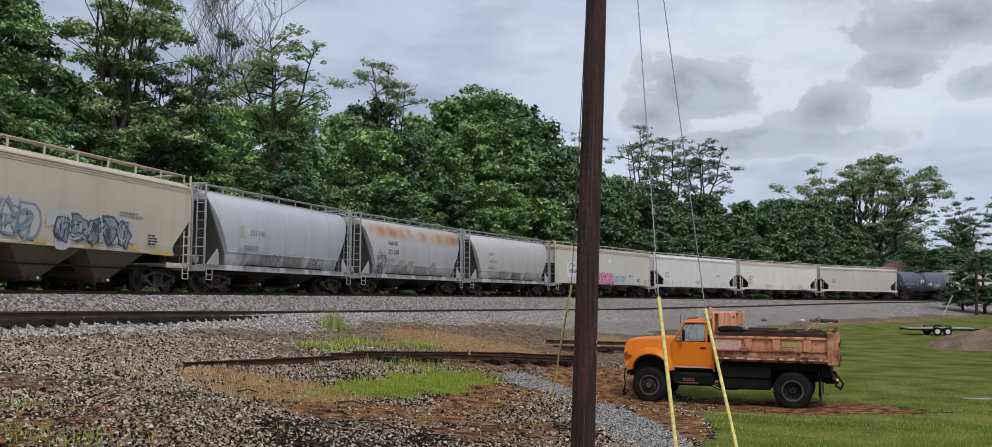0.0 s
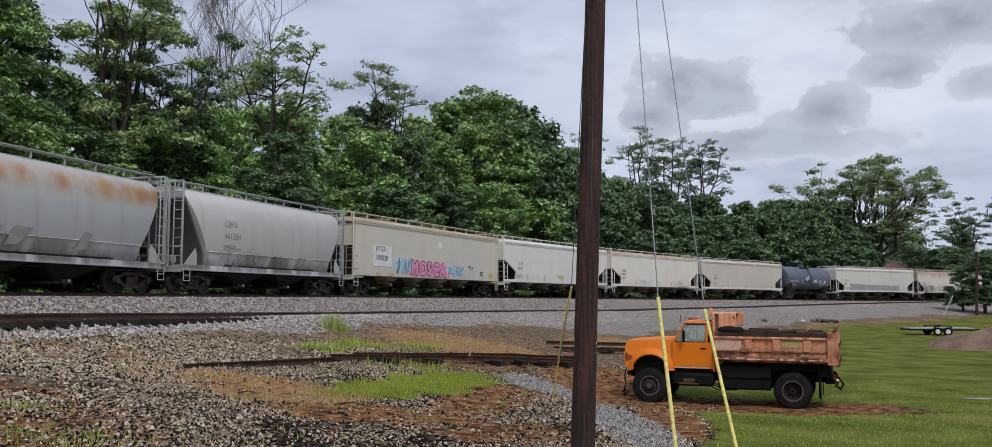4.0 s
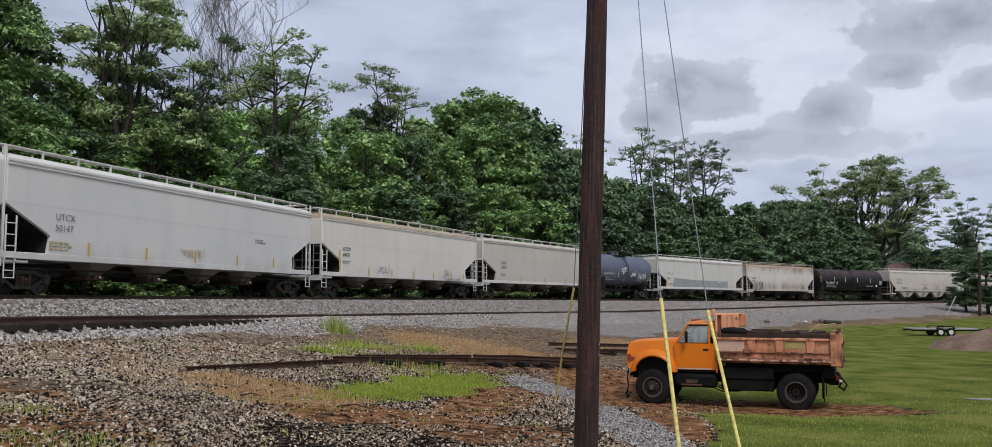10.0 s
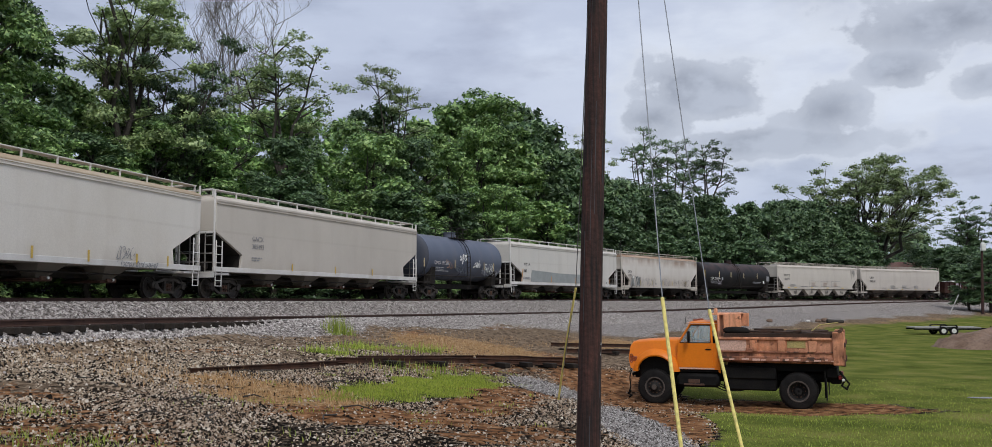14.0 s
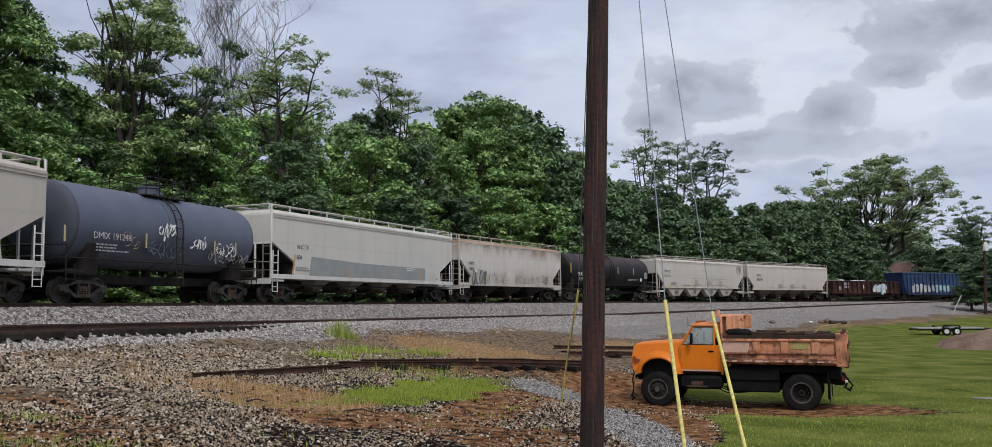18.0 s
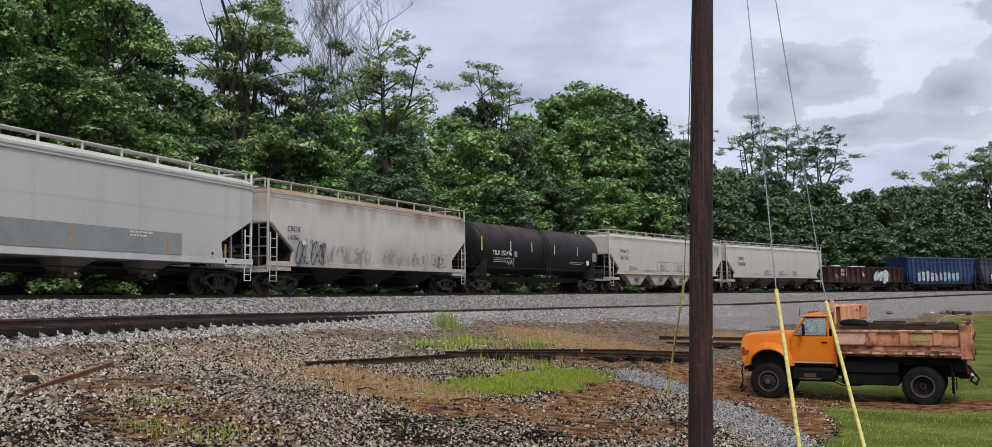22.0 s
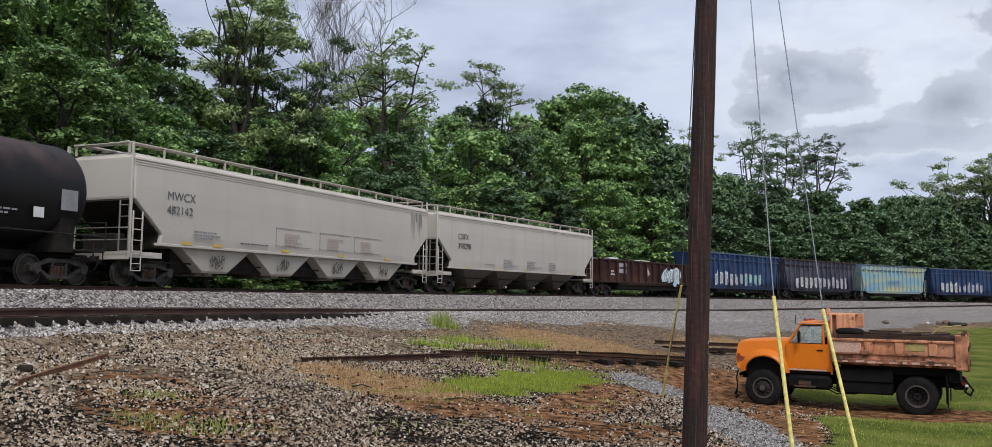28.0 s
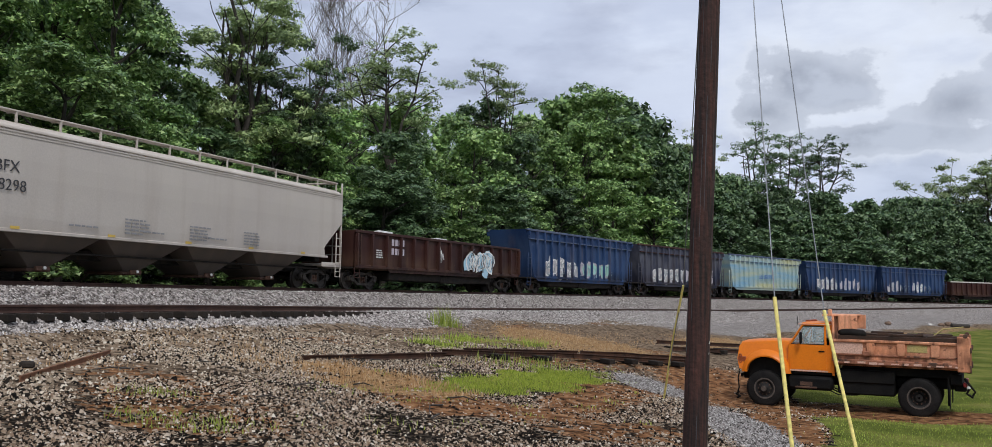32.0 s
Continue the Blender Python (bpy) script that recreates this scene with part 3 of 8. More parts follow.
def ground_material():
    m = bpy.data.materials.new("yard_ground")
    m.use_nodes = True
    n, l = m.node_tree.nodes, m.node_tree.links
    b = n["Principled BSDF"]
    b.inputs["Roughness"].default_value = 1.0
    b.inputs["Specular IOR Level"].default_value = 0.03
    co = n.new("ShaderNodeTexCoord").outputs["Object"]

    def noisy(s, d):
        t = n.new("ShaderNodeTexNoise")
        t.inputs["Scale"].default_value, t.inputs["Detail"].default_value = s, d
        l.new(co, t.inputs["Vector"])
        return t.outputs[0]

    def cells(s, out):
        t = n.new("ShaderNodeTexVoronoi")
        t.inputs["Scale"].default_value = s
        l.new(co, t.inputs["Vector"])
        return t.outputs[out]

    def ramp(f, stops):
        r = n.new("ShaderNodeValToRGB")
        el = r.color_ramp.elements
        while len(el) < len(stops):
            el.new(0.5)
        for e, (p, c) in zip(el, stops):
            e.position, e.color = p, (*c, 1)
        l.new(f, r.inputs[0])
        return r.outputs[0]

    def mix(f, a, c):
        x = n.new("ShaderNodeMix")
        x.data_type = "RGBA"
        for sock, v in ((x.inputs[0], f), (x.inputs[6], a), (x.inputs[7], c)):
            l.new(v, sock)
        return x.outputs[2]

    def calc(op, a, c):
        x = n.new("ShaderNodeMath")
        x.operation = op
        for i, v in enumerate((a, c)):
            if isinstance(v, (int, float)):
                x.inputs[i].default_value = v
            else:
                l.new(v, x.inputs[i])
        return x.outputs[0]

    def broken(mask, spread):
        f = calc("ADD", mask, calc("MULTIPLY", calc("SUBTRACT", noisy(3.5, 6), 0.5), spread))
        r = n.new("ShaderNodeMapRange")
        r.interpolation_type = "SMOOTHSTEP"
        r.inputs["From Min"].default_value, r.inputs["From Max"].default_value = 0.38, 0.62
        l.new(f, r.inputs["Value"])
        return r.outputs[0]

    at = n.new("ShaderNodeAttribute")
    at.attribute_name = "cover"
    ch = n.new("ShaderNodeSeparateColor")
    l.new(at.outputs["Color"], ch.inputs[0])
    sepc = n.new("ShaderNodeSeparateColor")
    l.new(cells(17, "Color"), sepc.inputs[0])
    stones = ramp(sepc.outputs[0], [(0.0, (0.004, 0.0035, 0.003)), (0.52, (0.016, 0.012, 0.009)), (0.64, (0.20, 0.138, 0.092)), (0.85, (0.40, 0.31, 0.22)), (1.0, (0.60, 0.52, 0.42))])
    # cinder soil, darkened further to paint the shade between the stones
    soil = ramp(noisy(2.2, 7), [(0.36, (0.004, 0.0035, 0.003)), (0.56, (0.020, 0.015, 0.011)), (0.78, (0.15, 0.10, 0.068))])
    yard = mix(ramp(noisy(1.1, 5), [(0.40, (0.15, 0.15, 0.15)), (0.62, (0.85, 0.85, 0.85))]), soil, stones)
    black = ramp(noisy(0.55, 6), [(0.50, (0, 0, 0)), (0.62, (0.8, 0.8, 0.8))])
    yard = mix(black, yard, ramp(noisy(14, 5), [(0.35, (0.008, 0.007, 0.006)), (0.7, (0.04, 0.031, 0.025))]))
    # further out the stones pack into even tan gravel
    hz = n.new("ShaderNodeSeparateXYZ")
    l.new(co, hz.inputs[0])
    deep = n.new("ShaderNodeMapRange")
    deep.inputs["From Min"].default_value, deep.inputs["From Max"].default_value = 25.0, 35.0
    l.new(hz.outputs[1], deep.inputs["Value"])
    tan = ramp(noisy(5.0, 9), [(0.34, (0.040, 0.030, 0.022)), (0.5, (0.225, 0.158, 0.105)), (0.68, (0.40, 0.305, 0.215))])
    # and so they do along the foot of the ballast slope
    foot = n.new("ShaderNodeMapRange")
    foot.inputs["From Min"].default_value, foot.inputs["From Max"].default_value = 12.2, 9.2
    l.new(calc("ADD", calc("MULTIPLY", hz.outputs[0], 0.974), calc("ADD", calc("MULTIPLY", hz.outputs[1], -0.224), 22.7)), foot.inputs["Value"])
    yard = mix(calc("MULTIPLY", calc("MAXIMUM", deep.outputs[0], foot.outputs[0]), 0.85), yard, tan)
    sepb = n.new("ShaderNodeSeparateColor")
    l.new(cells(19, "Color"), sepb.inputs[0])
    bal = ramp(sepb.outputs[0], [(0.0, (0.085, 0.073, 0.067)), (0.4, (0.28, 0.248, 0.230)), (0.75, (0.42, 0.382, 0.356)), (1.0, (0.60, 0.56, 0.53))])
    tone = n.new("ShaderNodeMix")
    tone.data_type, tone.blend_type = "RGBA", "MULTIPLY"
    tone.inputs[0].default_value = 1.0
    l.new(bal, tone.inputs[6])
    l.new(ramp(noisy(6.5, 10), [(0.36, (0.42, 0.40, 0.38)), (0.50, (0.95, 0.95, 0.95)), (0.66, (1.4, 1.39, 1.38))]), tone.inputs[7])
    bal = tone.outputs[2]
    grass = ramp(noisy(0.55, 12), [(0.28, (0.082, 0.104, 0.020)), (0.45, (0.130, 0.156, 0.032)), (0.58, (0.190, 0.204, 0.048)), (0.76, (0.27, 0.232, 0.088))])
    grain = ramp(noisy(30, 4), [(0.3, (0.78, 0.78, 0.78)), (0.7, (1.18, 1.18, 1.18))])
    gm = n.new("ShaderNodeMix")
    gm.data_type, gm.blend_type = "RGBA", "MULTIPLY"
    gm.inputs[0].default_value = 1.0
    l.new(grass, gm.inputs[6]), l.new(grain, gm.inputs[7])
    dirt = ramp(noisy(4.0, 9), [(0.32, (0.030, 0.017, 0.010)), (0.52, (0.27, 0.125, 0.056)), (0.74, (0.47, 0.27, 0.14))])
    straw = ramp(noisy(7, 9), [(0.32, (0.13, 0.078, 0.040)), (0.5, (0.40, 0.24, 0.11)), (0.72, (0.60, 0.43, 0.24))])
    col = mix(calc("MULTIPLY", broken(ch.outputs[2], 2.0), 0.9), yard, dirt)
    col = mix(calc("MULTIPLY", broken(at.outputs["Alpha"], 1.7), 0.75), col, straw)
    col = mix(broken(ch.outputs[0], 0.8), col, bal)
    col = mix(broken(ch.outputs[1], 1.5), col, gm.outputs[2])
    # leaf litter behind the track, with the woods' shade painted into its colour
    shaded_litter = n.new("ShaderNodeAttribute")
    shaded_litter.attribute_name = "woods"
    col = mix(shaded_litter.outputs["Fac"], col, ramp(noisy(3.0, 8), [(0.35, (0.010, 0.008, 0.006)), (0.6, (0.035, 0.027, 0.017)), (0.75, (0.040, 0.050, 0.018))]))
    l.new(col, b.inputs["Base Color"])
    bp = n.new("ShaderNodeBump")
    bp.inputs["Strength"].default_value, bp.inputs["Distance"].default_value = 1.0, 0.09
    h = calc("SUBTRACT", noisy(9, 8), calc("MULTIPLY", cells(17, "Distance"), 0.8))
    l.new(h, bp.inputs["Height"])
    l.new(bp.outputs[0], b.inputs["Normal"])
    return m


gx, gy = axis(-2500, 2500, -26, 34, 0.35, 1.12), axis(-1500, 3000, 8, 62, 0.35, 1.12)
mx, my = np.meshgrid(gx, gy)
mz = ground_z(mx, my)
ms, mo = track_coords(mx, my)
mz = mz - 0.30 * smooth(-3.6, -2.6, mo) * (1 - smooth(6.6, 7.6, mo)) * (ms < 315)
nx_, ny_ = len(gx), len(gy)
verts = np.stack([mx, my, mz], -1).reshape(-1, 3)
ii = np.arange(nx_ * ny_).reshape(ny_, nx_)
quads = np.stack([ii[:-1, :-1], ii[:-1, 1:], ii[1:, 1:], ii[1:, :-1]], -1).reshape(-1, 4)
gme = bpy.data.meshes.new("ground")
gme.from_pydata(verts.tolist(), [], quads.tolist())
gme.shade_smooth()
cover = gme.color_attributes.new("cover", "FLOAT_COLOR", "POINT")
cover.data.foreach_set("color", np.stack(ground_masks(verts[:, 0], verts[:, 1]), -1).astype(np.float32).ravel())
# mask of the woods floor that gets the painted shade
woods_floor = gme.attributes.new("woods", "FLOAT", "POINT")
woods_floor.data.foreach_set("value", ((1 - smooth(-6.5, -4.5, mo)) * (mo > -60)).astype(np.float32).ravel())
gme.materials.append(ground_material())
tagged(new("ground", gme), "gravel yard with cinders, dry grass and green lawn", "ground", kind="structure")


# the ballast bed: a strip along the curve that carries both tracks
bs = np.concatenate([np.arange(-60, 90, 0.6), np.arange(90, 316, 2.0)])
bo = np.concatenate([np.arange(-4.0, 8.2, 0.22)])
bx, by = np.zeros((len(bs), len(bo))), np.zeros((len(bs), len(bo)))
for i, s in enumerate(bs):
    x, y, a = along(s, 0)
    bx[i], by[i] = x + math.cos(a) * bo, y - math.sin(a) * bo
bz = ground_z(bx, by) + 0.02 * ripple(bx, by, 5.0) * (np.abs(bo)[None] > 1.6) * (bs[:, None] < 80)
bz[:, 0] -= 0.5
bz[:, -1] -= 0.4
ii = np.arange(len(bs) * len(bo)).reshape(len(bs), len(bo))
bme = bpy.data.meshes.new("ballast_bed")
bv = np.stack([bx, by, bz], -1).reshape(-1, 3)
bme.from_pydata(bv.tolist(), [], np.stack([ii[:-1, :-1], ii[:-1, 1:], ii[1:, 1:], ii[1:, :-1]], -1).reshape(-1, 4).tolist())
bme.shade_smooth()
cover = bme.color_attributes.new("cover", "FLOAT_COLOR", "POINT")
cover.data.foreach_set("color", np.stack(ground_masks(bv[:, 0], bv[:, 1]), -1).astype(np.float32).ravel())
bme.materials.append(gme.materials[0])
tagged(new("ballast_bed", bme), "raised bed of grey crushed stone under the tracks", "ballast", kind="structure")


def gz(x, y):
    return float(ground_z(np.array([x]), np.array([y]))[0])


# ---------------------------------------------------------------- tracks
RAIL_PROFILE = [(-0.07, -0.17), (0.07, -0.17), (0.07, -0.155), (0.012, -0.13), (0.012, -0.045), (0.036, -0.03), (0.036, -0.004), (0.028, 0.0),
                (-0.028, 0.0), (-0.036, -0.004), (-0.036, -0.03), (-0.012, -0.045), (-0.012, -0.13), (-0.07, -0.155)]


def rail_geo(s0, s1, step, offset, height):
    g, rings = Geo(), []
    for s in np.arange(s0, s1 + 0.01, step):
        x, y, a = along(s, 0)
        o = float(offset(s))
        z = float(height(s))
        rings.append([(x + math.cos(a) * (o + p), y - math.sin(a) * (o + p), z + q) for p, q in RAIL_PROFILE])
    return g.loft(rings)


for label, offs, hgt, end, seg, cat in (
        ("main railway track with rusty rails on grey ballast", lambda s: 0.0, main_z, 310, 4.0, "track"),
        ("rusty siding track on dark timber ties beside the main line", siding_off, siding_z, 200, 3.0, "track")):
    tr = tagged(thing("railway_track", label, cat), kind="structure")
    for side in (-0.755, 0.755):
        part("rail", rail_geo(-40, end, seg, lambda s, k=side, f=offs: f(s) + k, hgt), RAIL_TOP, tr, smooth=30)
    tie = Geo().box(0, 0, 0, 0.23, 2.6, 0.18, 0.015).mesh("tie")
    near = range(0, 150) if offs is siding_off else range(0, 110)
    rng = random.Random(5)
    for i in near:
        s = -4 + i * 0.52 + rng.uniform(-0.04, 0.04)
        x, y, a = along(s, float(offs(s)))
        part("tie", tie, TIE_WOOD, tr, at=pose(x, y, float(hgt(s)) - 0.17 - 0.09 + rng.uniform(-0.015, 0.0), 0, 0, 90 - math.degrees(a) + rng.uniform(-2, 2)))
    rest = Geo()
    for i in range(150 if offs is siding_off else 110, 400):
        s = -4 + i * 0.52
        if s < end - 4:
            x, y, a = along(s, float(offs(s)))
            rest.box(0, 0, 0, 0.23, 2.6, 0.18, 0, pose(x, y, float(hgt(s)) - 0.255, 0, 0, 90 - math.degrees(a)))
    tagged(part("far_ties", rest, TIE_WOOD, tr, smooth=None), kind="stuff")

# ---------------------------------------------------------------- the train


def paint(name, c1, c2, rust=0.25, spot=None, spot_at=0.66, rough=0.6, spec=0.25, bands=None, foot=0.4):
    dirt = ((1.0, 1.62, 0.3, rust_mix(c1), foot, 1.3), (4.2, 4.9, 0.25, rust_mix(c1), foot, 0.9))
    return mat(name, c1, c2, 0.45, 22, rough, 0.0, bump=0.05, dist=0.004, grain=0.05, streak=rust_mix(c1), amount=rust, spots=spot, spot_scale=2.2, spot_at=spot_at, stretch=(1, 1, 0.6), spec=spec, bands=dirt if bands is None else bands)


def rust_mix(c):
    return tuple(0.45 * a + 0.55 * b for a, b in zip(c, (0.20, 0.13, 0.08)))


P_BEIGE = paint("beige_hopper_paint", (0.60, 0.52, 0.42), (0.54, 0.47, 0.375), 0.3)
SILVER_DIRT = ((1.0, 1.80, 0.10, (0.17, 0.15, 0.135), 0.85, 1.1), (1.0, 1.45, 0.15, (0.13, 0.105, 0.09), 0.7, 2.2))
P_SILVER_GEAR = paint("grimy_grey_end_frames", (0.35, 0.355, 0.365), (0.41, 0.415, 0.42), 0.5)
# end ladders and rails: shade between the cars is put into this paint
END_GEAR = paint("shaded_end_ladder_paint", (0.20, 0.19, 0.178), (0.26, 0.25, 0.235), 0.5)
# barrel end sheets: grime plus the recess shade, both in the colour
END_GREY = paint("shaded_grimy_end_sheet", (0.055, 0.056, 0.058), (0.09, 0.088, 0.086), 0.4)
P_SILVER = paint("dull_silver_grey_paint", (0.47, 0.48, 0.52), (0.54, 0.55, 0.585), 0.35, rough=0.38, spec=0.4, bands=SILVER_DIRT)
P_SILVER_RUST = mat("silver_grey_paint_with_orange_rust", (0.44, 0.445, 0.45), (0.50, 0.505, 0.51), 0.45, 22, 0.5, bump=0.05, dist=0.004, grain=0.05, streak=(0.30, 0.275, 0.24), amount=0.4, stretch=(1, 1, 0.6), bands=((3.35, 4.12, 0.22, (0.42, 0.27, 0.14), 0.95, 0.62), (3.5, 4.1, 0.22, (0.34, 0.15, 0.055), 0.9, 1.1), (1.0, 1.80, 0.10, (0.20, 0.175, 0.15), 0.8, 1.1), (1.0, 1.45, 0.15, (0.13, 0.105, 0.09), 0.6, 2.2)))
P_CREAM = paint("cream_hopper_paint", (0.59, 0.540, 0.455), (0.535, 0.515, 0.475), 0.18)
P_WHITE = paint("off_white_hopper_paint", (0.680, 0.657, 0.628), (0.612, 0.602, 0.585), 0.1)
P_WHITE_TAN = paint("off_white_paint_with_tan_stains", (0.705, 0.669, 0.618), (0.646, 0.601, 0.539), 0.14)
P_LGREY = paint("light_grey_hopper_paint", (0.545, 0.500, 0.446), (0.493, 0.450, 0.402), 0.14)
P_RUSTY = paint("light_grey_paint_with_brown_rust", (0.62, 0.58, 0.535), (0.56, 0.515, 0.47), 0.25, bands=((3.5, 4.2, 0.3, (0.27, 0.175, 0.12), 0.8, 0.6), (1.0, 2.2, 0.45, (0.30, 0.225, 0.17), 0.55, 0.8)))
P_TAN_ROOF = paint("tan_dusty_roof", (0.42, 0.33, 0.23), (0.50, 0.43, 0.34), 0.5)
P_TANK = paint("dark_blue_grey_tank_paint", (0.082, 0.097, 0.140), (0.108, 0.125, 0.170), 0.25, rough=0.5, spec=0.35)
# the band paints a reddish reflection along the top of the black tank
P_BLACK = paint("black_tank_paint", (0.007, 0.007, 0.008), (0.013, 0.012, 0.012), 0.1, rough=0.5, spec=0.22, bands=((3.45, 4.5, 0.35, (0.075, 0.042, 0.036), 0.9, 1.0),))
# darker copy of the shell paint: the heads' shading is in the colour
TANK_HEAD = paint("shaded_tank_end_paint", (0.050, 0.058, 0.080), (0.066, 0.074, 0.098), 0.3, spec=0.25)
P_GON = paint("brown_gondola_paint", (0.046, 0.015, 0.012), (0.028, 0.011, 0.010), 0.3, spot=(0.075, 0.04, 0.028))
P_BLUE = paint("dark_blue_gondola_paint", (0.008, 0.024, 0.078), (0.026, 0.062, 0.155), 0.5, spot=(0.12, 0.15, 0.21), spot_at=0.68, bands=((1.6, 3.6, 0.5, (0.09, 0.13, 0.21), 0.30, 1.8), (0.8, 1.5, 0.3, (0.02, 0.022, 0.03), 0.8, 1.3)))
P_CHORD = paint("worn_pale_blue_chord_paint", (0.055, 0.085, 0.16), (0.09, 0.11, 0.16), 0.4)
P_BLUE_GREY = paint("blue_grey_faded_gondola_paint", (0.058, 0.062, 0.092), (0.020, 0.026, 0.052), 0.4, bands=((1.8, 3.8, 0.5, (0.14, 0.14, 0.16), 0.5, 2.4), (0.8, 1.5, 0.3, (0.04, 0.03, 0.03), 0.8, 1.3)))
P_MURAL = mat("pale_blue_and_yellow_mural_paint", (0.46, 0.47, 0.30), (0.20, 0.37, 0.50), 0.5, 20, 0.6, stretch=(0.3, 0.3, 2.2), grain=0.1, bump=0.05)
P_SPRAY = [mat("spray_paint_" + nm, c, tuple(min(1, q * 1.25) for q in c), 3, 25, 0.6, bump=0, grain=0.1) for nm, c in (
    ("pink", (0.64, 0.23, 0.36)), ("sky_blue", (0.33, 0.50, 0.60)), ("mint", (0.30, 0.55, 0.47)), ("white", (0.68, 0.68, 0.66)),
    ("charcoal", (0.06, 0.07, 0.085)), ("lilac_grey", (0.42, 0.38, 0.43)), ("orange_brown", (0.45, 0.24, 0.10)))]
PINK, SKYBLUE, MINT, SPRAYWHITE, CHARCOAL, LILAC, OCHRE = P_SPRAY

SHARED = {}


def shared(key, make):
    if key not in SHARED:
        SHARED[key] = make()
    return SHARED[key]


def wheelset_mesh():
    g = Geo()
    for sy in (-1, 1):
        prof = [(0.68, 0.10), (0.68, 0.475), (0.715, 0.485), (0.73, 0.455), (0.80, 0.448), (0.805, 0.39), (0.77, 0.37), (0.765, 0.17), (0.82, 0.15), (0.82, 0.10)]
        n = 20
        g.loft([[(r * math.cos(2 * math.pi * i / n), sy * w, r * math.sin(2 * math.pi * i / n)) for i in range(n)] for w, r in prof])
        # plate holes give the turning something to show
        for i in range(3):
            t = 2 * math.pi * i / 3
            g.cyl((0.27 * math.cos(t), sy * 0.762, 0.27 * math.sin(t)), (0.27 * math.cos(t), sy * 0.785, 0.27 * math.sin(t)), 0.035, 6)
    g.cyl((0, -1.0, 0), (0, 1.0, 0), 0.085, 10)
    return g.mesh("wheelset", 35)


def rim_mesh():
    n = 24
    return Geo().loft([[(r * math.cos(2 * math.pi * i / n), w, r * math.sin(2 * math.pi * i / n)) for i in range(n)] for w, r in ((-0.006, 0.425), (0.006, 0.428), (0.006, 0.446), (-0.006, 0.447))], False).mesh("worn_rim", 35)


def side_frame_mesh():
    g = Geo()
    out = [(-1.12, 0.58), (-1.05, 0.66), (-0.72, 0.66), (-0.42, 0.80), (0.42, 0.80), (0.72, 0.66), (1.05, 0.66), (1.12, 0.58), (1.08, 0.40), (0.78, 0.42),
           (0.42, 0.19), (-0.42, 0.19), (-0.78, 0.42), (-1.08, 0.40)]
    inn = [(-0.78, 0.56), (-0.74, 0.585), (-0.66, 0.60), (-0.40, 0.68), (0.40, 0.68), (0.66, 0.60), (0.74, 0.585), (0.78, 0.56), (0.74, 0.52), (0.68, 0.47),
           (0.38, 0.29), (-0.38, 0.29), (-0.68, 0.47), (-0.74, 0.52)]
    n = len(out)
    for k, (oy, iy) in enumerate(((-0.07, 0.07),)):
        a = [(x, oy, z) for x, z in out] + [(x, oy, z) for x, z in inn]
        b = [(x, iy, z) for x, z in out] + [(x, iy, z) for x, z in inn]
        f = []
        for i in range(n):
            j = (i + 1) % n
            f += [(i, j, n + j, n + i), (2 * n + i, 3 * n + i, 3 * n + j, 2 * n + j), (i, 2 * n + i, 2 * n + j, j), (n + i, n + j, 3 * n + j, 3 * n + i)]
        g.add(a + b, f)
    for x in (-0.26, 0.26):
        g.box(x, 0, 0.48, 0.10, 0.13, 0.42, 0.02)
    for x in (-0.89, 0.89):
        g.cyl((x, -0.13, 0.47), (x, 0.10, 0.47), 0.13, 12)
    return g.mesh("side_frame", 35)


def spring_mesh():
    """One coil spring, its coils as ridges of one turned shape."""
    prof = [(0.28, 0.01)]
    for k in range(5):
        prof += [(0.29 + k * 0.06, 0.060), (0.32 + k * 0.06, 0.062), (0.335 + k * 0.06, 0.040)]
    prof.append((0.60, 0.01))
    return Geo().loft([[(r * math.cos(2 * math.pi * i / 8), r * math.sin(2 * math.pi * i / 8), z) for i in range(8)] for z, r in prof]).mesh("spring", 30)


def bogie(car, x):
    b = part("bogie", shared("bolster", lambda: Geo().box(0, 0, 0.60, 0.36, 2.0, 0.26, 0.04).box(0, 0, 0.76, 0.5, 0.5, 0.16, 0.03).mesh("bogie", 30)), STEEL_DARK, car, "grimy cast-steel bogie", at=pose(x, 0, 0))
    for y in (-1.0, 1.0):
        part("side_frame", shared("sf", side_frame_mesh), GREY_STEEL, b, at=pose(0, y, 0))
        for x in (-0.14, 0.0, 0.14):
            part("spring", shared("spr", spring_mesh), STEEL_RUST, b, at=pose(x, y, 0))
    for wx in (-0.89, 0.89):
        w = part("wheelset", shared("ws", wheelset_mesh), WHEEL_STEEL, b, at=pose(wx, 0, 0.457))
        WHEELS.append(w)
        for sy in (-1, 1):
            part("worn_rim", shared("rim", rim_mesh), WHEEL_BRIGHT, w, at=pose(0, sy * 0.81, 0))
    return b


GREY_STEEL = mat("dusty_cast_steel", (0.026, 0.023, 0.021), (0.062, 0.053, 0.046), 4, 30, 0.8, 0.1, vary=0.3, spec=0.25)
WHEELS = []


def ladder_mesh(z0, z1, w=0.42, step=0.38):
    g = Geo()
    for x in (-w / 2, w / 2):
        g.box(x, 0, (z0 + z1) / 2, 0.055, 0.04, z1 - z0, 0.008)
    z = z0 + 0.12
    while z < z1 - 0.05:
        g.cyl((-w / 2, -0.02, z), (w / 2, -0.02, z), 0.016, 6)
        z += step
    return g.mesh("ladder", 40)


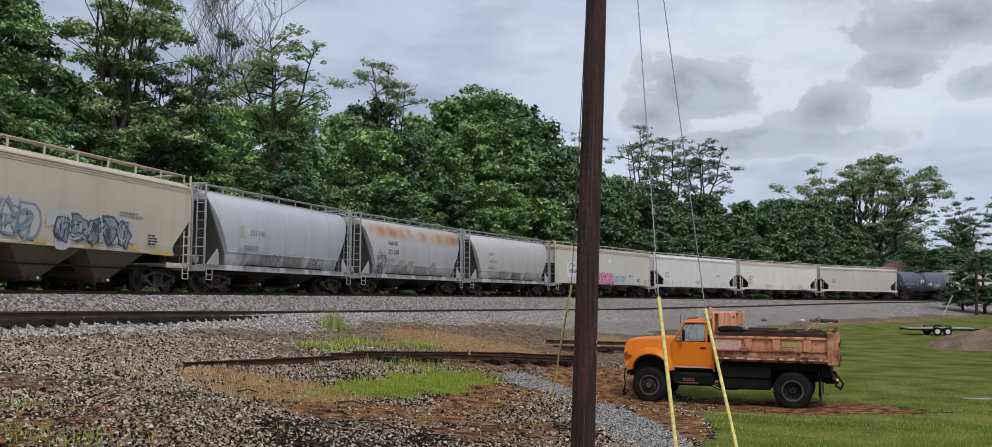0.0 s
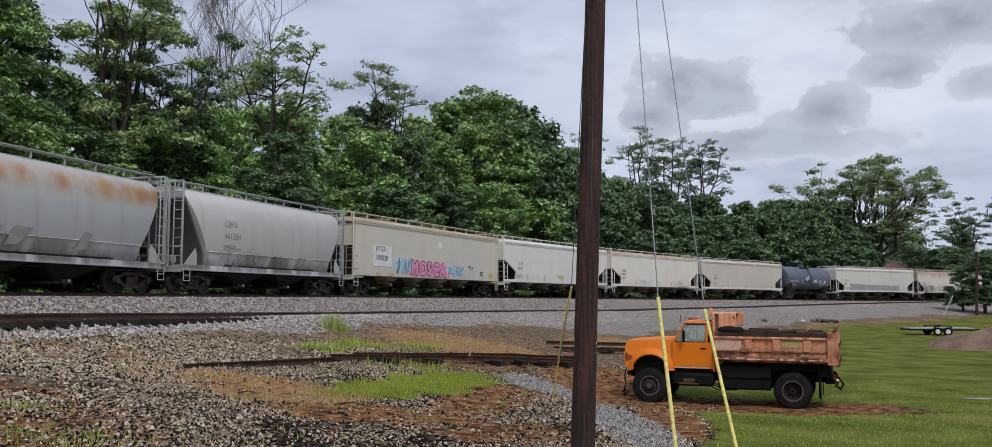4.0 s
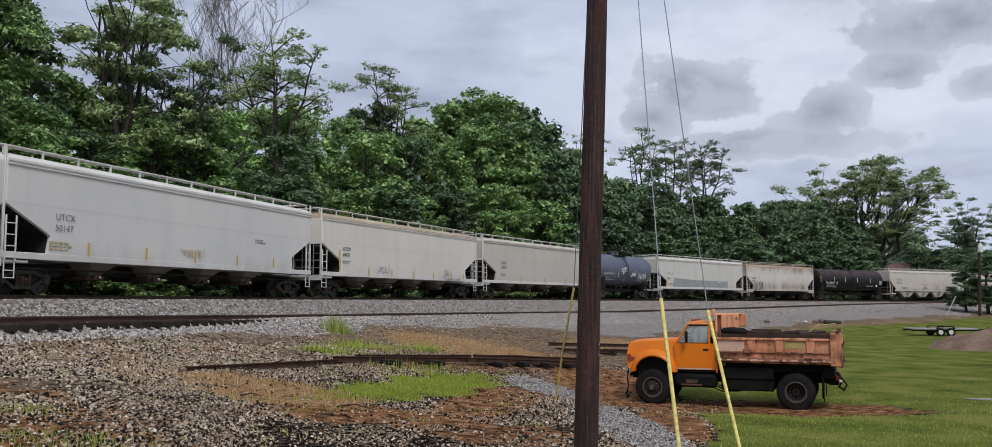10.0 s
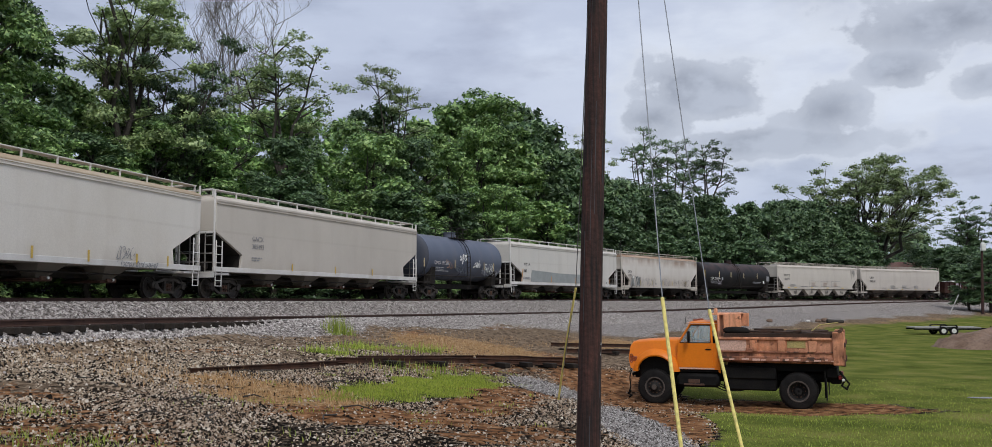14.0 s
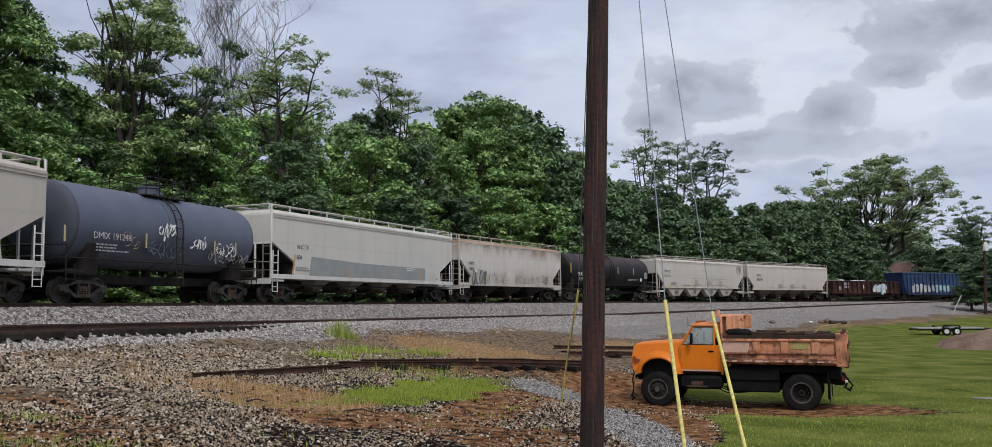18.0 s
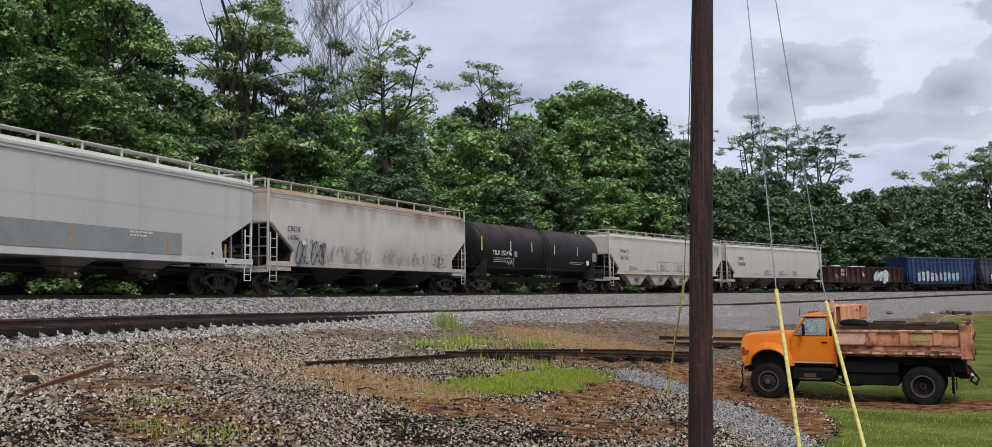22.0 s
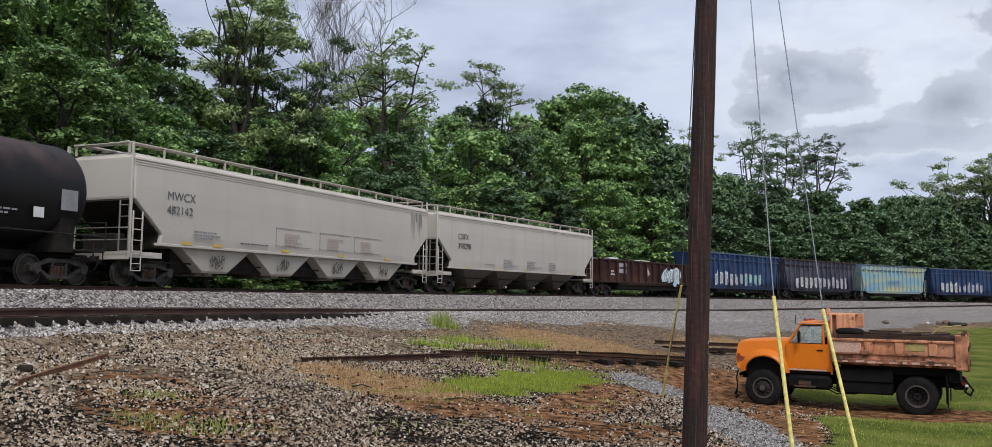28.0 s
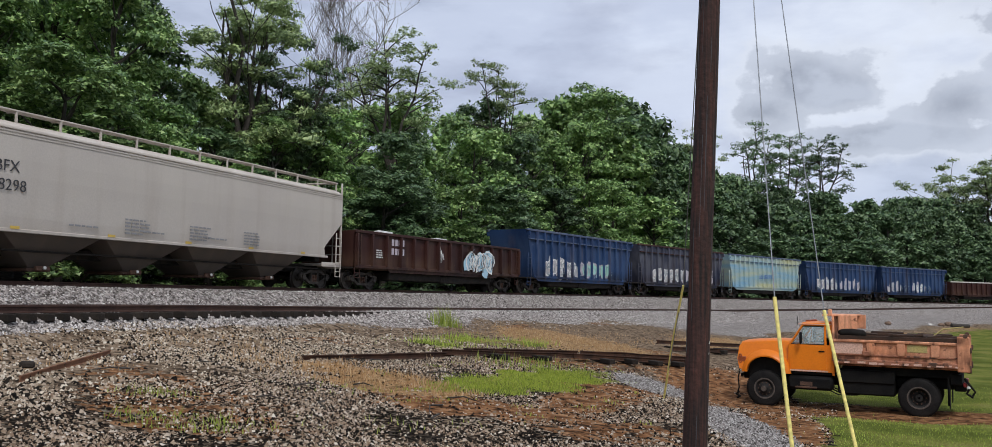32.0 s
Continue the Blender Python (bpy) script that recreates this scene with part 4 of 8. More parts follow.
def rounded(hw, hl, z, c=0.10):
    """A ring of a car body: a rectangle with rounded corners."""
    pts = []
    for sx, sy, a0 in ((1, 1, 0), (-1, 1, 90), (-1, -1, 180), (1, -1, 270)):
        for k in range(3):
            a = radians(a0 + 45 * k)
            pts.append((sx * (hl - c) + c * math.cos(a), sy * (hw - c) + c * math.sin(a), z))
    return pts


def coupler_parts(car, hl, reach):
    for sx in (-1, 1):
        g = Geo().box(sx * (hl + reach * 0.35), 0, 0.86, reach * 0.9, 0.16, 0.18, 0.03).box(sx * (hl + reach * 0.85), 0.02, 0.86, 0.26, 0.30, 0.30, 0.05)
        part("coupler", g, STEEL_DARK, car)
        part("air_hose", Geo().tube([(sx * (hl + 0.1), -0.35, 0.85), (sx * (hl + 0.25), -0.35, 0.55), (sx * (hl + 0.55), -0.3, 0.42)], 0.028), RUBBER, car)


def car_base(label, L, cat="railway car", center=1.95):
    car = thing("freight_car", label, cat, group="cars of the freight train")
    hl = L / 2 - 0.55
    for sx in (-1, 1):
        bogie(car, sx * (L / 2 - center))
    part("centre_sill", Geo().box(0, 0, 0.88, 2 * hl, 0.55, 0.34, 0.03), STEEL_DARK, car)
    coupler_parts(car, hl, 0.55)
    return car, hl


def end_gear(car, hl, z_top, metal, posts=True, hw=1.52, tall=0, tank=STEEL_DARK):
    """Platforms, ladders, corner posts, brake wheel at both ends."""
    for sx in (-1, 1):
        part("end_platform", Geo().box(sx * (hl - 0.55), 0, 1.06, 1.1, 2 * hw, 0.10, 0.02).box(sx * (hl - 0.03), 0, 1.02, 0.06, 2 * hw, 0.26, 0.01), metal, car)
        for sy in (-1, 1):
            if tall and sx < 0:
                part("stirrup_step", shared(("stir", metal.name), stirrup_mesh), metal, car, at=pose(sx * (hl - 0.32), sy * (hw + 0.02), 0))
                continue
            part("side_ladder", shared(("lad", metal.name, tall), lambda: ladder_mesh(1.05, tall or 2.5, 0.40, 0.36)), metal, car, at=pose(sx * (hl - 0.32), sy * (hw + 0.04), 0, 0, 0, 0 if sy < 0 else 180))
            part("stirrup_step", shared(("stir", metal.name), stirrup_mesh), metal, car, at=pose(sx * (hl - 0.32), sy * (hw + 0.02), 0))
            if posts:
                part("corner_post", Geo().box(sx * (hl - 0.06), sy * (hw - 0.03), (1.1 + z_top) / 2, 0.09, 0.07, z_top - 1.1, 0.01), metal, car)
        part("end_ladder", shared(("elad", tall), lambda: ladder_mesh(1.05, tall or 2.86)), P_SILVER_GEAR if tall else END_GEAR, car, at=pose(sx * (hl - 0.03), -1.26, 0, 0, 0, 90 if sx > 0 else -90))
        rails = Geo()
        for z in (1.55, 1.95):
            rails.cyl((sx * (hl - 0.02), -hw, z), (sx * (hl - 0.02), hw, z), 0.018, 6)
        part("hand_rail", rails, P_SILVER_GEAR if tall else END_GEAR, car)
    g = Geo()
    n = 14
    g.tube([(0, 0.28 * math.cos(2 * math.pi * i / n), 0.28 * math.sin(2 * math.pi * i / n)) for i in range(n + 1)], 0.016, 5)
    for i in range(3):
        a = 2 * math.pi * i / 3
        g.cyl((0, 0, 0), (0, 0.28 * math.cos(a), 0.28 * math.sin(a)), 0.012, 5)
    part("brake_wheel", g, metal, car, at=pose(hl - 0.10, 0.55, 2.05))
    part("brake_reservoir", Geo().cyl((-hl + 0.75, -0.5, 1.45), (-hl + 0.75, 0.5, 1.45), 0.19, 12).box(-hl + 0.75, 0.75, 1.4, 0.3, 0.3, 0.4, 0.03), tank, car)


def stirrup_mesh():
    g = Geo()
    for x in (-0.2, 0.2):
        g.box(x, 0, 0.78, 0.035, 0.03, 0.54, 0.005)
    for z in (0.53, 0.76):
        g.box(0, 0, z, 0.40, 0.045, 0.03, 0.005)
    return g.mesh("stirrup_step", 40)


def roof_walk(car, hl, z, y, metal, step=1.55, roof_z=None):
    """Grated walkways on stands along both roof edges."""
    low = (roof_z or z - 0.28) - 0.06
    for sy in (-1, 1):
        g = Geo().box(0, sy * y, z, 2 * hl - 0.1, 0.40, 0.045, 0.008)
        k = int(2 * hl / step)
        for i in range(k + 1):
            x = -hl + 0.15 + i * (2 * hl - 0.3) / k
            g.box(x, sy * (y + 0.17), (z + low) / 2, 0.065, 0.05, z - low)
            g.box(x, sy * y, z - 0.04, 0.06, 0.42, 0.03)
        part("running_board", g, metal, car, "grated roof walkway")
    for sx in (-1, 1):
        part("crossover_board", Geo().box(sx * (hl - 0.22), 0, z - 0.02, 0.34, 2 * y + 0.36, 0.04, 0.008), metal, car)
    k = max(4, int(2 * hl / 1.9))
    for i in range(k):
        x = -hl + 1.0 + i * (2 * hl - 2) / (k - 1)
        part("hatch_cover", shared(("hatch", metal.name), lambda: Geo().box(0, 0, 0, 1.3, 0.6, 0.08, 0.03).mesh("hatch_cover", 40)), metal, car, at=pose(x, 0, low + 0.11))


def sill(car, hl, metal, inset=0.0, z=1.08, h=0.22, hw=1.52):
    for sy in (-1, 1):
        part("side_sill", Geo().box(0, sy * hw, z, 2 * (hl - inset), 0.10, h, 0.015), metal, car)


def outlets(car, hl, n, material, z0=0.40, z1=1.14, margin=3.2, hw=1.40, fill=0.49, gate=None, foot=0.42, foot_y=0.84):
    """Discharge bays: funnels side by side that narrow to their gates."""
    span = 2 * (hl - margin)
    for i in range(n):
        x = -hl + margin + (i + 0.5) * span / n
        w = span / n * fill
        g = Geo().loft([rounded(foot_y - 0.06, foot - 0.06, z0, 0.03), rounded(foot_y, foot, z0 + 0.08, 0.03), rounded(hw, w, z1, 0.03), rounded(hw, w, z1 + 0.2, 0.03)])
        o = part("hopper_bay", g, material, car, at=pose(x, 0, 0), smooth=30)
        part("outlet_gate", shared(("gate", (gate or STEEL_RUST).name), lambda: Geo().box(0, 0, 0.36, 0.85, 1.7, 0.10, 0.02).cyl((0, -1.05, 0.40), (0, 1.05, 0.40), 0.045, 8).box(0, -0.98, 0.40, 0.5, 0.1, 0.14, 0.02).mesh("outlet_gate", 40)), gate or STEEL_RUST, o, at=pose(0, 0, z0 - 0.42))
        part("gate_cap", shared("gcap", lambda: Geo().cyl((0, -1.06, 0.42), (0, -1.10, 0.42), 0.05, 10).mesh("gate_cap", 40)), WHITE_MARK, o, "white gate cap", at=pose(0, 0, z0 - 0.42))
    part("brake_pipe", Geo().cyl((-hl + 0.5, -1.15, 0.86), (hl - 0.5, -1.15, 0.86), 0.03, 6), STEEL_DARK, car)
    part("brake_cylinder", Geo().cyl((-hl + 2.6, -0.6, 0.75), (-hl + 3.3, -0.6, 0.75), 0.14, 10), STEEL_DARK, car)


def placard(car, x, z, y):
    part("placard", Geo().box(x, y, z, 0.24, 0.012, 0.24), WHITE_MARK, car, smooth=None)
    part("placard_mark", Geo().box(x, y - 0.008, z, 0.12, 0.008, 0.12), BLACK_MARK, car, smooth=None)


def lettering(car, words, x, z, size, y, material=BLACK_MARK, label=""):
    """Words on the side that faces the yard; x is where they start."""
    for i, w in enumerate(words):
        text_part("lettering", w, size, material, car, pose(x, y, z - i * size * 1.15, 90, 0, 0), label, -size * 0.004)


def data_bars(car, x, z, y, n=4, w=1.0, material=GREY_MARK, seed=1):
    rng = random.Random(seed)
    g = Geo()
    for i in range(n):
        u = 0.0
        while u < w * rng.uniform(0.6, 1.0):
            k = rng.uniform(0.08, 0.24)
            g.box(x + u + k / 2, y, z - i * 0.11, k, 0.008, 0.055)
            u += k + 0.05
    part("data_lettering", g, material, car, smooth=None)


def strips(car, xs, z, y, h=0.5, w=0.09, material=YELLOW_MARK):
    for x in xs:
        part("reflective_strip", Geo().box(x, y, z, w, 0.008, h), material, car, smooth=None)


def graffiti(car, x0, x1, z0, z1, y, fill, edge, seed, halo=None):
    """Swollen spray-painted shapes side by side: an outline colour under a fill."""
    rng = random.Random(seed)
    n = max(3, int((x1 - x0) / ((z1 - z0) * 0.75)))
    w = (x1 - x0) / n

    def shape(cx, cz, rx, rz, yy, g, k=11, jag=0.28):
        pts = []
        for i in range(k):
            a = 2 * math.pi * i / k
            r = 1 + rng.uniform(-jag, jag)
            c, sn = math.cos(a), math.sin(a)
            sq = 1 / max(abs(c), abs(sn)) ** 0.6
            pts.append((cx + rx * r * c * sq, cz + rz * r * sn * sq))
        g.prism(pts, yy, yy - 0.003)

    if halo:
        for i in range(n * 2):
            g = Geo()
            shape(x0 - w * 0.4 + rng.uniform(0, 1) * (x1 - x0 + w * 0.8), rng.uniform(z0, z1), w * 0.45, (z1 - z0) * 0.38, y - 0.0001 * i, g)
            part("graffiti_halo", g, halo, car, smooth=None)
    for i in range(n):
        g, e, d = Geo(), Geo(), Geo()
        cx, cz = x0 + (i + 0.5) * w, (z0 + z1) / 2 + rng.uniform(-0.06, 0.06)
        st = rng.getstate()
        shape(cx, cz, w * 0.55, (z1 - z0) * 0.52, y - 0.004, e)
        rng.setstate(st)
        shape(cx, cz, w * 0.45, (z1 - z0) * 0.44, y - 0.008, g)
        tone = part("graffiti_outline", e, edge, car, smooth=None)
        part("graffiti_fill", g, fill, tone, smooth=None)
        for k in range(2):
            a = rng.uniform(-0.5, 0.5)
            ux, uz = cx + rng.uniform(-0.2, 0.2) * w, cz + rng.uniform(-0.25, 0.25) * (z1 - z0)
            part("graffiti_stroke", Geo().box(0, 0, 0, w * 0.09, 0.003, (z1 - z0) * rng.uniform(0.25, 0.5)), edge, tone, smooth=None, at=pose(ux, y - 0.0135, uz, 0, math.degrees(a) + rng.choice((0, 0, 90)), 0))


def scrawl(car, x, z, y, w, h, material, seed):
    rng = random.Random(seed)
    pts = [Vector((x + w * i / 14 + rng.uniform(-0.04, 0.04), y - 0.006, z + h * rng.uniform(-0.5, 0.5))) for i in range(15)]
    g = Geo()
    for a, b in zip(pts, pts[1:]):
        d = (b - a)
        k = Vector((-d.z, 0, d.x)).normalized() * 0.022
        g.add([a - k, b - k, b + k, a + k], [(0, 1, 2, 3)])
    part("scrawl", g, material, car, smooth=None)


def scribble(car, x, z, y, w, h, material, seed, n=None, thick=0.03):
    """A scribbled tag: letters of one hooked stroke each, that lean and overlap."""
    rng = random.Random(seed)
    n = n or max(2, int(w / h * 1.6))
    for i in range(n):
        cx, pts = x + (i + 0.5) * w / n, []
        for k in range(rng.choice((2, 3, 3))):
            a0, sweep = rng.uniform(0, 6.3), rng.uniform(1.5, 4.2) * rng.choice((-1, 1))
            rx, rz = w / n * rng.uniform(0.25, 0.65), h * rng.uniform(0.25, 0.6)
            ox, oz = cx + rng.uniform(-0.2, 0.2) * w / n, z + rng.uniform(-0.2, 0.2) * h
            for j in range(8):
                a = a0 + sweep * j / 7
                pts.append((ox + rx * math.cos(a) + 0.25 * rz * math.sin(a), oz + rz * math.sin(a)))
        vs = []
        for j, (px, pz) in enumerate(pts):
            (ax, az), (bx, bz) = pts[max(0, j - 1)], pts[min(len(pts) - 1, j + 1)]
            d = math.hypot(bx - ax, bz - az) + 1e-6
            t = thick * (0.35 + 0.3 * math.sin(j * 1.3))
            yy = y - 0.0003 * j - 0.004 * (i % 2)
            vs += [(px + (bz - az) / d * t, yy, pz - (bx - ax) / d * t), (px - (bz - az) / d * t, yy, pz + (bx - ax) / d * t)]
        part("tag_letter", Geo().add(vs, [(2 * j, 2 * j + 2, 2 * j + 3, 2 * j + 1) for j in range(len(pts) - 1)]), material, car, smooth=None)


def flat_hopper(label, L, body, roof, sill_m, bays=4, top=4.70, dark=STEEL_DARK, closed=False):
    """A straight-sided plastics hopper: flat sides, sloped lower ends, rounded roof edge."""
    car, hl = car_base(label, L)
    b = hl - 0.08
    rows = [(1.15, 1.56, b - 1.72), (1.90, 1.562, b - 1.85), (1.97, 1.562, b - 1.80), (2.85, 1.565, b - 0.03), (2.95, 1.57, b), (3.45, 1.57, b), (top - 0.58, 1.57, b), (top - 0.50, 1.60, b)]
    if closed:
        rows = [(z, w, b - 0.12) for z, w, h in rows]
    part("body", Geo().loft([rounded(w, h, z, 0.03) for z, w, h in rows]), body, car, smooth=None)
    t = top - 0.50
    rrows = [(t, 1.605, b), (t + 0.10, 1.60, b), (t + 0.20, 1.50, b - 0.05), (t + 0.29, 1.28, b - 0.12), (t + 0.34, 1.0, b - 0.2), (t + 0.36, 0.5, b - 0.3)]
    part("roof", Geo().loft([rounded(w, h, z, 0.03) for z, w, h in rrows]), roof, car, smooth=32)
    g = Geo()
    for sy in (-1, 1):
        for k in range(2):
            g.box(0, sy * 1.60, t + 0.03 - k * 0.11, 2 * b, 0.03, 0.035)
    part("roof_seam", g, body, car)
    roof_walk(car, hl, top + 0.04, 1.12, sill_m, roof_z=top - 0.20)
    sill(car, hl, sill_m, z=1.25)
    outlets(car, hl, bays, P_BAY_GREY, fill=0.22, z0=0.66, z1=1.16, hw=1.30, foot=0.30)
    end_gear(car, hl, top + 0.02, sill_m)
    # dark end sheets: the shade of the end recess is painted into them
    for sx in (-1, 1):
        if closed:
            part("end_slope_sheet", Geo().box(sx * (b - 0.10), 0, 2.0, 0.05, 2.9, 1.7, 0.01), dark, car, "end wall with painted dark shade")
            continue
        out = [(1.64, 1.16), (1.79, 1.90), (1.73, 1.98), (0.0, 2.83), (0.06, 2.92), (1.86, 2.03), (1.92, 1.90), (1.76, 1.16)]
        part("end_slope_sheet", Geo().prism([(sx * (b - u), z) for u, z in out], -1.44, 1.44), dark, car, "grimy end slope with painted shade")
        part("end_post", Geo().box(sx * (hl - 0.08), -0.55, 2.0, 0.08, 0.09, 1.8, 0.01).box(sx * (hl - 0.08), 0.55, 2.0, 0.08, 0.09, 1.8, 0.01).box(sx * (hl - 0.08), 0, 2.86, 0.07, 3.0, 0.10, 0.01), sill_m, car)
    return car, hl


def round_hopper(label, L, body, roof, sill_m, bays=4, top=4.62, ribs=8, dark=STEEL_DARK, bay_mat=None, sill_z=1.08, slope=1.3, barrel=False, big_bays=0.0):
    """A curved-sided hopper: sides swell outward and turn under to the bays."""
    car, hl = car_base(label, L)
    b = hl - (0.35 if barrel else 0.12)
    if barrel:
        # the end sheets are plain slopes from the eave down to the side sill
        prof = [(z, w, 0.06 + max(0.0, 1.22 * (3.95 - max(z, 1.7)) / 2.25)) for z, w in ((1.22, 1.36), (1.45, 1.45), (1.7, 1.52), (2.0, 1.565), (2.3, 1.59), (2.65, 1.60), (3.0, 1.59), (3.3, 1.555), (3.6, 1.49), (3.85, 1.40), (4.05, 1.30), (4.22, 1.16), (top - 0.42, 0.98), (top - 0.32, 0.7), (top - 0.27, 0.4))]
    else:
        prof = [(sill_z + 0.04, 1.53, slope * 0.94), (1.78, 1.55, slope), (1.86, 1.552, slope * 0.96), (2.2, 1.56, slope * 0.66), (2.62, 1.57, slope * 0.28), (2.92, 1.58, 0.02), (3.0, 1.58, 0.0), (3.4, 1.58, 0.0), (top - 0.54, 1.555, 0.0), (top - 0.50, 1.53, 0.0)]
    part("body", Geo().loft([rounded(w, b - i, z, 0.012 if barrel else 0.05) for z, w, i in prof]), body, car, smooth=36 if barrel else None)
    if not barrel:
        t = top - 0.50
        part("roof", Geo().loft([rounded(w, b - i, z, 0.05) for z, w, i in ((t, 1.55, 0), (t + 0.08, 1.53, 0), (t + 0.18, 1.42, 0.08), (t + 0.27, 1.18, 0.22), (t + 0.33, 0.9, 0.4), (t + 0.35, 0.4, 0.6))]), roof, car, smooth=32)
        g = Geo()
        for sy in (-1, 1):
            for k in range(3):
                g.box(0, sy * 1.56, t + 0.02 - k * 0.085, 2 * b, 0.03, 0.03)
        part("roof_seam", g, body, car)
    if ribs:
        for i in range(ribs):
            x = -b + slope + (i + 0.5) * 2 * (b - slope) / ribs
            for sy in (-1, 1):
                g = Geo()
                for z, w, z2, w2 in ((sill_z + 0.3, 1.54, 2.2, 1.56), (2.2, 1.56, 2.62, 1.57), (2.62, 1.57, 3.0, 1.58), (3.0, 1.58, top - 0.54, 1.557)):
                    g.add([(x - 0.02, sy * (w + 0.006), z), (x + 0.02, sy * (w + 0.006), z), (x + 0.02, sy * (w2 + 0.006), z2), (x - 0.02, sy * (w2 + 0.006), z2),
                           (x - 0.02, sy * (w - 0.01), z), (x + 0.02, sy * (w - 0.01), z), (x + 0.02, sy * (w2 - 0.01), z2), (x - 0.02, sy * (w2 - 0.01), z2)],
                          [(0, 1, 2, 3), (0, 4, 5, 1), (1, 5, 6, 2), (2, 6, 7, 3), (3, 7, 4, 0)])
                part("weld_seam", g, body, car)
    if barrel:
        g = Geo()
        for sy in (-1, 1):
            g.box(0, sy * 0.80, top - 0.06, 2 * hl - 0.3, 0.36, 0.04, 0.01)
            for i in range(9):
                g.box(-hl + 0.4 + i * (2 * hl - 0.8) / 8, sy * 0.92, top - 0.20, 0.05, 0.06, 0.28)
        part("running_board", g, P_SILVER_GEAR, car, "grated roof walkway")
        for sy in (-1, 1):
            part("side_ledge", Geo().box(0, sy * 1.535, 1.80, 2 * (b - 1.25), 0.07, 0.035, 0.012), body, car)
        for sx in (-1, 1):
            g = Geo()
            for y in (-1.44, -0.75, 0.75, 1.44):
                g.box(sx * (hl - 0.08), y, (top + 1.0) / 2, 0.09, 0.07, top - 1.2, 0.01)
            g.box(sx * (hl - 0.08), 0, top - 0.12, 0.09, 2.95, 0.08, 0.01)
            for sy in (-1, 1):
                g.add([(sx * (hl - 0.10), sy * 1.46, 1.1), (sx * (hl - 1.0), sy * 1.46, 1.1), (sx * (hl - 1.0), sy * 1.46, 1.65), (sx * (hl - 0.9), sy * 1.46, 1.9), (sx * (hl - 0.10), sy * 1.50, 1.1), (sx * (hl - 1.0), sy * 1.50, 1.1), (sx * (hl - 1.0), sy * 1.50, 1.65), (sx * (hl - 0.9), sy * 1.50, 1.9)],
                      [(0, 1, 2, 3), (4, 7, 6, 5), (0, 4, 5, 1), (1, 5, 6, 2), (2, 6, 7, 3), (3, 7, 4, 0)])
            part("end_frame", g, P_SILVER_GEAR, car)
    else:
        roof_walk(car, hl, top + 0.10, 1.06, sill_m, roof_z=top - 0.20)
    # dark slopes and added boxes that stand in for shade at the ends
    for sx in (-1, 1):
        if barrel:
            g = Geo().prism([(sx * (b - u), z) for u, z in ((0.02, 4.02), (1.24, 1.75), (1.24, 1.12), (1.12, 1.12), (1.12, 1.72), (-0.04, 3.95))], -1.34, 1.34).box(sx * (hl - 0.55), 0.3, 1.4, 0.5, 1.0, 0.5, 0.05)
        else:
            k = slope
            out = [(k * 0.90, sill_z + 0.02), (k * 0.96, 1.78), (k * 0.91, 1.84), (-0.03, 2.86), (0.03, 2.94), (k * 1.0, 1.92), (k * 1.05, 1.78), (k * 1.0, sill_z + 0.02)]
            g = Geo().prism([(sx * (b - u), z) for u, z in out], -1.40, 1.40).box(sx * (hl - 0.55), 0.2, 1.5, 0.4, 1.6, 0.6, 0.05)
        part("end_slope_sheet", g, END_GREY if barrel else dark, car, "grimy end bay with painted shade")
    sill(car, hl, sill_m, inset=0.0 if sill_z < 1.3 else 1.15, z=sill_z, h=0.24 if barrel else 0.2 if sill_z < 1.3 else 0.1, hw=1.48 if barrel else 1.5)
    if sill_z > 1.2:
        for sx in (-1, 1):
            for sy in (-1, 1):
                part("end_sill", Geo().box(sx * (hl - 0.75), sy * 1.46, 1.06, 1.5, 0.10, 0.2, 0.015), sill_m, car)
    if big_bays:
        outlets(car, hl, bays, bay_mat, margin=2.35, z0=0.54, z1=sill_z, hw=1.42, foot=big_bays, foot_y=1.36, fill=0.485, gate=PALE_GATE)
        # dark box added behind the bays for the shade in their gaps
        part("inner_slope", Geo().box(0, 0, 0.98, 2 * (hl - 2.5), 1.8, 0.86, 0.05), STEEL_DARK, car)
    else:
        outlets(car, hl, bays, bay_mat or dark, margin=3.0 if sill_z < 1.2 else 2.75, z1=sill_z, hw=1.44)
    if barrel:
        end_gear(car, hl, top - 0.3, P_SILVER_GEAR, False, tall=top - 0.15, tank=P_SILVER_GEAR)
    else:
        end_gear(car, hl, top + 0.08, sill_m)
    return car, hl


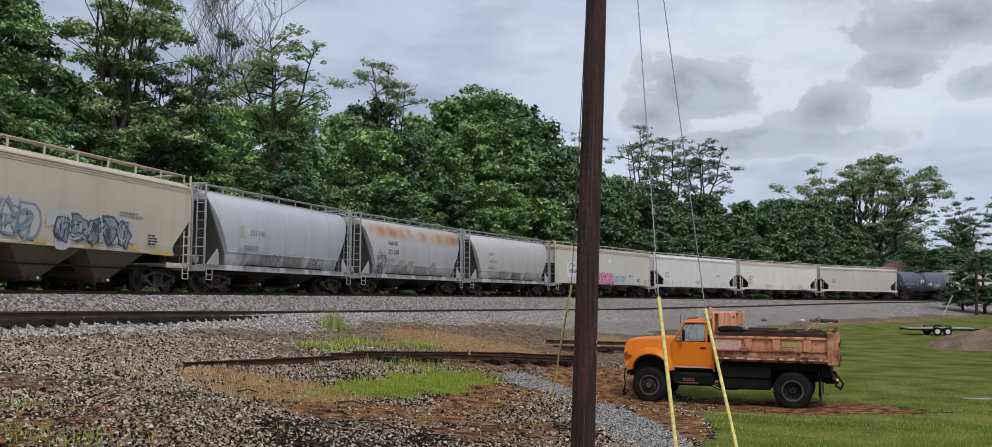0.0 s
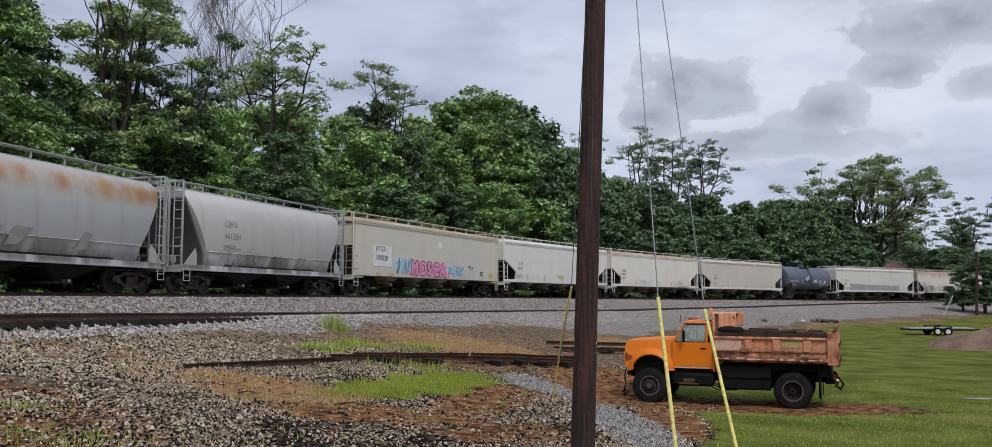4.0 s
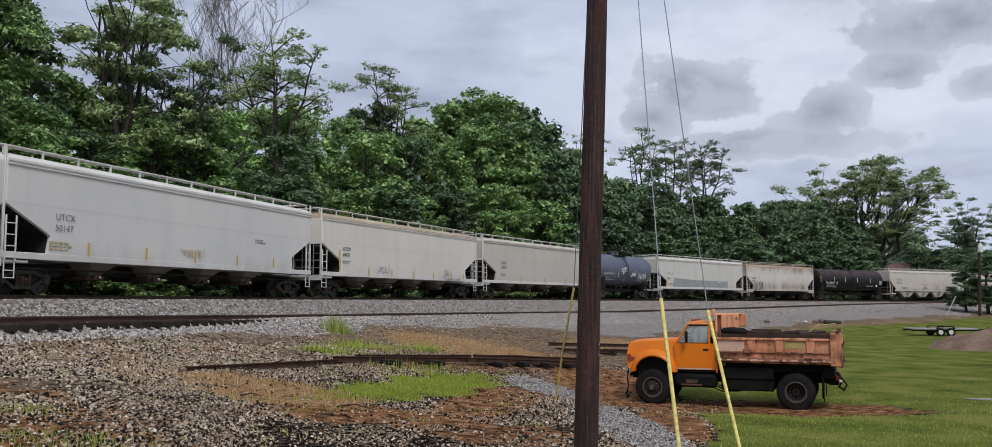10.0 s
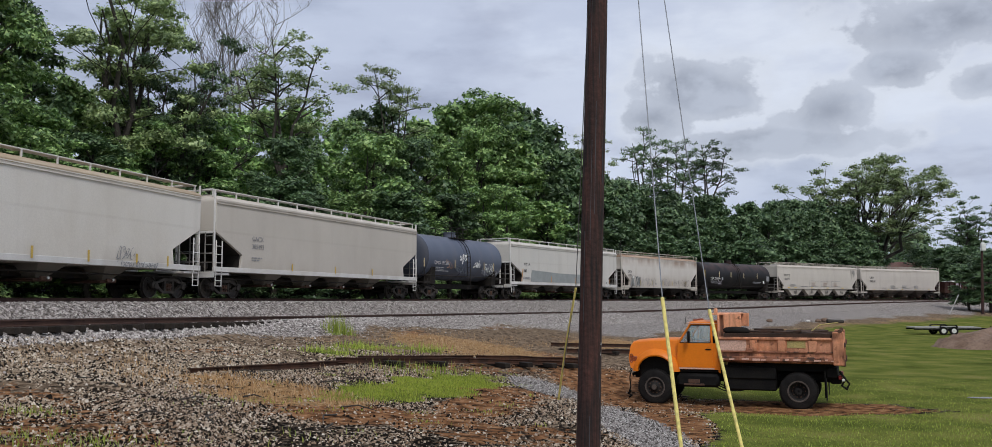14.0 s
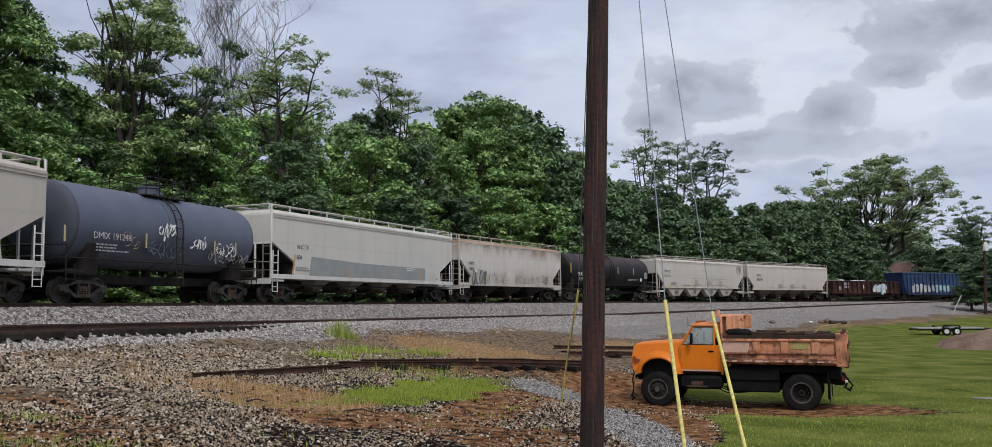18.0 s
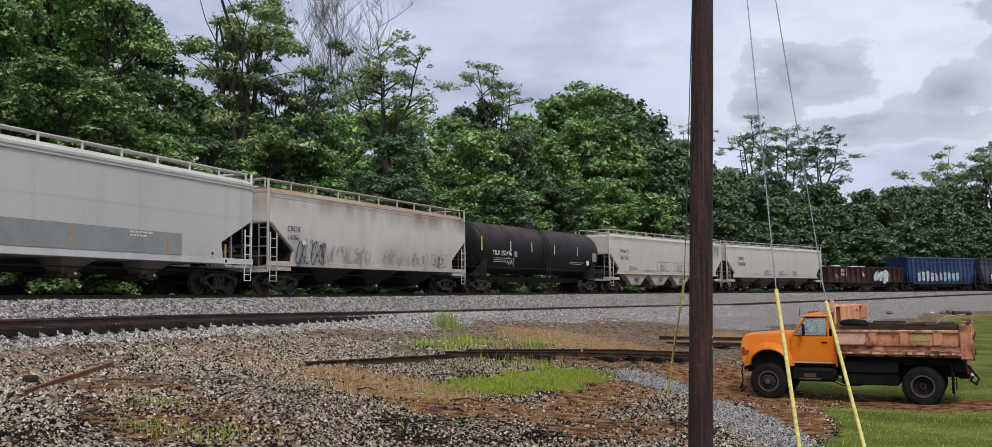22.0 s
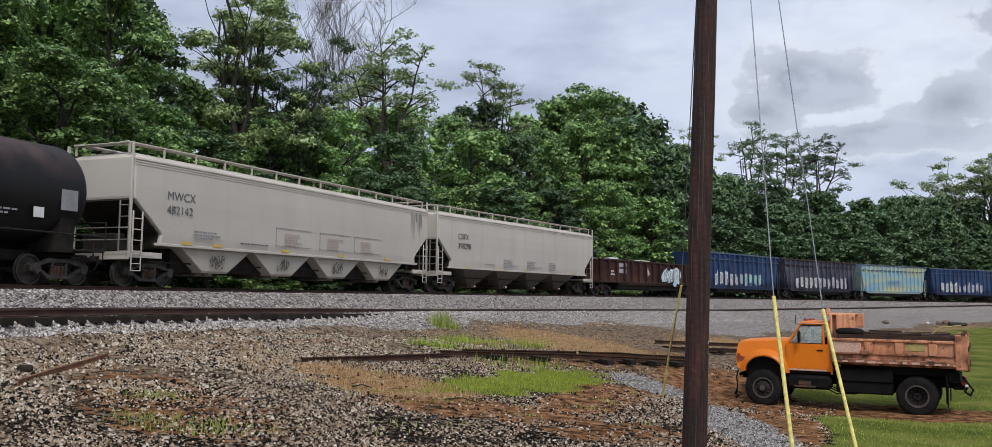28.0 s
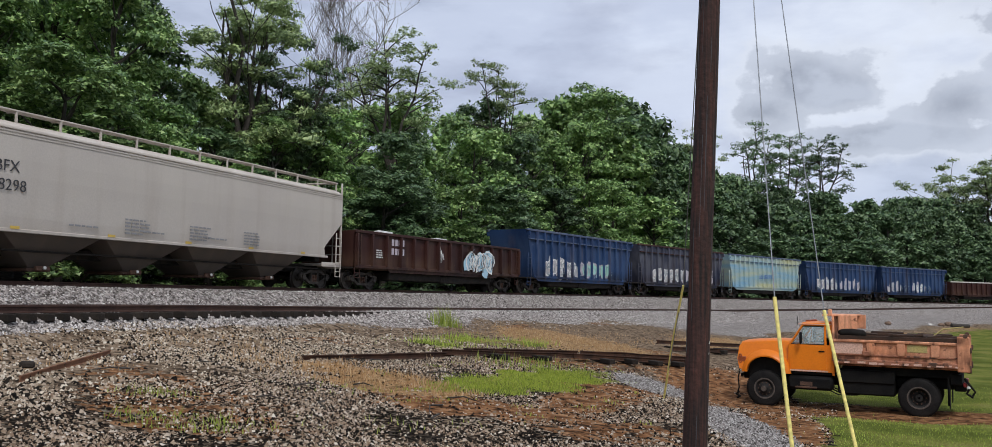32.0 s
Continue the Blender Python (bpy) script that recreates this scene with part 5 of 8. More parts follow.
def tank_car(label, L, shell, top=4.3, r=1.45, seam=True, band=STEEL_DARK, railing=True, inset=0.25):
    car, hl = car_base(label, L)
    zc = top - r
    b = hl - inset
    n = 32
    prof = [(-b - 0.1 + 0.42 * k / 6, max(0.05, r * (1 - (1 - k / 6) ** 2.4) ** 0.5)) for k in range(7)]
    full = [prof[-1], (-prof[-1][0], prof[-1][1])]
    for sx in (-1, 1):
        part("tank_head", Geo().loft([[(-sx * x, rr * math.cos(2 * math.pi * i / n), zc + rr * math.sin(2 * math.pi * i / n)) for i in range(n)] for x, rr in prof]), TANK_HEAD if shell is P_TANK else shell, car, "dished tank end", smooth=60)
    part("shell", Geo().loft([[(x, rr * math.cos(2 * math.pi * i / n), zc + rr * math.sin(2 * math.pi * i / n)) for i in range(n)] for x, rr in full]), shell, car, smooth=60)
    for x in (-0.45, 0.45) if seam else ():
        g = Geo().loft([[(x + w, rr * math.cos(2 * math.pi * i / n), zc + rr * math.sin(2 * math.pi * i / n)) for i in range(n)] for w, rr in ((-0.05, r), (-0.05, r + 0.02), (0.05, r + 0.02), (0.05, r))], False)
        part("shell_band", g, shell, car)
    part("dome", Geo().cyl((0, 0, top - 0.08), (0, 0, top + 0.30), 0.42, 18).cyl((0, 0, top + 0.30), (0, 0, top + 0.36), 0.46, 18).box(0.7, 0, top + 0.08, 0.25, 0.25, 0.3, 0.04), shell, car)
    if railing:
        g = Geo()
        for sy in (-1, 1):
            g.box(0, sy * 0.72, top - 0.10, 2.4, 0.35, 0.05)
            for x in (-1.2, -0.4, 0.4, 1.2):
                g.cyl((x, sy * 0.88, top - 0.12), (x, sy * 0.88, top + 0.62), 0.022, 6)
            for z in (0.3, 0.62):
                g.cyl((-1.2, sy * 0.88, top + z), (1.2, sy * 0.88, top + z), 0.02, 6)
        for x in (-1.2, 1.2):
            g.cyl((x, -0.88, top + 0.62), (x, 0.88, top + 0.62), 0.02, 6)
        part("platform_railing", g, band, car)
    for sy in (-1, 1):
        g = Geo()
        for x in (-0.2, 0.2):
            pts = [(x, sy * (r + 0.09) * math.cos(a), zc + (r + 0.09) * math.sin(a)) for a in [radians(q) for q in range(-10, 75, 12)]]
            g.tube([(x, sy * (r + 0.12), 0.62)] + pts, 0.025, 5)
        for z in np.arange(0.75, zc, 0.36):
            g.cyl((-0.2, sy * (r + 0.11), z), (0.2, sy * (r + 0.11), z), 0.016, 5)
        for a in [radians(q) for q in range(5, 70, 14)]:
            g.cyl((-0.2, sy * (r + 0.09) * math.cos(a), zc + (r + 0.09) * math.sin(a)), (0.2, sy * (r + 0.09) * math.cos(a), zc + (r + 0.09) * math.sin(a)), 0.016, 5)
        part("side_ladder", g, band, car)
        part("side_rail", Geo().cyl((-hl + 0.2, sy * 1.48, 1.55), (hl - 0.2, sy * 1.48, 1.55), 0.028, 6), band, car)
        for sx in (-1, 1):
            part("stirrup_step", shared(("stir", band.name), stirrup_mesh), band, car, at=pose(sx * (hl - 0.3), sy * 1.45, 0.28))
            part("stub_sill", Geo().box(sx * (hl - 0.3), sy * 1.42, 1.12, 0.55, 0.08, 0.10), band, car)
    for sx in (-1, 1):
        part("end_platform", Geo().box(sx * (hl - 0.5), 0, 1.08, 0.95, 2.9, 0.08, 0.02), band, car)
        part("saddle", Geo().loft([rounded(1.25, 0.35, 1.0, 0.03), rounded(1.35, 0.30, zc - r * 0.45, 0.03)]), band, car, at=pose(sx * (L / 2 - 2.0), 0, 0))
        g = Geo()
        for z in (1.55, 2.0):
            g.cyl((sx * (hl - 0.05), -1.48, z), (sx * (hl - 0.05), 1.48, z), 0.02, 6)
        for y in (-1.48, 1.48):
            g.cyl((sx * (hl - 0.05), y, 1.1), (sx * (hl - 0.05), y, 2.0), 0.02, 6)
        part("hand_rail", g, band, car)
    part("bottom_outlet", Geo().cyl((0, 0, zc - r + 0.1), (0, 0, 0.45), 0.18, 10), band, car)
    return car, hl


def gondola(label, L, paint_m, top, ribs, hw=1.5, taper=False, load=None, cap=None):
    """An open-topped car with ribbed sides; taper: cut-back lower ends over the bogies."""
    car, hl = car_base(label, L)
    b = hl - 0.05
    zb = 1.05
    for sy in (-1, 1):
        if taper:
            out = [(-b, top), (b, top), (b - 0.9, zb + 0.10), (b - 1.5, zb - 0.25), (-b + 1.5, zb - 0.25), (-b + 0.9, zb + 0.10)]
        else:
            out = [(-b, top), (b, top), (b, zb), (b - 2.6, zb), (b - 3.0, zb - 0.20), (-b + 3.0, zb - 0.20), (-b + 2.6, zb), (-b, zb)]
        part("side_wall", Geo().prism(out, sy * (hw - 0.05), sy * hw), paint_m, car, smooth=None)
        part("top_chord", Geo().box(0, sy * (hw + 0.02), top - 0.04, 2 * b + 0.02, 0.16, 0.14, 0.02), cap or (P_CHORD if taper else paint_m), car)
        for i in range(ribs):
            x = -b + 0.12 + i * (2 * b - 0.24) / (ribs - 1)
            low = zb + 0.05
            if taper:
                low = max(low, zb + 0.1 + (abs(x) - (b - 0.9)) / 0.9 * (top - zb - 0.1))
            if top - 0.12 - low > 0.25:
                part("rib", Geo().box(x, sy * (hw + 0.09), (top - 0.12 + low) / 2, 0.10, 0.19, top - 0.12 - low, 0.015), paint_m, car)
        if taper:
            part("stringer", Geo().box(0, sy * (hw + 0.06), top - 0.62, 2 * b - 0.5, 0.13, 0.07, 0.01), cap or P_CHORD, car, "worn upper stringer")
        part("side_sill", Geo().box(0, sy * (hw + 0.02), zb + 0.02, 2 * b - (2.0 if taper else 0.1), 0.12, 0.16, 0.02), paint_m, car)
    for sx in (-1, 1):
        xb = b - (0.9 if taper else 0.0)
        part("end_wall", Geo().add([(sx * b, -hw, top), (sx * b, hw, top), (sx * xb, hw, zb), (sx * xb, -hw, zb), (sx * (b - 0.06), -hw, top), (sx * (b - 0.06), hw, top), (sx * (xb - 0.06), hw, zb), (sx * (xb - 0.06), -hw, zb)],
             [(0, 1, 2, 3), (4, 7, 6, 5), (0, 4, 5, 1), (1, 5, 6, 2), (2, 6, 7, 3), (3, 7, 4, 0)]), paint_m, car, smooth=None)
        part("end_platform", Geo().box(sx * (b - 0.5), 0, 1.0, 1.0, 2.9, 0.09, 0.02), STEEL_DARK, car)
        for sy in (-1, 1):
            part("side_ladder", shared(("glad", round(top, 1), paint_m.name), lambda: ladder_mesh(1.05, min(top - 0.1, 2.6))), paint_m, car, at=pose(sx * (hl - 0.32), sy * (hw + 0.06), 0))
            part("stirrup_step", shared(("stir", paint_m.name), stirrup_mesh), paint_m, car, at=pose(sx * (hl - 0.32), sy * hw, 0))
    part("under_frame", Geo().box(0, 0, 0.68, 2 * b - 6.4, 2.5, 0.42, 0.05).box(0.8, -1.1, 0.62, 2.6, 0.4, 0.4, 0.05), STEEL_DARK, car, "black underframe between the bogies")
    part("floor_deck", Geo().box(0, 0, zb - 0.05, 2 * b - (2.2 if taper else 0.2), 2 * hw - 0.12, 0.1), STEEL_RUST, car)
    if load:
        load(car, b, top, hw)
    return car, hl


# where each gap between cars lies on the line at the start, and how the train rolls
GAPS = [13.6, 33.84, 47.63, 61.92, 76.45, 96.93, 117.18, 137.5, 158.15, 171.02, 192.01, 209.87, 228.49, 249.78, 270.93, 289.07, 305.93, 322.91, 338.99, 356.01, 372.05, 388.9]
SPEED, EASE = 7.4174, -0.0027


def length_of(i):
    return (GAPS[i + 1] - GAPS[i]) * 1.0075


CARS = []


def car_list():
    L = length_of
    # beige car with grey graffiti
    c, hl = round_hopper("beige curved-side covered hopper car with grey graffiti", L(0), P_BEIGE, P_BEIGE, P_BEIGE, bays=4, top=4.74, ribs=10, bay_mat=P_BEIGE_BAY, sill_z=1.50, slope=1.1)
    graffiti(c, 1.8, 5.7, 1.66, 2.55, -1.575, SLATE, CHARCOAL, 3, halo=PALE_SPRAY)
    graffiti(c, -5.5, 1.1, 1.70, 2.75, -1.575, PALE_SPRAY, SLATE, 4, halo=LILAC)
    scribble(c, 1.8, 2.12, -1.605, 3.9, 0.8, PALE_SPRAY, 6, 6, 0.05)
    scribble(c, 1.8, 2.12, -1.612, 3.9, 0.8, CHARCOAL, 7, 6, 0.05)
    scribble(c, -5.4, 2.2, -1.605, 6.3, 0.95, SLATE, 8, 7, 0.09)
    strips(c, [-6, -3.6, -1.2, 1.2, 3.6, 6.0], 1.58, -1.56, 0.12, 0.6)
    strips(c, [hl - 2.0], 1.50, -1.56, 0.14, 1.5)
    data_bars(c, hl - 2.9, 2.15, -1.60, 4, 0.5, BLACK_MARK, 3)
    data_bars(c, hl - 4.6, 2.9, -1.60, 2, 1.6, GREY_MARK, 4)
    CARS.append(c)
    # three short silver cement hoppers
    rsc = random.Random(19)
    for i, (pm, lab) in enumerate(((P_SILVER, "dull silver rounded two-bay covered hopper car"), (P_SILVER_RUST, "silver rounded covered hopper car streaked with orange rust"), (P_SILVER_PALE, "pale silver rounded covered hopper car with small scrawls"))):
        c, hl = round_hopper(lab, L(1 + i), pm, pm, P_SILVER, bays=2, top=4.78, ribs=0, slope=1.7, barrel=True)
        lettering(c, (["321146"], ["NAHX"], ["CBFX"])[i], -hl + (3.1, 2.9, 2.7)[i], (2.62, 2.95, 2.95)[i], 0.40, -1.612, (GREY_MARK, DARK_GREY_MARK, PALE_GREY_MARK)[i])
        if i == 2:
            lettering(c, ["441264"], -hl + 2.7, 2.42, 0.40, -1.612, GREY_MARK)
        if i == 1:
            lettering(c, ["321188"], -hl + 2.9, 2.42, 0.42, -1.612, DARK_GREY_MARK)
            scribble(c, -hl + 1.75, 2.22, -1.606, 1.0, 0.55, CHARCOAL, 161, 4, 0.035)
            scribble(c, -hl + 1.62, 1.5, -1.575, 0.7, 1.0, BLACK_MARK, 162, 7, 0.03)
            for u, v in ((3.9, 0.75), (5.0, 0.9), (8.1, 0.5)):
                part("dark_smear", Geo().prism([(-hl + u, 1.45), (-hl + u + 0.55, 1.5), (-hl + u + 0.85 * v + 0.4, 2.05), (-hl + u + 0.5, 2.1), (-hl + u + 0.25, 1.85)], -1.588, -1.592), SOOT, c, smooth=None)
        if i == 0:
            scribble(c, -hl + 2.3, 2.75, -1.612, 0.55, 0.55, OCHRE_MARK, 17, 2, 0.03)
        data_bars(c, -hl + 2.7, 2.12, -1.60, 2, 1.3, GREY_MARK, 14 + i)
        for k in range((4, 2, 4)[i]):
            w = rsc.uniform(0.9, 1.8)
            scribble(c, -hl + 2.2 + k * 2.1, 1.62 + rsc.uniform(-0.1, 0.1), -1.585, w, 0.5, rsc.choice((SOOT, GREY_MARK, BLACK_MARK, OCHRE_MARK)) if i == 0 else rsc.choice((SOOT, GREY_MARK, BLACK_MARK)), 20 + k + 7 * i)
        CARS.append(c)
    # cream car with pink and blue graffiti
    c, hl = flat_hopper("cream covered hopper car with pink and blue graffiti", L(4), P_CREAM, P_TAN_ROOF, P_CREAM, closed=True)
    part("white_panel", Geo().box(-hl + 3.0, -1.578, 2.35, 2.1, 0.012, 1.25), WHITE_MARK, c, smooth=None)
    lettering(c, ["VTGX", "588028"], -hl + 2.25, 2.6, 0.46, -1.588)
    graffiti(c, -5.4, -3.3, 1.42, 2.25, -1.575, SKYBLUE, SKYBLUE, 22)
    graffiti(c, 1.3, 3.9, 1.38, 2.0, -1.575, SKYBLUE, SKYBLUE, 23)
    scribble(c, -5.3, 1.85, -1.60, 2.0, 0.9, CHARCOAL, 24, 5, 0.035)
    scribble(c, 1.5, 1.70, -1.60, 2.3, 0.6, CHARCOAL, 25, 6, 0.035)
    part("graffiti_shade", Geo().prism([(-3.5, 1.3), (1.7, 1.25), (1.95, 1.75), (1.5, 2.05), (0.2, 2.2), (-1.4, 2.05), (-3.2, 2.3), (-3.75, 1.8)], -1.574, -1.584), PINK, c, "pink spray-painted ground of the lettering", smooth=None)
    bw = 0
    for k, (word, wide) in enumerate((("M", 1.08), ("O", 0.98), ("S", 0.82), ("C", 0.9), ("A", 1.0))):
        at = pose(-3.4 + bw, -1.592, 1.34 + (0.07, 0.0, 0.05, -0.02, 0.0)[k], 90, (3, -3, 4, -2, 3)[k], 0)
        text_part("graffiti_outline", word, 1.16, CHARCOAL, c, at, "dark outlined spray-painted letter", 0.105)
        text_part("graffiti_fill", word, 1.16, PINK, c, at @ pose(0, 0, 0.008), "pink spray-painted letter", 0.045)
        bw += wide
    part("graffiti_shade", Geo().prism([(-3.4, 1.24), (1.6, 1.24), (1.5, 1.36), (-3.3, 1.36)], -1.590, -1.5935), PINK, c, smooth=None)
    scribble(c, -hl + 4.5, 1.95, -1.585, 1.3, 0.35, GREY_MARK, 3)
    scribble(c, 4.6, 2.0, -1.585, 0.9, 0.3, BLACK_MARK, 9)
    data_bars(c, hl - 3.2, 1.75, -1.582, 3, 0.45, BLACK_MARK, 5)
    strips(c, [hl - 1.3], 1.55, -1.59, 0.35, 0.6)
    strips(c, [-hl + 2.6, -hl + 4.1], 1.28, -1.59, 0.14, 0.5)
    part("round_emblem", Geo().cyl((0.4, -1.575, 3.35), (0.4, -1.585, 3.35), 0.26, 18), WHITE_MARK, c)
    CARS.append(c)
    # three off-white cars
    c, hl = flat_hopper("off-white covered hopper car with black lettering", L(5), P_WHITE, P_WHITE, P_WHITE)
    lettering(c, ["UTCX", "50147"], -hl + 2.1, 2.50, 0.32, -1.588, GREY_MARK)
    data_bars(c, -hl + 1.85, 1.75, -1.582, 3, 1.2, OCHRE_MARK, 6)
    strips(c, [-6, -3, 0, 3, 6], 1.6, -1.59, 0.45)
    data_bars(c, 4.4, 2.6, -1.582, 2, 1.0, GREY_MARK, 7)
    scribble(c, -1.0, 1.75, -1.585, 1.6, 0.3, OCHRE_MARK, 8)
    CARS.append(c)
    c, hl = flat_hopper("white covered hopper car with tan stained roof edge", L(6), P_WHITE_TAN, P_TAN_ROOF, P_WHITE)
    lettering(c, ["UTCX", "49475"], -hl + 2.0, 2.55, 0.29, -1.588)
    data_bars(c, -hl + 2.0, 1.98, -1.582, 2, 0.9, GREY_MARK, 8)
    strips(c, [-hl + 1.7], 2.1, -1.59, 0.9, 0.12)
    strips(c, [-5.0, -2.4, 0.3, 2.9, 5.5, 7.4], 1.45, -1.59, 0.4)
    scribble(c, -3.9, 1.62, -1.585, 1.3, 0.4, GREY_MARK, 12, 5)
    scribble(c, 4.3, 1.62, -1.585, 1.1, 0.5, GREY_MARK, 13, 4)
    scribble(c, 4.6, 1.24, -1.60, 2.2, 0.18, GREY_MARK, 14)
    CARS.append(c)
    c, hl = flat_hopper("light grey covered hopper car with faded lettering", L(7), P_LGREY, P_LGREY, P_WHITE)
    lettering(c, ["GACX", "385493"], -hl + 2.6, 2.62, 0.31, -1.588, GREY_MARK)
    data_bars(c, -hl + 2.6, 1.85, -1.582, 2, 0.9, GREY_MARK, 9)
    strips(c, [-4, 0, 4], 1.5, -1.59, 0.35)
    CARS.append(c)
    # dark tank car
    c, hl = tank_car("dark blue-grey tank car with white scrawls", L(8), P_TANK, top=4.36, r=1.53)
    lettering(c, ["DMIX 191248"], -4.75, 2.28, 0.34, -1.575, PALE_SPRAY)
    data_bars(c, -4.6, 2.08, -1.57, 3, 1.6, GREY_MARK, 11)
    strips(c, [-6.1, -2.0, 2.35, 3.9], 2.35, -1.60, 0.55, 0.09, OCHRE_MARK)
    scribble(c, -1.2, 2.85, -1.57, 0.95, 0.62, SPRAYWHITE, 31, 4, 0.07)
    scribble(c, 0.75, 2.42, -1.575, 1.0, 0.42, SPRAYWHITE, 32, 4, 0.05)
    scribble(c, 2.55, 2.28, -1.57, 1.4, 0.42, SPRAYWHITE, 33, 5, 0.035)
    scribble(c, -2.0, 2.05, -1.56, 2.4, 0.5, CHARCOAL, 36, 6, 0.05)
    scribble(c, -3.3, 2.25, -1.60, 0.9, 0.5, OCHRE, 34, 2, 0.02)
    scribble(c, 2.0, 1.95, -1.53, 3.0, 0.4, GREY_MARK, 35)
    CARS.append(c)
    # cream car with repainted stripe
    c, hl = flat_hopper("off-white covered hopper car with a grey repainted stripe", L(9), P_CREAM_GREY, P_CREAM_GREY, P_WHITE)
    part("repainted_stripe", Geo().prism([(-6.9, 1.38), (5.9, 1.38), (5.9, 2.12), (-2.0, 2.16), (-6.1, 2.30), (-6.7, 2.32)], -1.572, -1.580), GREY_PATCH, c, smooth=None)
    lettering(c, ["N C I X"], -hl + 2.05, 2.66, 0.30, -1.588)
    lettering(c, ["604"], -hl + 2.0, 2.14, 0.32, -1.588)
    data_bars(c, -hl + 1.95, 1.72, -1.582, 2, 1.5, GREY_MARK, 21)
    part("reflective_strip", Geo().prism([(-hl + 1.62, 1.42), (-hl + 1.73, 1.42), (-hl + 1.95, 2.38), (-hl + 1.84, 2.38)], -1.586, -1.592), OCHRE, c, smooth=None)
    data_bars(c, hl - 6.6, 2.05, -1.582, 2, 1.0, WHITE_MARK, 12)
    strips(c, [-3.4, 1.0, 5.2, hl - 1.75], 1.62, -1.592, 0.5, 0.09, OCHRE)
    placard(c, hl - 2.5, 1.5, -1.592)
    placard(c, hl - 1.7, 1.24, -1.58)
    CARS.append(c)
    # rusty round hopper
    c, hl = round_hopper("rust-streaked light grey covered hopper car with black scrawls", L(10), P_RUSTY, P_RUST_ROOF, P_LGREY, bays=3, top=4.62, ribs=6, slope=1.5, sill_z=1.25)
    lettering(c, ["CRDX"], -hl + 1.15, 2.62, 0.31, -1.60)
    lettering(c, ["14356"], -hl + 1.15, 2.25, 0.31, -1.60)
    data_bars(c, -hl + 1.7, 1.5, -1.60, 2, 1.0, GREY_MARK, 13)
    scribble(c, -hl + 1.75, 1.82, -1.60, 2.0, 1.05, BLACK_MARK, 41, 6, 0.05)
    scribble(c, -hl + 1.85, 1.80, -1.598, 1.8, 0.8, GREY_PATCH, 40, 5, 0.12)
    for k in range(5):
        scribble(c, -hl + (3.8, 5.5, 8.3, 11.0, 12.9)[k], 1.74, -1.60, 1.6, 0.75, (GREY_MARK, SOOT, GREY_MARK, SOOT, BLACK_MARK)[k], 42 + k, 4, 0.035)
    strips(c, [-hl + 3.7, -hl + 6.2, -hl + 8.55, -hl + 10.65, hl - 3.0], 1.66, -1.60, 0.5, 0.12, OCHRE_MARK)
    part("round_emblem", Geo().cyl((-hl + 2.2, -1.595, 2.2), (-hl + 2.2, -1.612, 2.2), 0.13, 14), WHITE_MARK, c)
    CARS.append(c)
    # black tank car
    c, hl = tank_car("black tank car with white lettering and short white strips", L(11), P_BLACK, top=4.36, r=1.56, railing=False, inset=0.75)
    lettering(c, ["TILX 252496"], -6.9, 2.30, 0.42, -1.60, WHITE_MARK)
    scribble(c, -5.1, 1.95, -1.54, 0.9, 0.4, LILAC, 38)
    data_bars(c, -6.8, 2.12, -1.59, 3, 2.0, GREY_MARK, 15)
    strips(c, [-8.05], 2.95, -1.575, 0.85, 0.13, YELLOW_MARK)
    strips(c, [-4.75, -2.1], 2.92, -1.58, 0.62, 0.10, PALE_YELLOW)
    strips(c, [1.0, 4.4], 2.88, -1.58, 0.62, 0.09, PALE_YELLOW)
    part("data_box", Geo().box(-4.15, -1.585, 2.42, 0.34, 0.01, 0.34), GREY_MARK, c, smooth=None)
    data_bars(c, 3.2, 2.1, -1.57, 2, 2.6, GREY_MARK, 16)
    part("hazard_placard", Geo().box(7.2, -1.55, 2.55, 0.62, 0.02, 0.62), GREY_MARK, c, smooth=None)
    part("hazard_placard", Geo().box(6.1, -1.535, 2.10, 0.36, 0.02, 0.30), WHITE_MARK, c, smooth=None)
    CARS.append(c)
    # two light grey round hoppers
    c, hl = round_hopper("light grey curved-side covered hopper car with four open bays", L(12), P_LGREY, P_LGREY, P_LGREY, bays=4, top=4.72, ribs=0, slope=1.3, bay_mat=DUSTY_BAY, sill_z=1.45, big_bays=0.74)
    lettering(c, ["MWCX", "482142"], -hl + 1.55, 3.02, 0.42, -1.60, DARK_GREY_MARK)
    data_bars(c, -hl + 2.9, 2.0, -1.60, 3, 1.4, GREY_MARK, 17)
    data_bars(c, -4.8, 1.72, -1.59, 1, 1.5, DARK_GREY_MARK, 18)
    for k, x in enumerate((-2.1, 0.9, 3.6)):
        data_bars(c, x, 2.25, -1.60, 5, 1.1, RED_MARK, 54 + k)
        part("panel_frame", Geo().box(x + 0.6, -1.585, 2.48, 2.4, 0.006, 0.025).box(x - 0.55, -1.585, 2.1, 0.025, 0.006, 0.75).box(x + 0.6, -1.58, 1.76, 2.4, 0.006, 0.025), GREY_MARK, c, smooth=None)
    wide = 2 * (hl - 2.35) / 4
    for k in range(4):
        scribble(c, -hl + 2.35 + (k + 0.5) * wide - 0.36, 0.98, -1.425, 0.75, 0.42, SOOT_DARK, 110 + k, 5, 0.045)
    rs = random.Random(77)
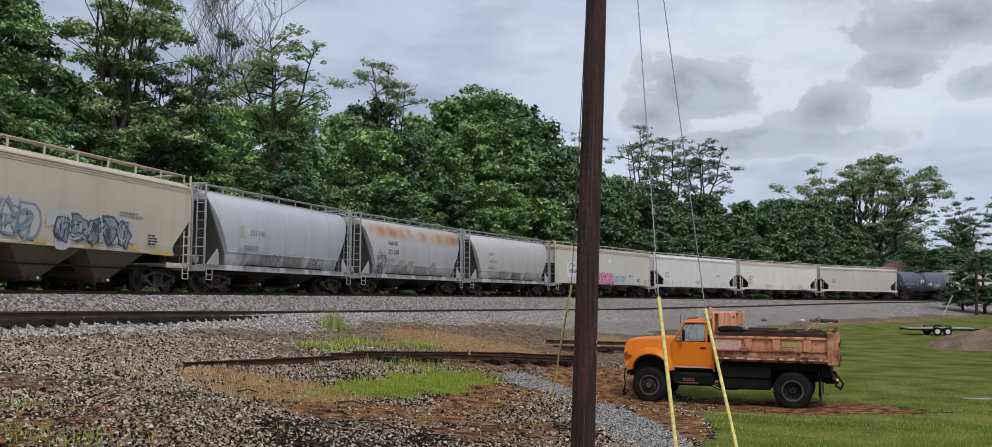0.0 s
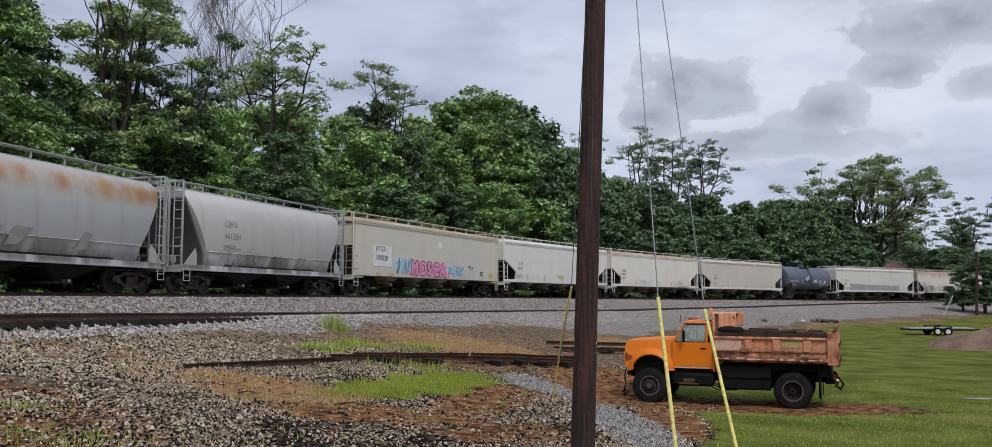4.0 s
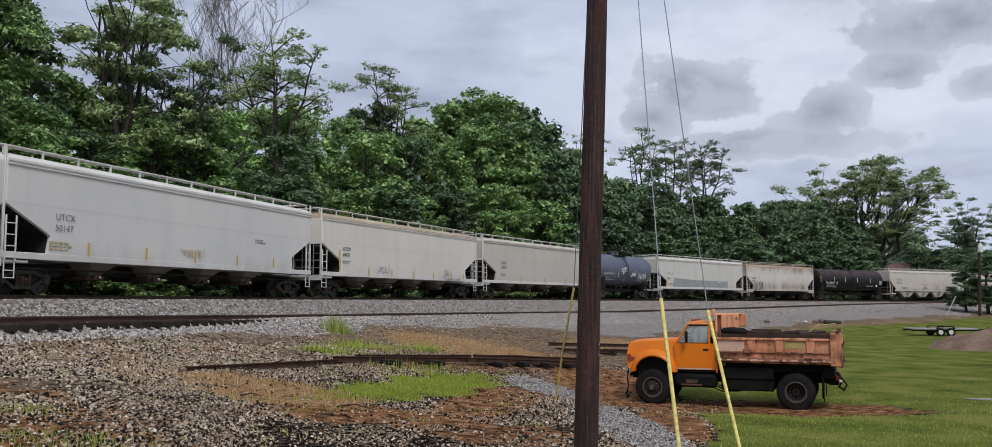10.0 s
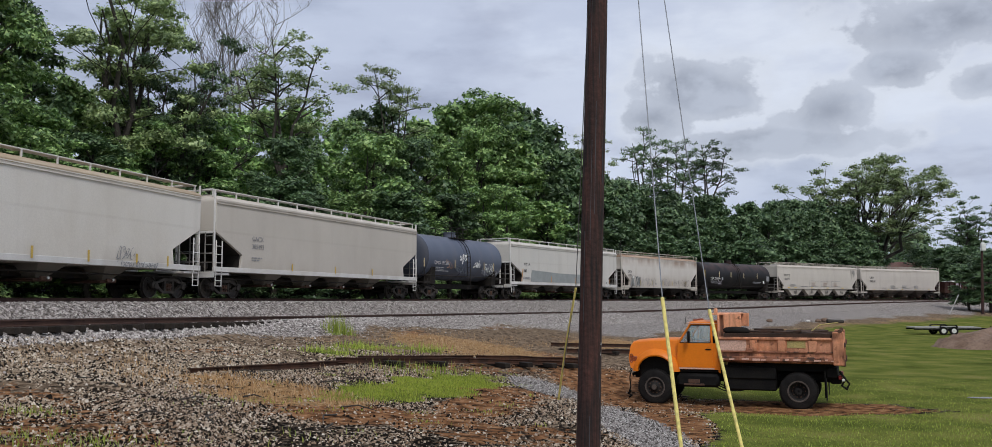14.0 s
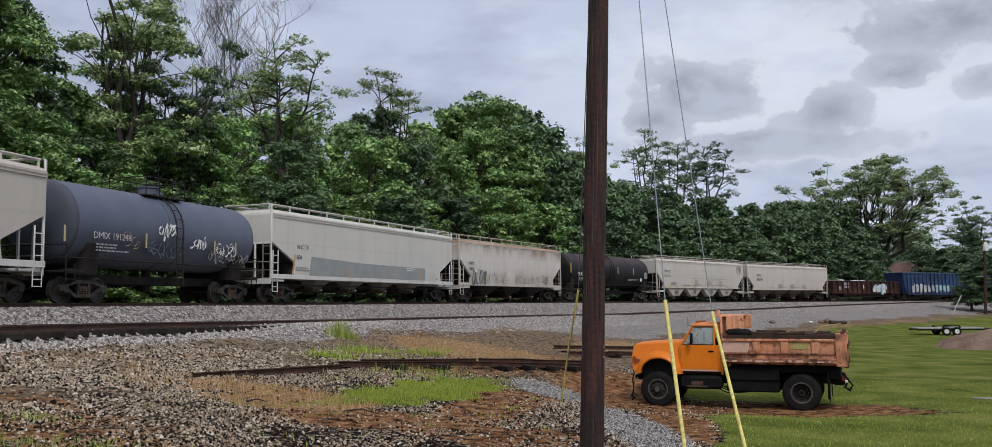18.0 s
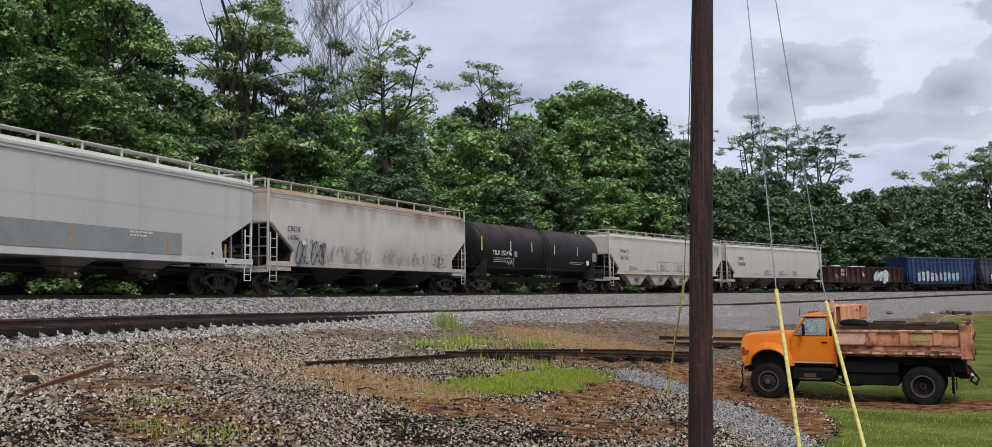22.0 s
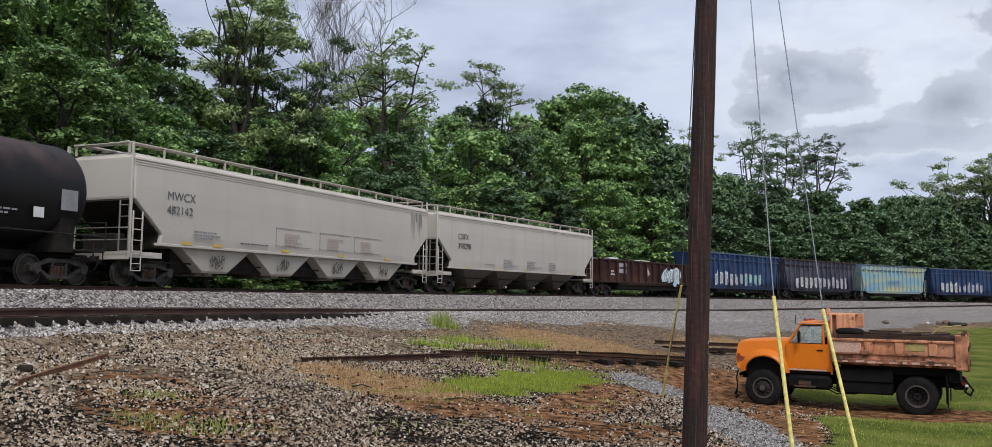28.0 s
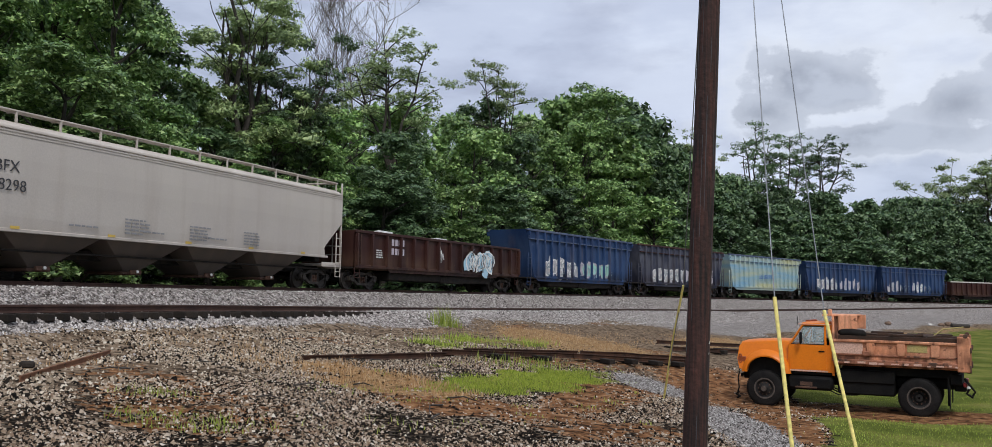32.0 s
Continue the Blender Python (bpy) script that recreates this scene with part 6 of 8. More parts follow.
    for k in range(16):
        h, w = rs.uniform(0.3, 1.4), rs.uniform(0.03, 0.10)
        part("soot_streak", Geo().prism([(-w, 0), (w, 0), (w * 0.7, -h * 0.6), (0.01, -h), (-0.01, -h * 0.95), (-w * 0.8, -h * 0.5)], 0, -0.003), SOOT if k < 10 else SOOT_PALE, c, smooth=None, at=pose(hl - rs.uniform(0.75, 1.9), -1.578 - 0.0015 * k, 4.12 - rs.uniform(0, 0.12)))
    strips(c, [-7.6, -6, -2, 2, 6], 1.56, -1.56, 0.10, 0.5)
    CARS.append(c)
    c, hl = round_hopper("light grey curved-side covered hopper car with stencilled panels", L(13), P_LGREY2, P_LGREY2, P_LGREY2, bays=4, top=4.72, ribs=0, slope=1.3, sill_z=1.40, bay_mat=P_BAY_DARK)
    lettering(c, ["CBFX", "398298"], -hl + 2.0, 3.02, 0.46, -1.60)
    for k, x in enumerate((-3.0, 0.0, 3.0)):
        data_bars(c, x, 2.05, -1.60, 5, 1.1, GREY_MARK, 50 + k)
        data_bars(c, x - 2.2, 1.7, -1.595, 1, 1.5, GREY_MARK, 60 + k)
    strips(c, [-7, -3.5, 0, 3.5, 7], 1.48, -1.56, 0.08, 0.3)
    CARS.append(c)

    def scrap(car, b, top, hw):
        rng = random.Random(8)
        for i in range(7):
            part("scrap_sheet", Geo().box(0, 0, 0, rng.uniform(0.6, 1.8), rng.uniform(0.4, 0.9), rng.uniform(0.1, 0.4), 0.02), WHITE_MARK, car, "pale sheet lying on the load",
                 at=pose(rng.uniform(-b + 2, b - 2), rng.uniform(-0.9, 0.9), top + rng.uniform(-0.3, 0.05), rng.uniform(-8, 8), rng.uniform(-6, 6), rng.uniform(-20, 20)))

    c, hl = gondola("brown gondola car with blue and white graffiti", L(14), P_GON, 2.75, 15, load=scrap)
    graffiti(c, 1.8, 4.9, 1.15, 2.35, -1.66, SKYBLUE, SPRAYWHITE, 61, halo=SKYBLUE)
    scribble(c, 1.9, 1.7, -1.685, 2.9, 1.0, CHARCOAL, 63, 8, 0.05)
    scribble(c, 2.0, 1.75, -1.69, 2.6, 0.8, SPRAYWHITE, 64, 6, 0.07)
    for k in range(8):
        part("faded_letter", Geo().box(-5.4 + 0.30 * (k % 4), -1.515, 2.35 - 0.45 * (k // 4), 0.20, 0.012, 0.32), LILAC, c, smooth=None)
    data_bars(c, -6.8, 1.9, -1.53, 4, 0.6, WHITE_MARK, 19)
    scrawl(c, -1.2, 1.9, -1.62, 0.5, 1.1, SPRAYWHITE, 62)
    CARS.append(c)
    gon = (("dark blue high-sided gondola car with white and mint graffiti", P_BLUE, (SPRAYWHITE, MINT)),
           ("faded grey-blue gondola car with white graffiti along the side", P_BLUE_GREY, (SPRAYWHITE, LILAC)),
           ("pale yellow and blue mural-painted gondola car", P_MURAL, (SKYBLUE, SKYBLUE)),
           ("dark blue high-sided gondola car with cream graffiti", P_BLUE, (SPRAYWHITE, LILAC)),
           ("dark blue high-sided gondola car with small pale marks", P_BLUE, (LILAC, SPRAYWHITE)))
    for k, (lab, pm, cols) in enumerate(gon):
        c, hl = gondola(lab, L(15 + k), pm, 4.15, 17, hw=1.5, taper=True, cap=P_GON if k == 1 else None)
        w = (4.2, 5.6, 0, 3.8, 2.2)[k]
        if k == 2:
            data_bars(c, -1.8, 2.3, -1.66, 4, 3.8, BLUE_MARK, 71)
        else:
            graffiti(c, -5.6, -5.6 + w, 1.30, 2.25, -1.505, PALE_SPRAY, cols[0], 80 + k, halo=PALE_SPRAY)
            graffiti(c, -0.3, -0.3 + w, 1.30, 2.2, -1.505, cols[1], PALE_SPRAY, 90 + k, halo=LILAC)
            scribble(c, -5.4, 1.6, -1.535, 9.6, 0.9, SLATE, 95 + k, 11, 0.05)
        CARS.append(c)
    c, hl = gondola("dusty brown gondola car with a pale top edge", L(20), P_GON, 2.75, 15, cap=P_LGREY)
    CARS.append(c)


DARK_GREY_MARK = mat("dark_grey_lettering", (0.10, 0.10, 0.11), (0.14, 0.14, 0.15), 3, 40, 0.7, bump=0, grain=0.07)
SLATE = mat("slate_blue_spray_paint", (0.17, 0.225, 0.26), (0.24, 0.30, 0.33), 2, 20, 0.6, bump=0, grain=0.07)
PALE_SPRAY = mat("pale_pinkish_spray_paint", (0.50, 0.45, 0.44), (0.44, 0.46, 0.48), 0.9, 20, 0.6, bump=0, grain=0.07)
SOOT_PALE = mat("faint_soot_stain", (0.32, 0.295, 0.265), (0.37, 0.34, 0.305), 2, 20, 0.8, bump=0, grain=0.1)
SOOT = mat("soot_stain", (0.20, 0.19, 0.18), (0.27, 0.26, 0.25), 2, 20, 0.8, bump=0, grain=0.07)
PALE_YELLOW = mat("pale_yellow_reflector", (0.62, 0.50, 0.26), (0.66, 0.58, 0.40), 3, 40, 0.6, bump=0, grain=0.07)
DUSTY_BAY = paint("dusty_light_grey_bays", (0.46, 0.42, 0.37), (0.38, 0.345, 0.30), 0.35)
SOOT_DARK = mat("dark_soot_mark", (0.07, 0.06, 0.055), (0.11, 0.10, 0.09), 2, 20, 0.8, bump=0, grain=0.1)
PALE_GREY_MARK = mat("pale_faded_lettering", (0.34, 0.335, 0.335), (0.39, 0.385, 0.38), 3, 40, 0.7, bump=0, grain=0.07)
RED_MARK = mat("faded_red_stencil", (0.44, 0.35, 0.30), (0.40, 0.31, 0.27), 3, 30, 0.7, bump=0, grain=0.07)
PALE_GATE = mat("pale_worn_gate_steel", (0.30, 0.28, 0.26), (0.20, 0.18, 0.16), 3, 30, 0.7, 0.1, spots=(0.10, 0.07, 0.05))
# outlet bays in darker tones than the bodies above them
P_BAY_GREY = paint("mid_grey_outlet_bays", (0.25, 0.23, 0.205), (0.19, 0.17, 0.15), 0.5)
P_BAY_DARK = paint("dark_brown_grey_bays", (0.12, 0.10, 0.087), (0.085, 0.07, 0.06), 0.4)
P_BEIGE_BAY = paint("brown_outlet_bays", (0.20, 0.16, 0.12), (0.15, 0.12, 0.09), 0.4)
P_SILVER_PALE = paint("pale_silver_paint", (0.47, 0.452, 0.452), (0.53, 0.508, 0.50), 0.35, spec=0.4, bands=SILVER_DIRT)
P_CREAM_GREY = paint("greyed_cream_paint", (0.597, 0.567, 0.522), (0.546, 0.527, 0.492), 0.25)
P_LGREY2 = paint("warm_light_grey_paint", (0.535, 0.488, 0.436), (0.490, 0.444, 0.405), 0.3)
P_RUST_ROOF = paint("brown_rusty_roof", (0.33, 0.215, 0.145), (0.42, 0.32, 0.25), 0.6)
GREY_PATCH = mat("grey_overpaint", (0.25, 0.265, 0.26), (0.29, 0.305, 0.30), 1.5, 20, 0.6, bump=0, grain=0.07)
OCHRE_MARK = mat("ochre_stencil", (0.45, 0.35, 0.18), (0.5, 0.42, 0.25), 3, 30, 0.7, bump=0, grain=0.07)
BLUE_MARK = mat("blue_stencil", (0.05, 0.13, 0.35), (0.07, 0.16, 0.4), 3, 30, 0.7, bump=0, grain=0.07)
car_list()


def car_pose(i, t):
    """The car's pose: its bogies sit on the curve of the line."""
    go = SPEED * t + EASE * t * t
    a, b = GAPS[i] - go, GAPS[i + 1] - go
    x0, y0, _ = along(a + 1.95)
    x1, y1, _ = along(b - 1.95)
    s = (a + b) / 2
    return pose((x0 + x1) / 2, (y0 + y1) / 2, float(main_z(s)), 0, 0, math.degrees(math.atan2(y1 - y0, x1 - x0)))

# ---------------------------------------------------------------- utility pole and guy wires
up = thing("utility_pole", "leaning dark brown creosoted timber utility pole", "utility pole")
PB, PT = Vector((1.07, 11.5, 0.0)), Vector((1.54, 11.5, 13.2))
g = Geo()
rings, n = [], 18
for k in range(25):
    f = k / 24
    c = PB.lerp(PT, f)
    c.z -= 0.4 * (1 - f)
    r = 0.158 - 0.045 * f
    rings.append([(c.x + r * (1 + 0.03 * math.sin(3 * i + k * 0.7)) * math.cos(2 * math.pi * i / n), c.y + r * math.sin(2 * math.pi * i / n), c.z) for i in range(n)])
g.loft(rings)
part("shaft", g, POLE_WOOD, up, smooth=60)
rng = random.Random(2)
for k in range(26):
    f = rng.uniform(0.02, 0.75)
    a = rng.uniform(-2.8, -0.3)
    c, r = PB.lerp(PT, f), 0.158 - 0.045 * f
    w, h = rng.uniform(0.004, 0.008), rng.uniform(0.3, 1.3)
    part("weather_crack", Geo().box(0, 0, 0, w, 0.006, h), BLACK_MARK, up, smooth=None, at=pose(c.x + r * math.cos(a), c.y + r * math.sin(a), c.z, 0, 2, math.degrees(a) + 90))
for f, a in ((0.186, -0.45), (0.176, -0.5), (0.135, -0.5)):
    c, r = PB.lerp(PT, f), 0.158 - 0.045 * f
    part("tag", Geo().box(0, 0, 0, 0.04, 0.012, 0.04, 0.004), WHITE_MARK, up, at=pose(c.x + r * math.cos(a), c.y + r * math.sin(a), c.z, 0, 0, math.degrees(a) + 90))
ATT = Vector((1.50, 11.3, 12.5))
for top, foot in (((1.50, 8.2, 3.02), (1.575, 7.05, 0.55)), ((2.16, 9.2, 2.90), (2.44, 8.05, 0.45)), ((1.94, 22.5, 3.32), (1.58, 24.3, 0.45))):
    gw = thing("guy_wire", "steel guy wire with a yellow plastic guard", "guy wire", group="guy wires of the pole")
    top, foot = Vector(top), Vector(foot)
    part("wire", Geo().tube([ATT, ATT.lerp(top, 0.5) + Vector((0, 0, -0.02)), top, foot + Vector((0, 0, -0.15))], 0.0055 if foot.y < 15 else 0.010, 6), WIRE, gw)
    mid = top.lerp(foot, 0.5) + Vector((-0.012, 0, 0))
    foot_z = gz(foot.x, foot.y) - 0.05
    part("guard", Geo().tube([top, mid, Vector((foot.x, foot.y, foot_z))], 0.0175 if foot.y < 15 else 0.028, 8), YELLOW_PLASTIC, gw, "yellow plastic wire guard")

# ---------------------------------------------------------------- dump truck
truck = thing("dump_truck", "old orange dump truck with rusty faded bed on the lawn", "truck", pose(8.92, 26.74, -0.11, 0, 0, 158.0))


def ring_wheel(g, prof, n=28):
    g.loft([[(r * math.cos(2 * math.pi * i / n), w, r * math.sin(2 * math.pi * i / n)) for i in range(n)] for w, r in prof], False)
    return g


def truck_wheel(x, y, out, dual):
    ty = part("wheel", ring_wheel(Geo(), [(-0.13, 0.27), (-0.14, 0.45), (-0.11, 0.505), (-0.06, 0.525), (0.06, 0.525), (0.11, 0.505), (0.14, 0.45), (0.13, 0.27)]), RUBBER, truck, "worn black tyre", at=pose(x, y, 0.52))
    g = Geo()
    for i in range(56):
        a = 2 * math.pi * i / 56
        g.box(0, 0, 0, 0.030, 0.21, 0.012, 0, pose(0.527 * math.cos(a), 0, 0.527 * math.sin(a), 0, 90 - math.degrees(a), 0))
    part("tread_block", g, RUBBER, ty, smooth=None)
    s = out
    if dual:
        prof = [(s * 0.12, 0.28), (s * 0.11, 0.25), (-s * 0.06, 0.22), (-s * 0.07, 0.12), (s * 0.02, 0.10), (s * 0.03, 0.03)]
    else:
        prof = [(s * 0.12, 0.28), (s * 0.10, 0.25), (s * 0.08, 0.20), (s * 0.13, 0.15), (s * 0.14, 0.10), (s * 0.20, 0.08), (s * 0.21, 0.02)]
    part("rim", ring_wheel(Geo(), prof, 20), RIM_PAINT, ty, "dusty black steel rim")
    part("rim_lip", ring_wheel(Geo(), [(s * 0.125, 0.305), (s * 0.142, 0.30), (s * 0.142, 0.268), (s * 0.12, 0.262)], 28), RIM_LIP, ty, "worn brownish rim edge")
    if not dual:
        part("hub_cap", Geo().cyl((0, s * 0.12, 0), (0, s * 0.235, 0), 0.075, 12), RIM_LIP, ty, "grey hub")
    for i in range(10):
        a = 2 * math.pi * i / 10
        yy = s * (0.12 if not dual else -0.05)
        part("wheel_nut", Geo().cyl((0, yy - s * 0.03, 0), (0, yy + s * 0.03, 0), 0.018, 6), STEEL_RUST, ty, at=pose(0.175 * math.cos(a), 0, 0.175 * math.sin(a)))


for sy in (-1, 1):
    truck_wheel(4.11, sy * 0.98, sy, False)
    truck_wheel(0.0, sy * 1.02, sy, True)
    truck_wheel(0.0, sy * 0.70, sy, True)
for sy in (-1, 1):
    part("frame_rail", Geo().box(1.9, sy * 0.42, 0.86, 5.9, 0.08, 0.24, 0.01), BLACK_PAINT, truck)
part("rear_axle", Geo().cyl((0, -0.9, 0.52), (0, 0.9, 0.52), 0.09, 10).cyl((-0.02, 0, 0.52), (0.3, 0, 0.55), 0.20, 12), BLACK_PAINT, truck)
part("front_axle", Geo().box(4.11, 0, 0.50, 0.14, 1.7, 0.14, 0.02), BLACK_PAINT, truck)
part("drive_shaft", Geo().cyl((0.3, 0, 0.58), (3.0, 0, 0.75), 0.06, 8), BLACK_PAINT, truck)
part("subframe", Geo().box(0.5, 0, 1.18, 3.0, 1.5, 0.26, 0.02).box(1.35, 0.2, 1.0, 1.5, 1.6, 0.36, 0.03).box(-0.9, 0, 1.05, 0.3, 1.9, 0.3, 0.03), BLACK_PAINT, truck)
part("hoist_box", Geo().box(1.35, 0.1, 0.80, 1.5, 1.7, 0.62, 0.04).box(1.55, 0.72, 0.92, 0.5, 0.3, 0.5, 0.03), BLACK_PAINT, truck)
part("fuel_tank", Geo().box(2.85, 0.80, 0.74, 1.25, 0.42, 0.40, 0.08), BLACK_PAINT, truck, "black step fuel tank")
part("battery_step", Geo().box(2.95, 1.03, 0.62, 0.6, 0.06, 0.05, 0.01).box(2.95, 1.0, 0.72, 0.35, 0.03, 0.12, 0.01), STEEL_RUST, truck)
for k in range(4):
    part("hydraulic_hose", Geo().tube([(2.5 - k * 0.15, 0.75, 0.62), (2.1 - k * 0.1, 0.85, 0.45 + 0.04 * k), (1.6, 0.85, 0.47 + 0.03 * k), (1.2 + 0.1 * k, 0.75, 0.62)], 0.018, 6), RUBBER, truck)

# cab: a lofted shell with its windows cut as separate panes
hood = [(3.52, 1.90), (3.9, 1.90), (4.55, 1.86), (4.90, 1.82), (4.99, 1.70), (5.02, 1.36), (4.96, 1.06), (4.80, 1.02), (4.78, 1.10), (4.72, 1.24), (4.60, 1.40), (4.42, 1.50), (4.18, 1.53), (3.94, 1.50), (3.76, 1.40), (3.64, 1.24), (3.56, 1.02), (3.52, 1.0)]
g = Geo()
g.loft([[(x, -0.86 if z > 1.6 else -0.98, z) for x, z in hood], [(x, -0.80 if z > 1.6 else -0.95, z + (0.04 if z > 1.6 else 0)) for x, z in hood], [(x, 0, z + (0.07 if z > 1.6 else 0)) for x, z in hood], [(x, 0.80 if z > 1.6 else 0.95, z + (0.04 if z > 1.6 else 0)) for x, z in hood], [(x, 0.86 if z > 1.6 else 0.98, z) for x, z in hood]])
part("hood", g, ORANGE, truck, "orange sloped hood with flared fenders", smooth=35, at=pose(-0.09, 0, 0))
for sy in (-1, 1):
    ring = []
    for k in range(15):
        a = math.pi * k / 14
        c, q = math.cos(a), math.sin(a)
        ring.append([(4.18 + 0.72 * c, sy * 0.94, 0.98 + 0.68 * q), (4.18 + 0.69 * c, sy * 1.06, 0.98 + 0.61 * q), (4.18 + 0.57 * c, sy * 1.13, 0.98 + 0.50 * q), (4.18 + 0.54 * c, sy * 1.12, 0.98 + 0.46 * q), (4.18 + 0.54 * c, sy * 0.94, 0.98 + 0.46 * q)])
    g = Geo().loft(ring)
    part("fender_flare", g, ORANGE, truck, at=pose(-0.09, 0, 0))
    part("headlight", Geo().box(4.97, sy * 0.72, 1.32, 0.06, 0.30, 0.18, 0.03), CHROME, truck, "dull headlight", at=pose(-0.09, 0, 0))
    part("turn_lamp", Geo().box(4.86, sy * 0.97, 1.34, 0.22, 0.04, 0.16, 0.02), AMBER, truck, "dark amber side lamp", at=pose(-0.09, 0, 0))
part("wheel_well", Geo().box(4.18, 0, 1.0, 1.1, 1.7, 0.85, 0.05), BLACK_PAINT, truck, at=pose(-0.09, 0, 0))
part("grille", Geo().box(4.975, 0, 1.36, 0.05, 1.0, 0.40, 0.02), BLACK_PAINT, truck, at=pose(-0.09, 0, 0))
part("bumper", Geo().tube([(4.95, 0.95, 1.0), (5.0, 0.97, 0.78), (4.98, 0.93, 0.5), (5.03, 0.9, 0.36)], 0.022, 6).box(4.93, 0, 0.86, 0.05, 1.7, 0.10, 0.02), BLACK_PAINT, truck, "bent remains of the front bumper", at=pose(-0.09, 0, 0))
part("tow_hook", Geo().tube([(5.0, 0.85, 0.36), (5.1, 0.82, 0.28), (4.98, 0.8, 0.22), (5.08, 0.75, 0.16)], 0.035, 6), BLACK_PAINT, truck, at=pose(-0.09, 0, 0))
for sy in (-1, 1):
    part("cab_side", Geo().prism([(2.20, 1.06), (3.46, 1.06), (3.46, 1.84), (2.20, 1.84)], sy * 0.93, sy * 0.97), ORANGE, truck)
    dr = part("door", Geo().prism([(2.40, 1.12), (3.40, 1.12), (3.43, 1.80), (2.40, 1.80)], sy * 0.972, sy * 0.988), ORANGE, truck, "orange cab door")
    part("handle", Geo().box(2.52, sy * 1.0, 1.66, 0.16, 0.03, 0.04, 0.01), BLACK_PAINT, dr)
    for x0, z0, x1, z1 in ((2.28, 1.84, 2.30, 2.40), (2.42, 1.84, 2.44, 2.38), (3.40, 1.84, 3.05, 2.40), (3.14, 1.84, 3.10, 2.20)):
        part("window_pillar", Geo().tube([(x0, sy * 0.95, z0), (x1, sy * 0.88, z1)], 0.035 if x0 != 3.14 else 0.012, 6), ORANGE, truck)
    part("window_pane", Geo().add([(2.46, sy * 0.945, 1.85), (3.36, sy * 0.945, 1.85), (3.04, sy * 0.885, 2.37), (2.46, sy * 0.885, 2.37), (2.46, sy * 0.935, 1.85), (3.36, sy * 0.935, 1.85), (3.04, sy * 0.875, 2.37), (2.46, sy * 0.875, 2.37)], [(0, 1, 2, 3), (4, 7, 6, 5), (0, 4, 5, 1), (1, 5, 6, 2), (2, 6, 7, 3), (3, 7, 4, 0)]), GLASS, truck).visible_shadow = False
    mr = part("mirror", Geo().box(3.06, sy * 1.16, 2.04, 0.07, 0.16, 0.34, 0.03), BLACK_PAINT, truck, "black door mirror")
    part("bracket", Geo().tube([(3.10, sy * 0.92, 2.2), (3.06, sy * 1.16, 2.18)], 0.012, 5).tube([(3.25, sy * 0.97, 1.84), (3.07, sy * 1.16, 1.90)], 0.012, 5), CHROME, mr)
part("cab_rear", Geo().prism([(2.18, 0.98), (2.24, 0.98), (2.30, 2.42), (2.24, 2.42)], -0.93, 0.93), ORANGE, truck)
part("roof", Geo().loft([rounded(0.90, 0.42, 2.38, 0.08), rounded(0.92, 0.44, 2.41, 0.08), rounded(0.88, 0.40, 2.47, 0.08), rounded(0.70, 0.3, 2.50, 0.08)]), ORANGE, truck, at=pose(2.68, 0, 0))
for sy in (-1, 1):
    part("window_trim", Geo().tube([(2.45, sy * 0.955, 1.85), (3.37, sy * 0.955, 1.85), (3.05, sy * 0.895, 2.37), (2.45, sy * 0.895, 2.37), (2.45, sy * 0.955, 1.85)], 0.016, 5), BLACK_PAINT, truck, "black rubber window trim")
    part("sill_trim", Geo().box(2.9, sy * 0.975, 1.09, 1.1, 0.02, 0.05, 0.005), PALE_CHIP, truck)
    part("headlight_ring", Geo().tube([(4.93 + 0.05 * math.cos(a), sy * 0.985, 1.36 + 0.13 * math.sin(a)) for a in [2 * math.pi * k / 12 for k in range(13)]], 0.016, 5), AMBER, truck, at=pose(-0.09, 0, 0))
part("roof_edge", Geo().box(2.72, 0, 2.425, 0.92, 1.84, 0.03, 0.01), PALE_CHIP, truck)
part("windshield", Geo().add([(3.42, -0.88, 1.86), (3.42, 0.88, 1.86), (3.06, 0.82, 2.39), (3.06, -0.82, 2.39), (3.41, -0.88, 1.85), (3.41, 0.88, 1.85), (3.05, 0.82, 2.38), (3.05, -0.82, 2.38)], [(0, 1, 2, 3), (4, 7, 6, 5), (0, 4, 5, 1), (1, 5, 6, 2), (2, 6, 7, 3), (3, 7, 4, 0)]), GLASS, truck).visible_shadow = False
part("wiper", Geo().tube([(3.44, 0.3, 1.87), (3.3, 0.55, 2.05)], 0.01, 5), BLACK_PAINT, truck)
part("seat", Geo().box(2.62, 0, 1.45, 0.5, 1.6, 0.3, 0.06).box(2.42, 0, 1.78, 0.16, 1.6, 0.5, 0.05), BLACK_PAINT, truck, "dark vinyl bench seat")
part("steering_wheel", Geo().tube([(3.0 + 0.1 * math.sin(a), 0.45 + 0.2 * math.cos(a), 1.85 + 0.2 * math.sin(a)) for a in [2 * math.pi * k / 14 for k in range(15)]], 0.015, 5), BLACK_PAINT, truck)
part("floor_pan", Geo().box(2.8, 0, 1.02, 1.25, 1.8, 0.08), BLACK_PAINT, truck)
part("antenna", Geo().cyl((3.2, 0.85, 2.4), (3.2, 0.87, 2.66), 0.008, 5), BLACK_PAINT, truck)
for y in (-0.6, 0, 0.6):
    part("marker_lamp", Geo().box(2.95, y, 2.52, 0.12, 0.08, 0.05, 0.01), AMBER, truck)

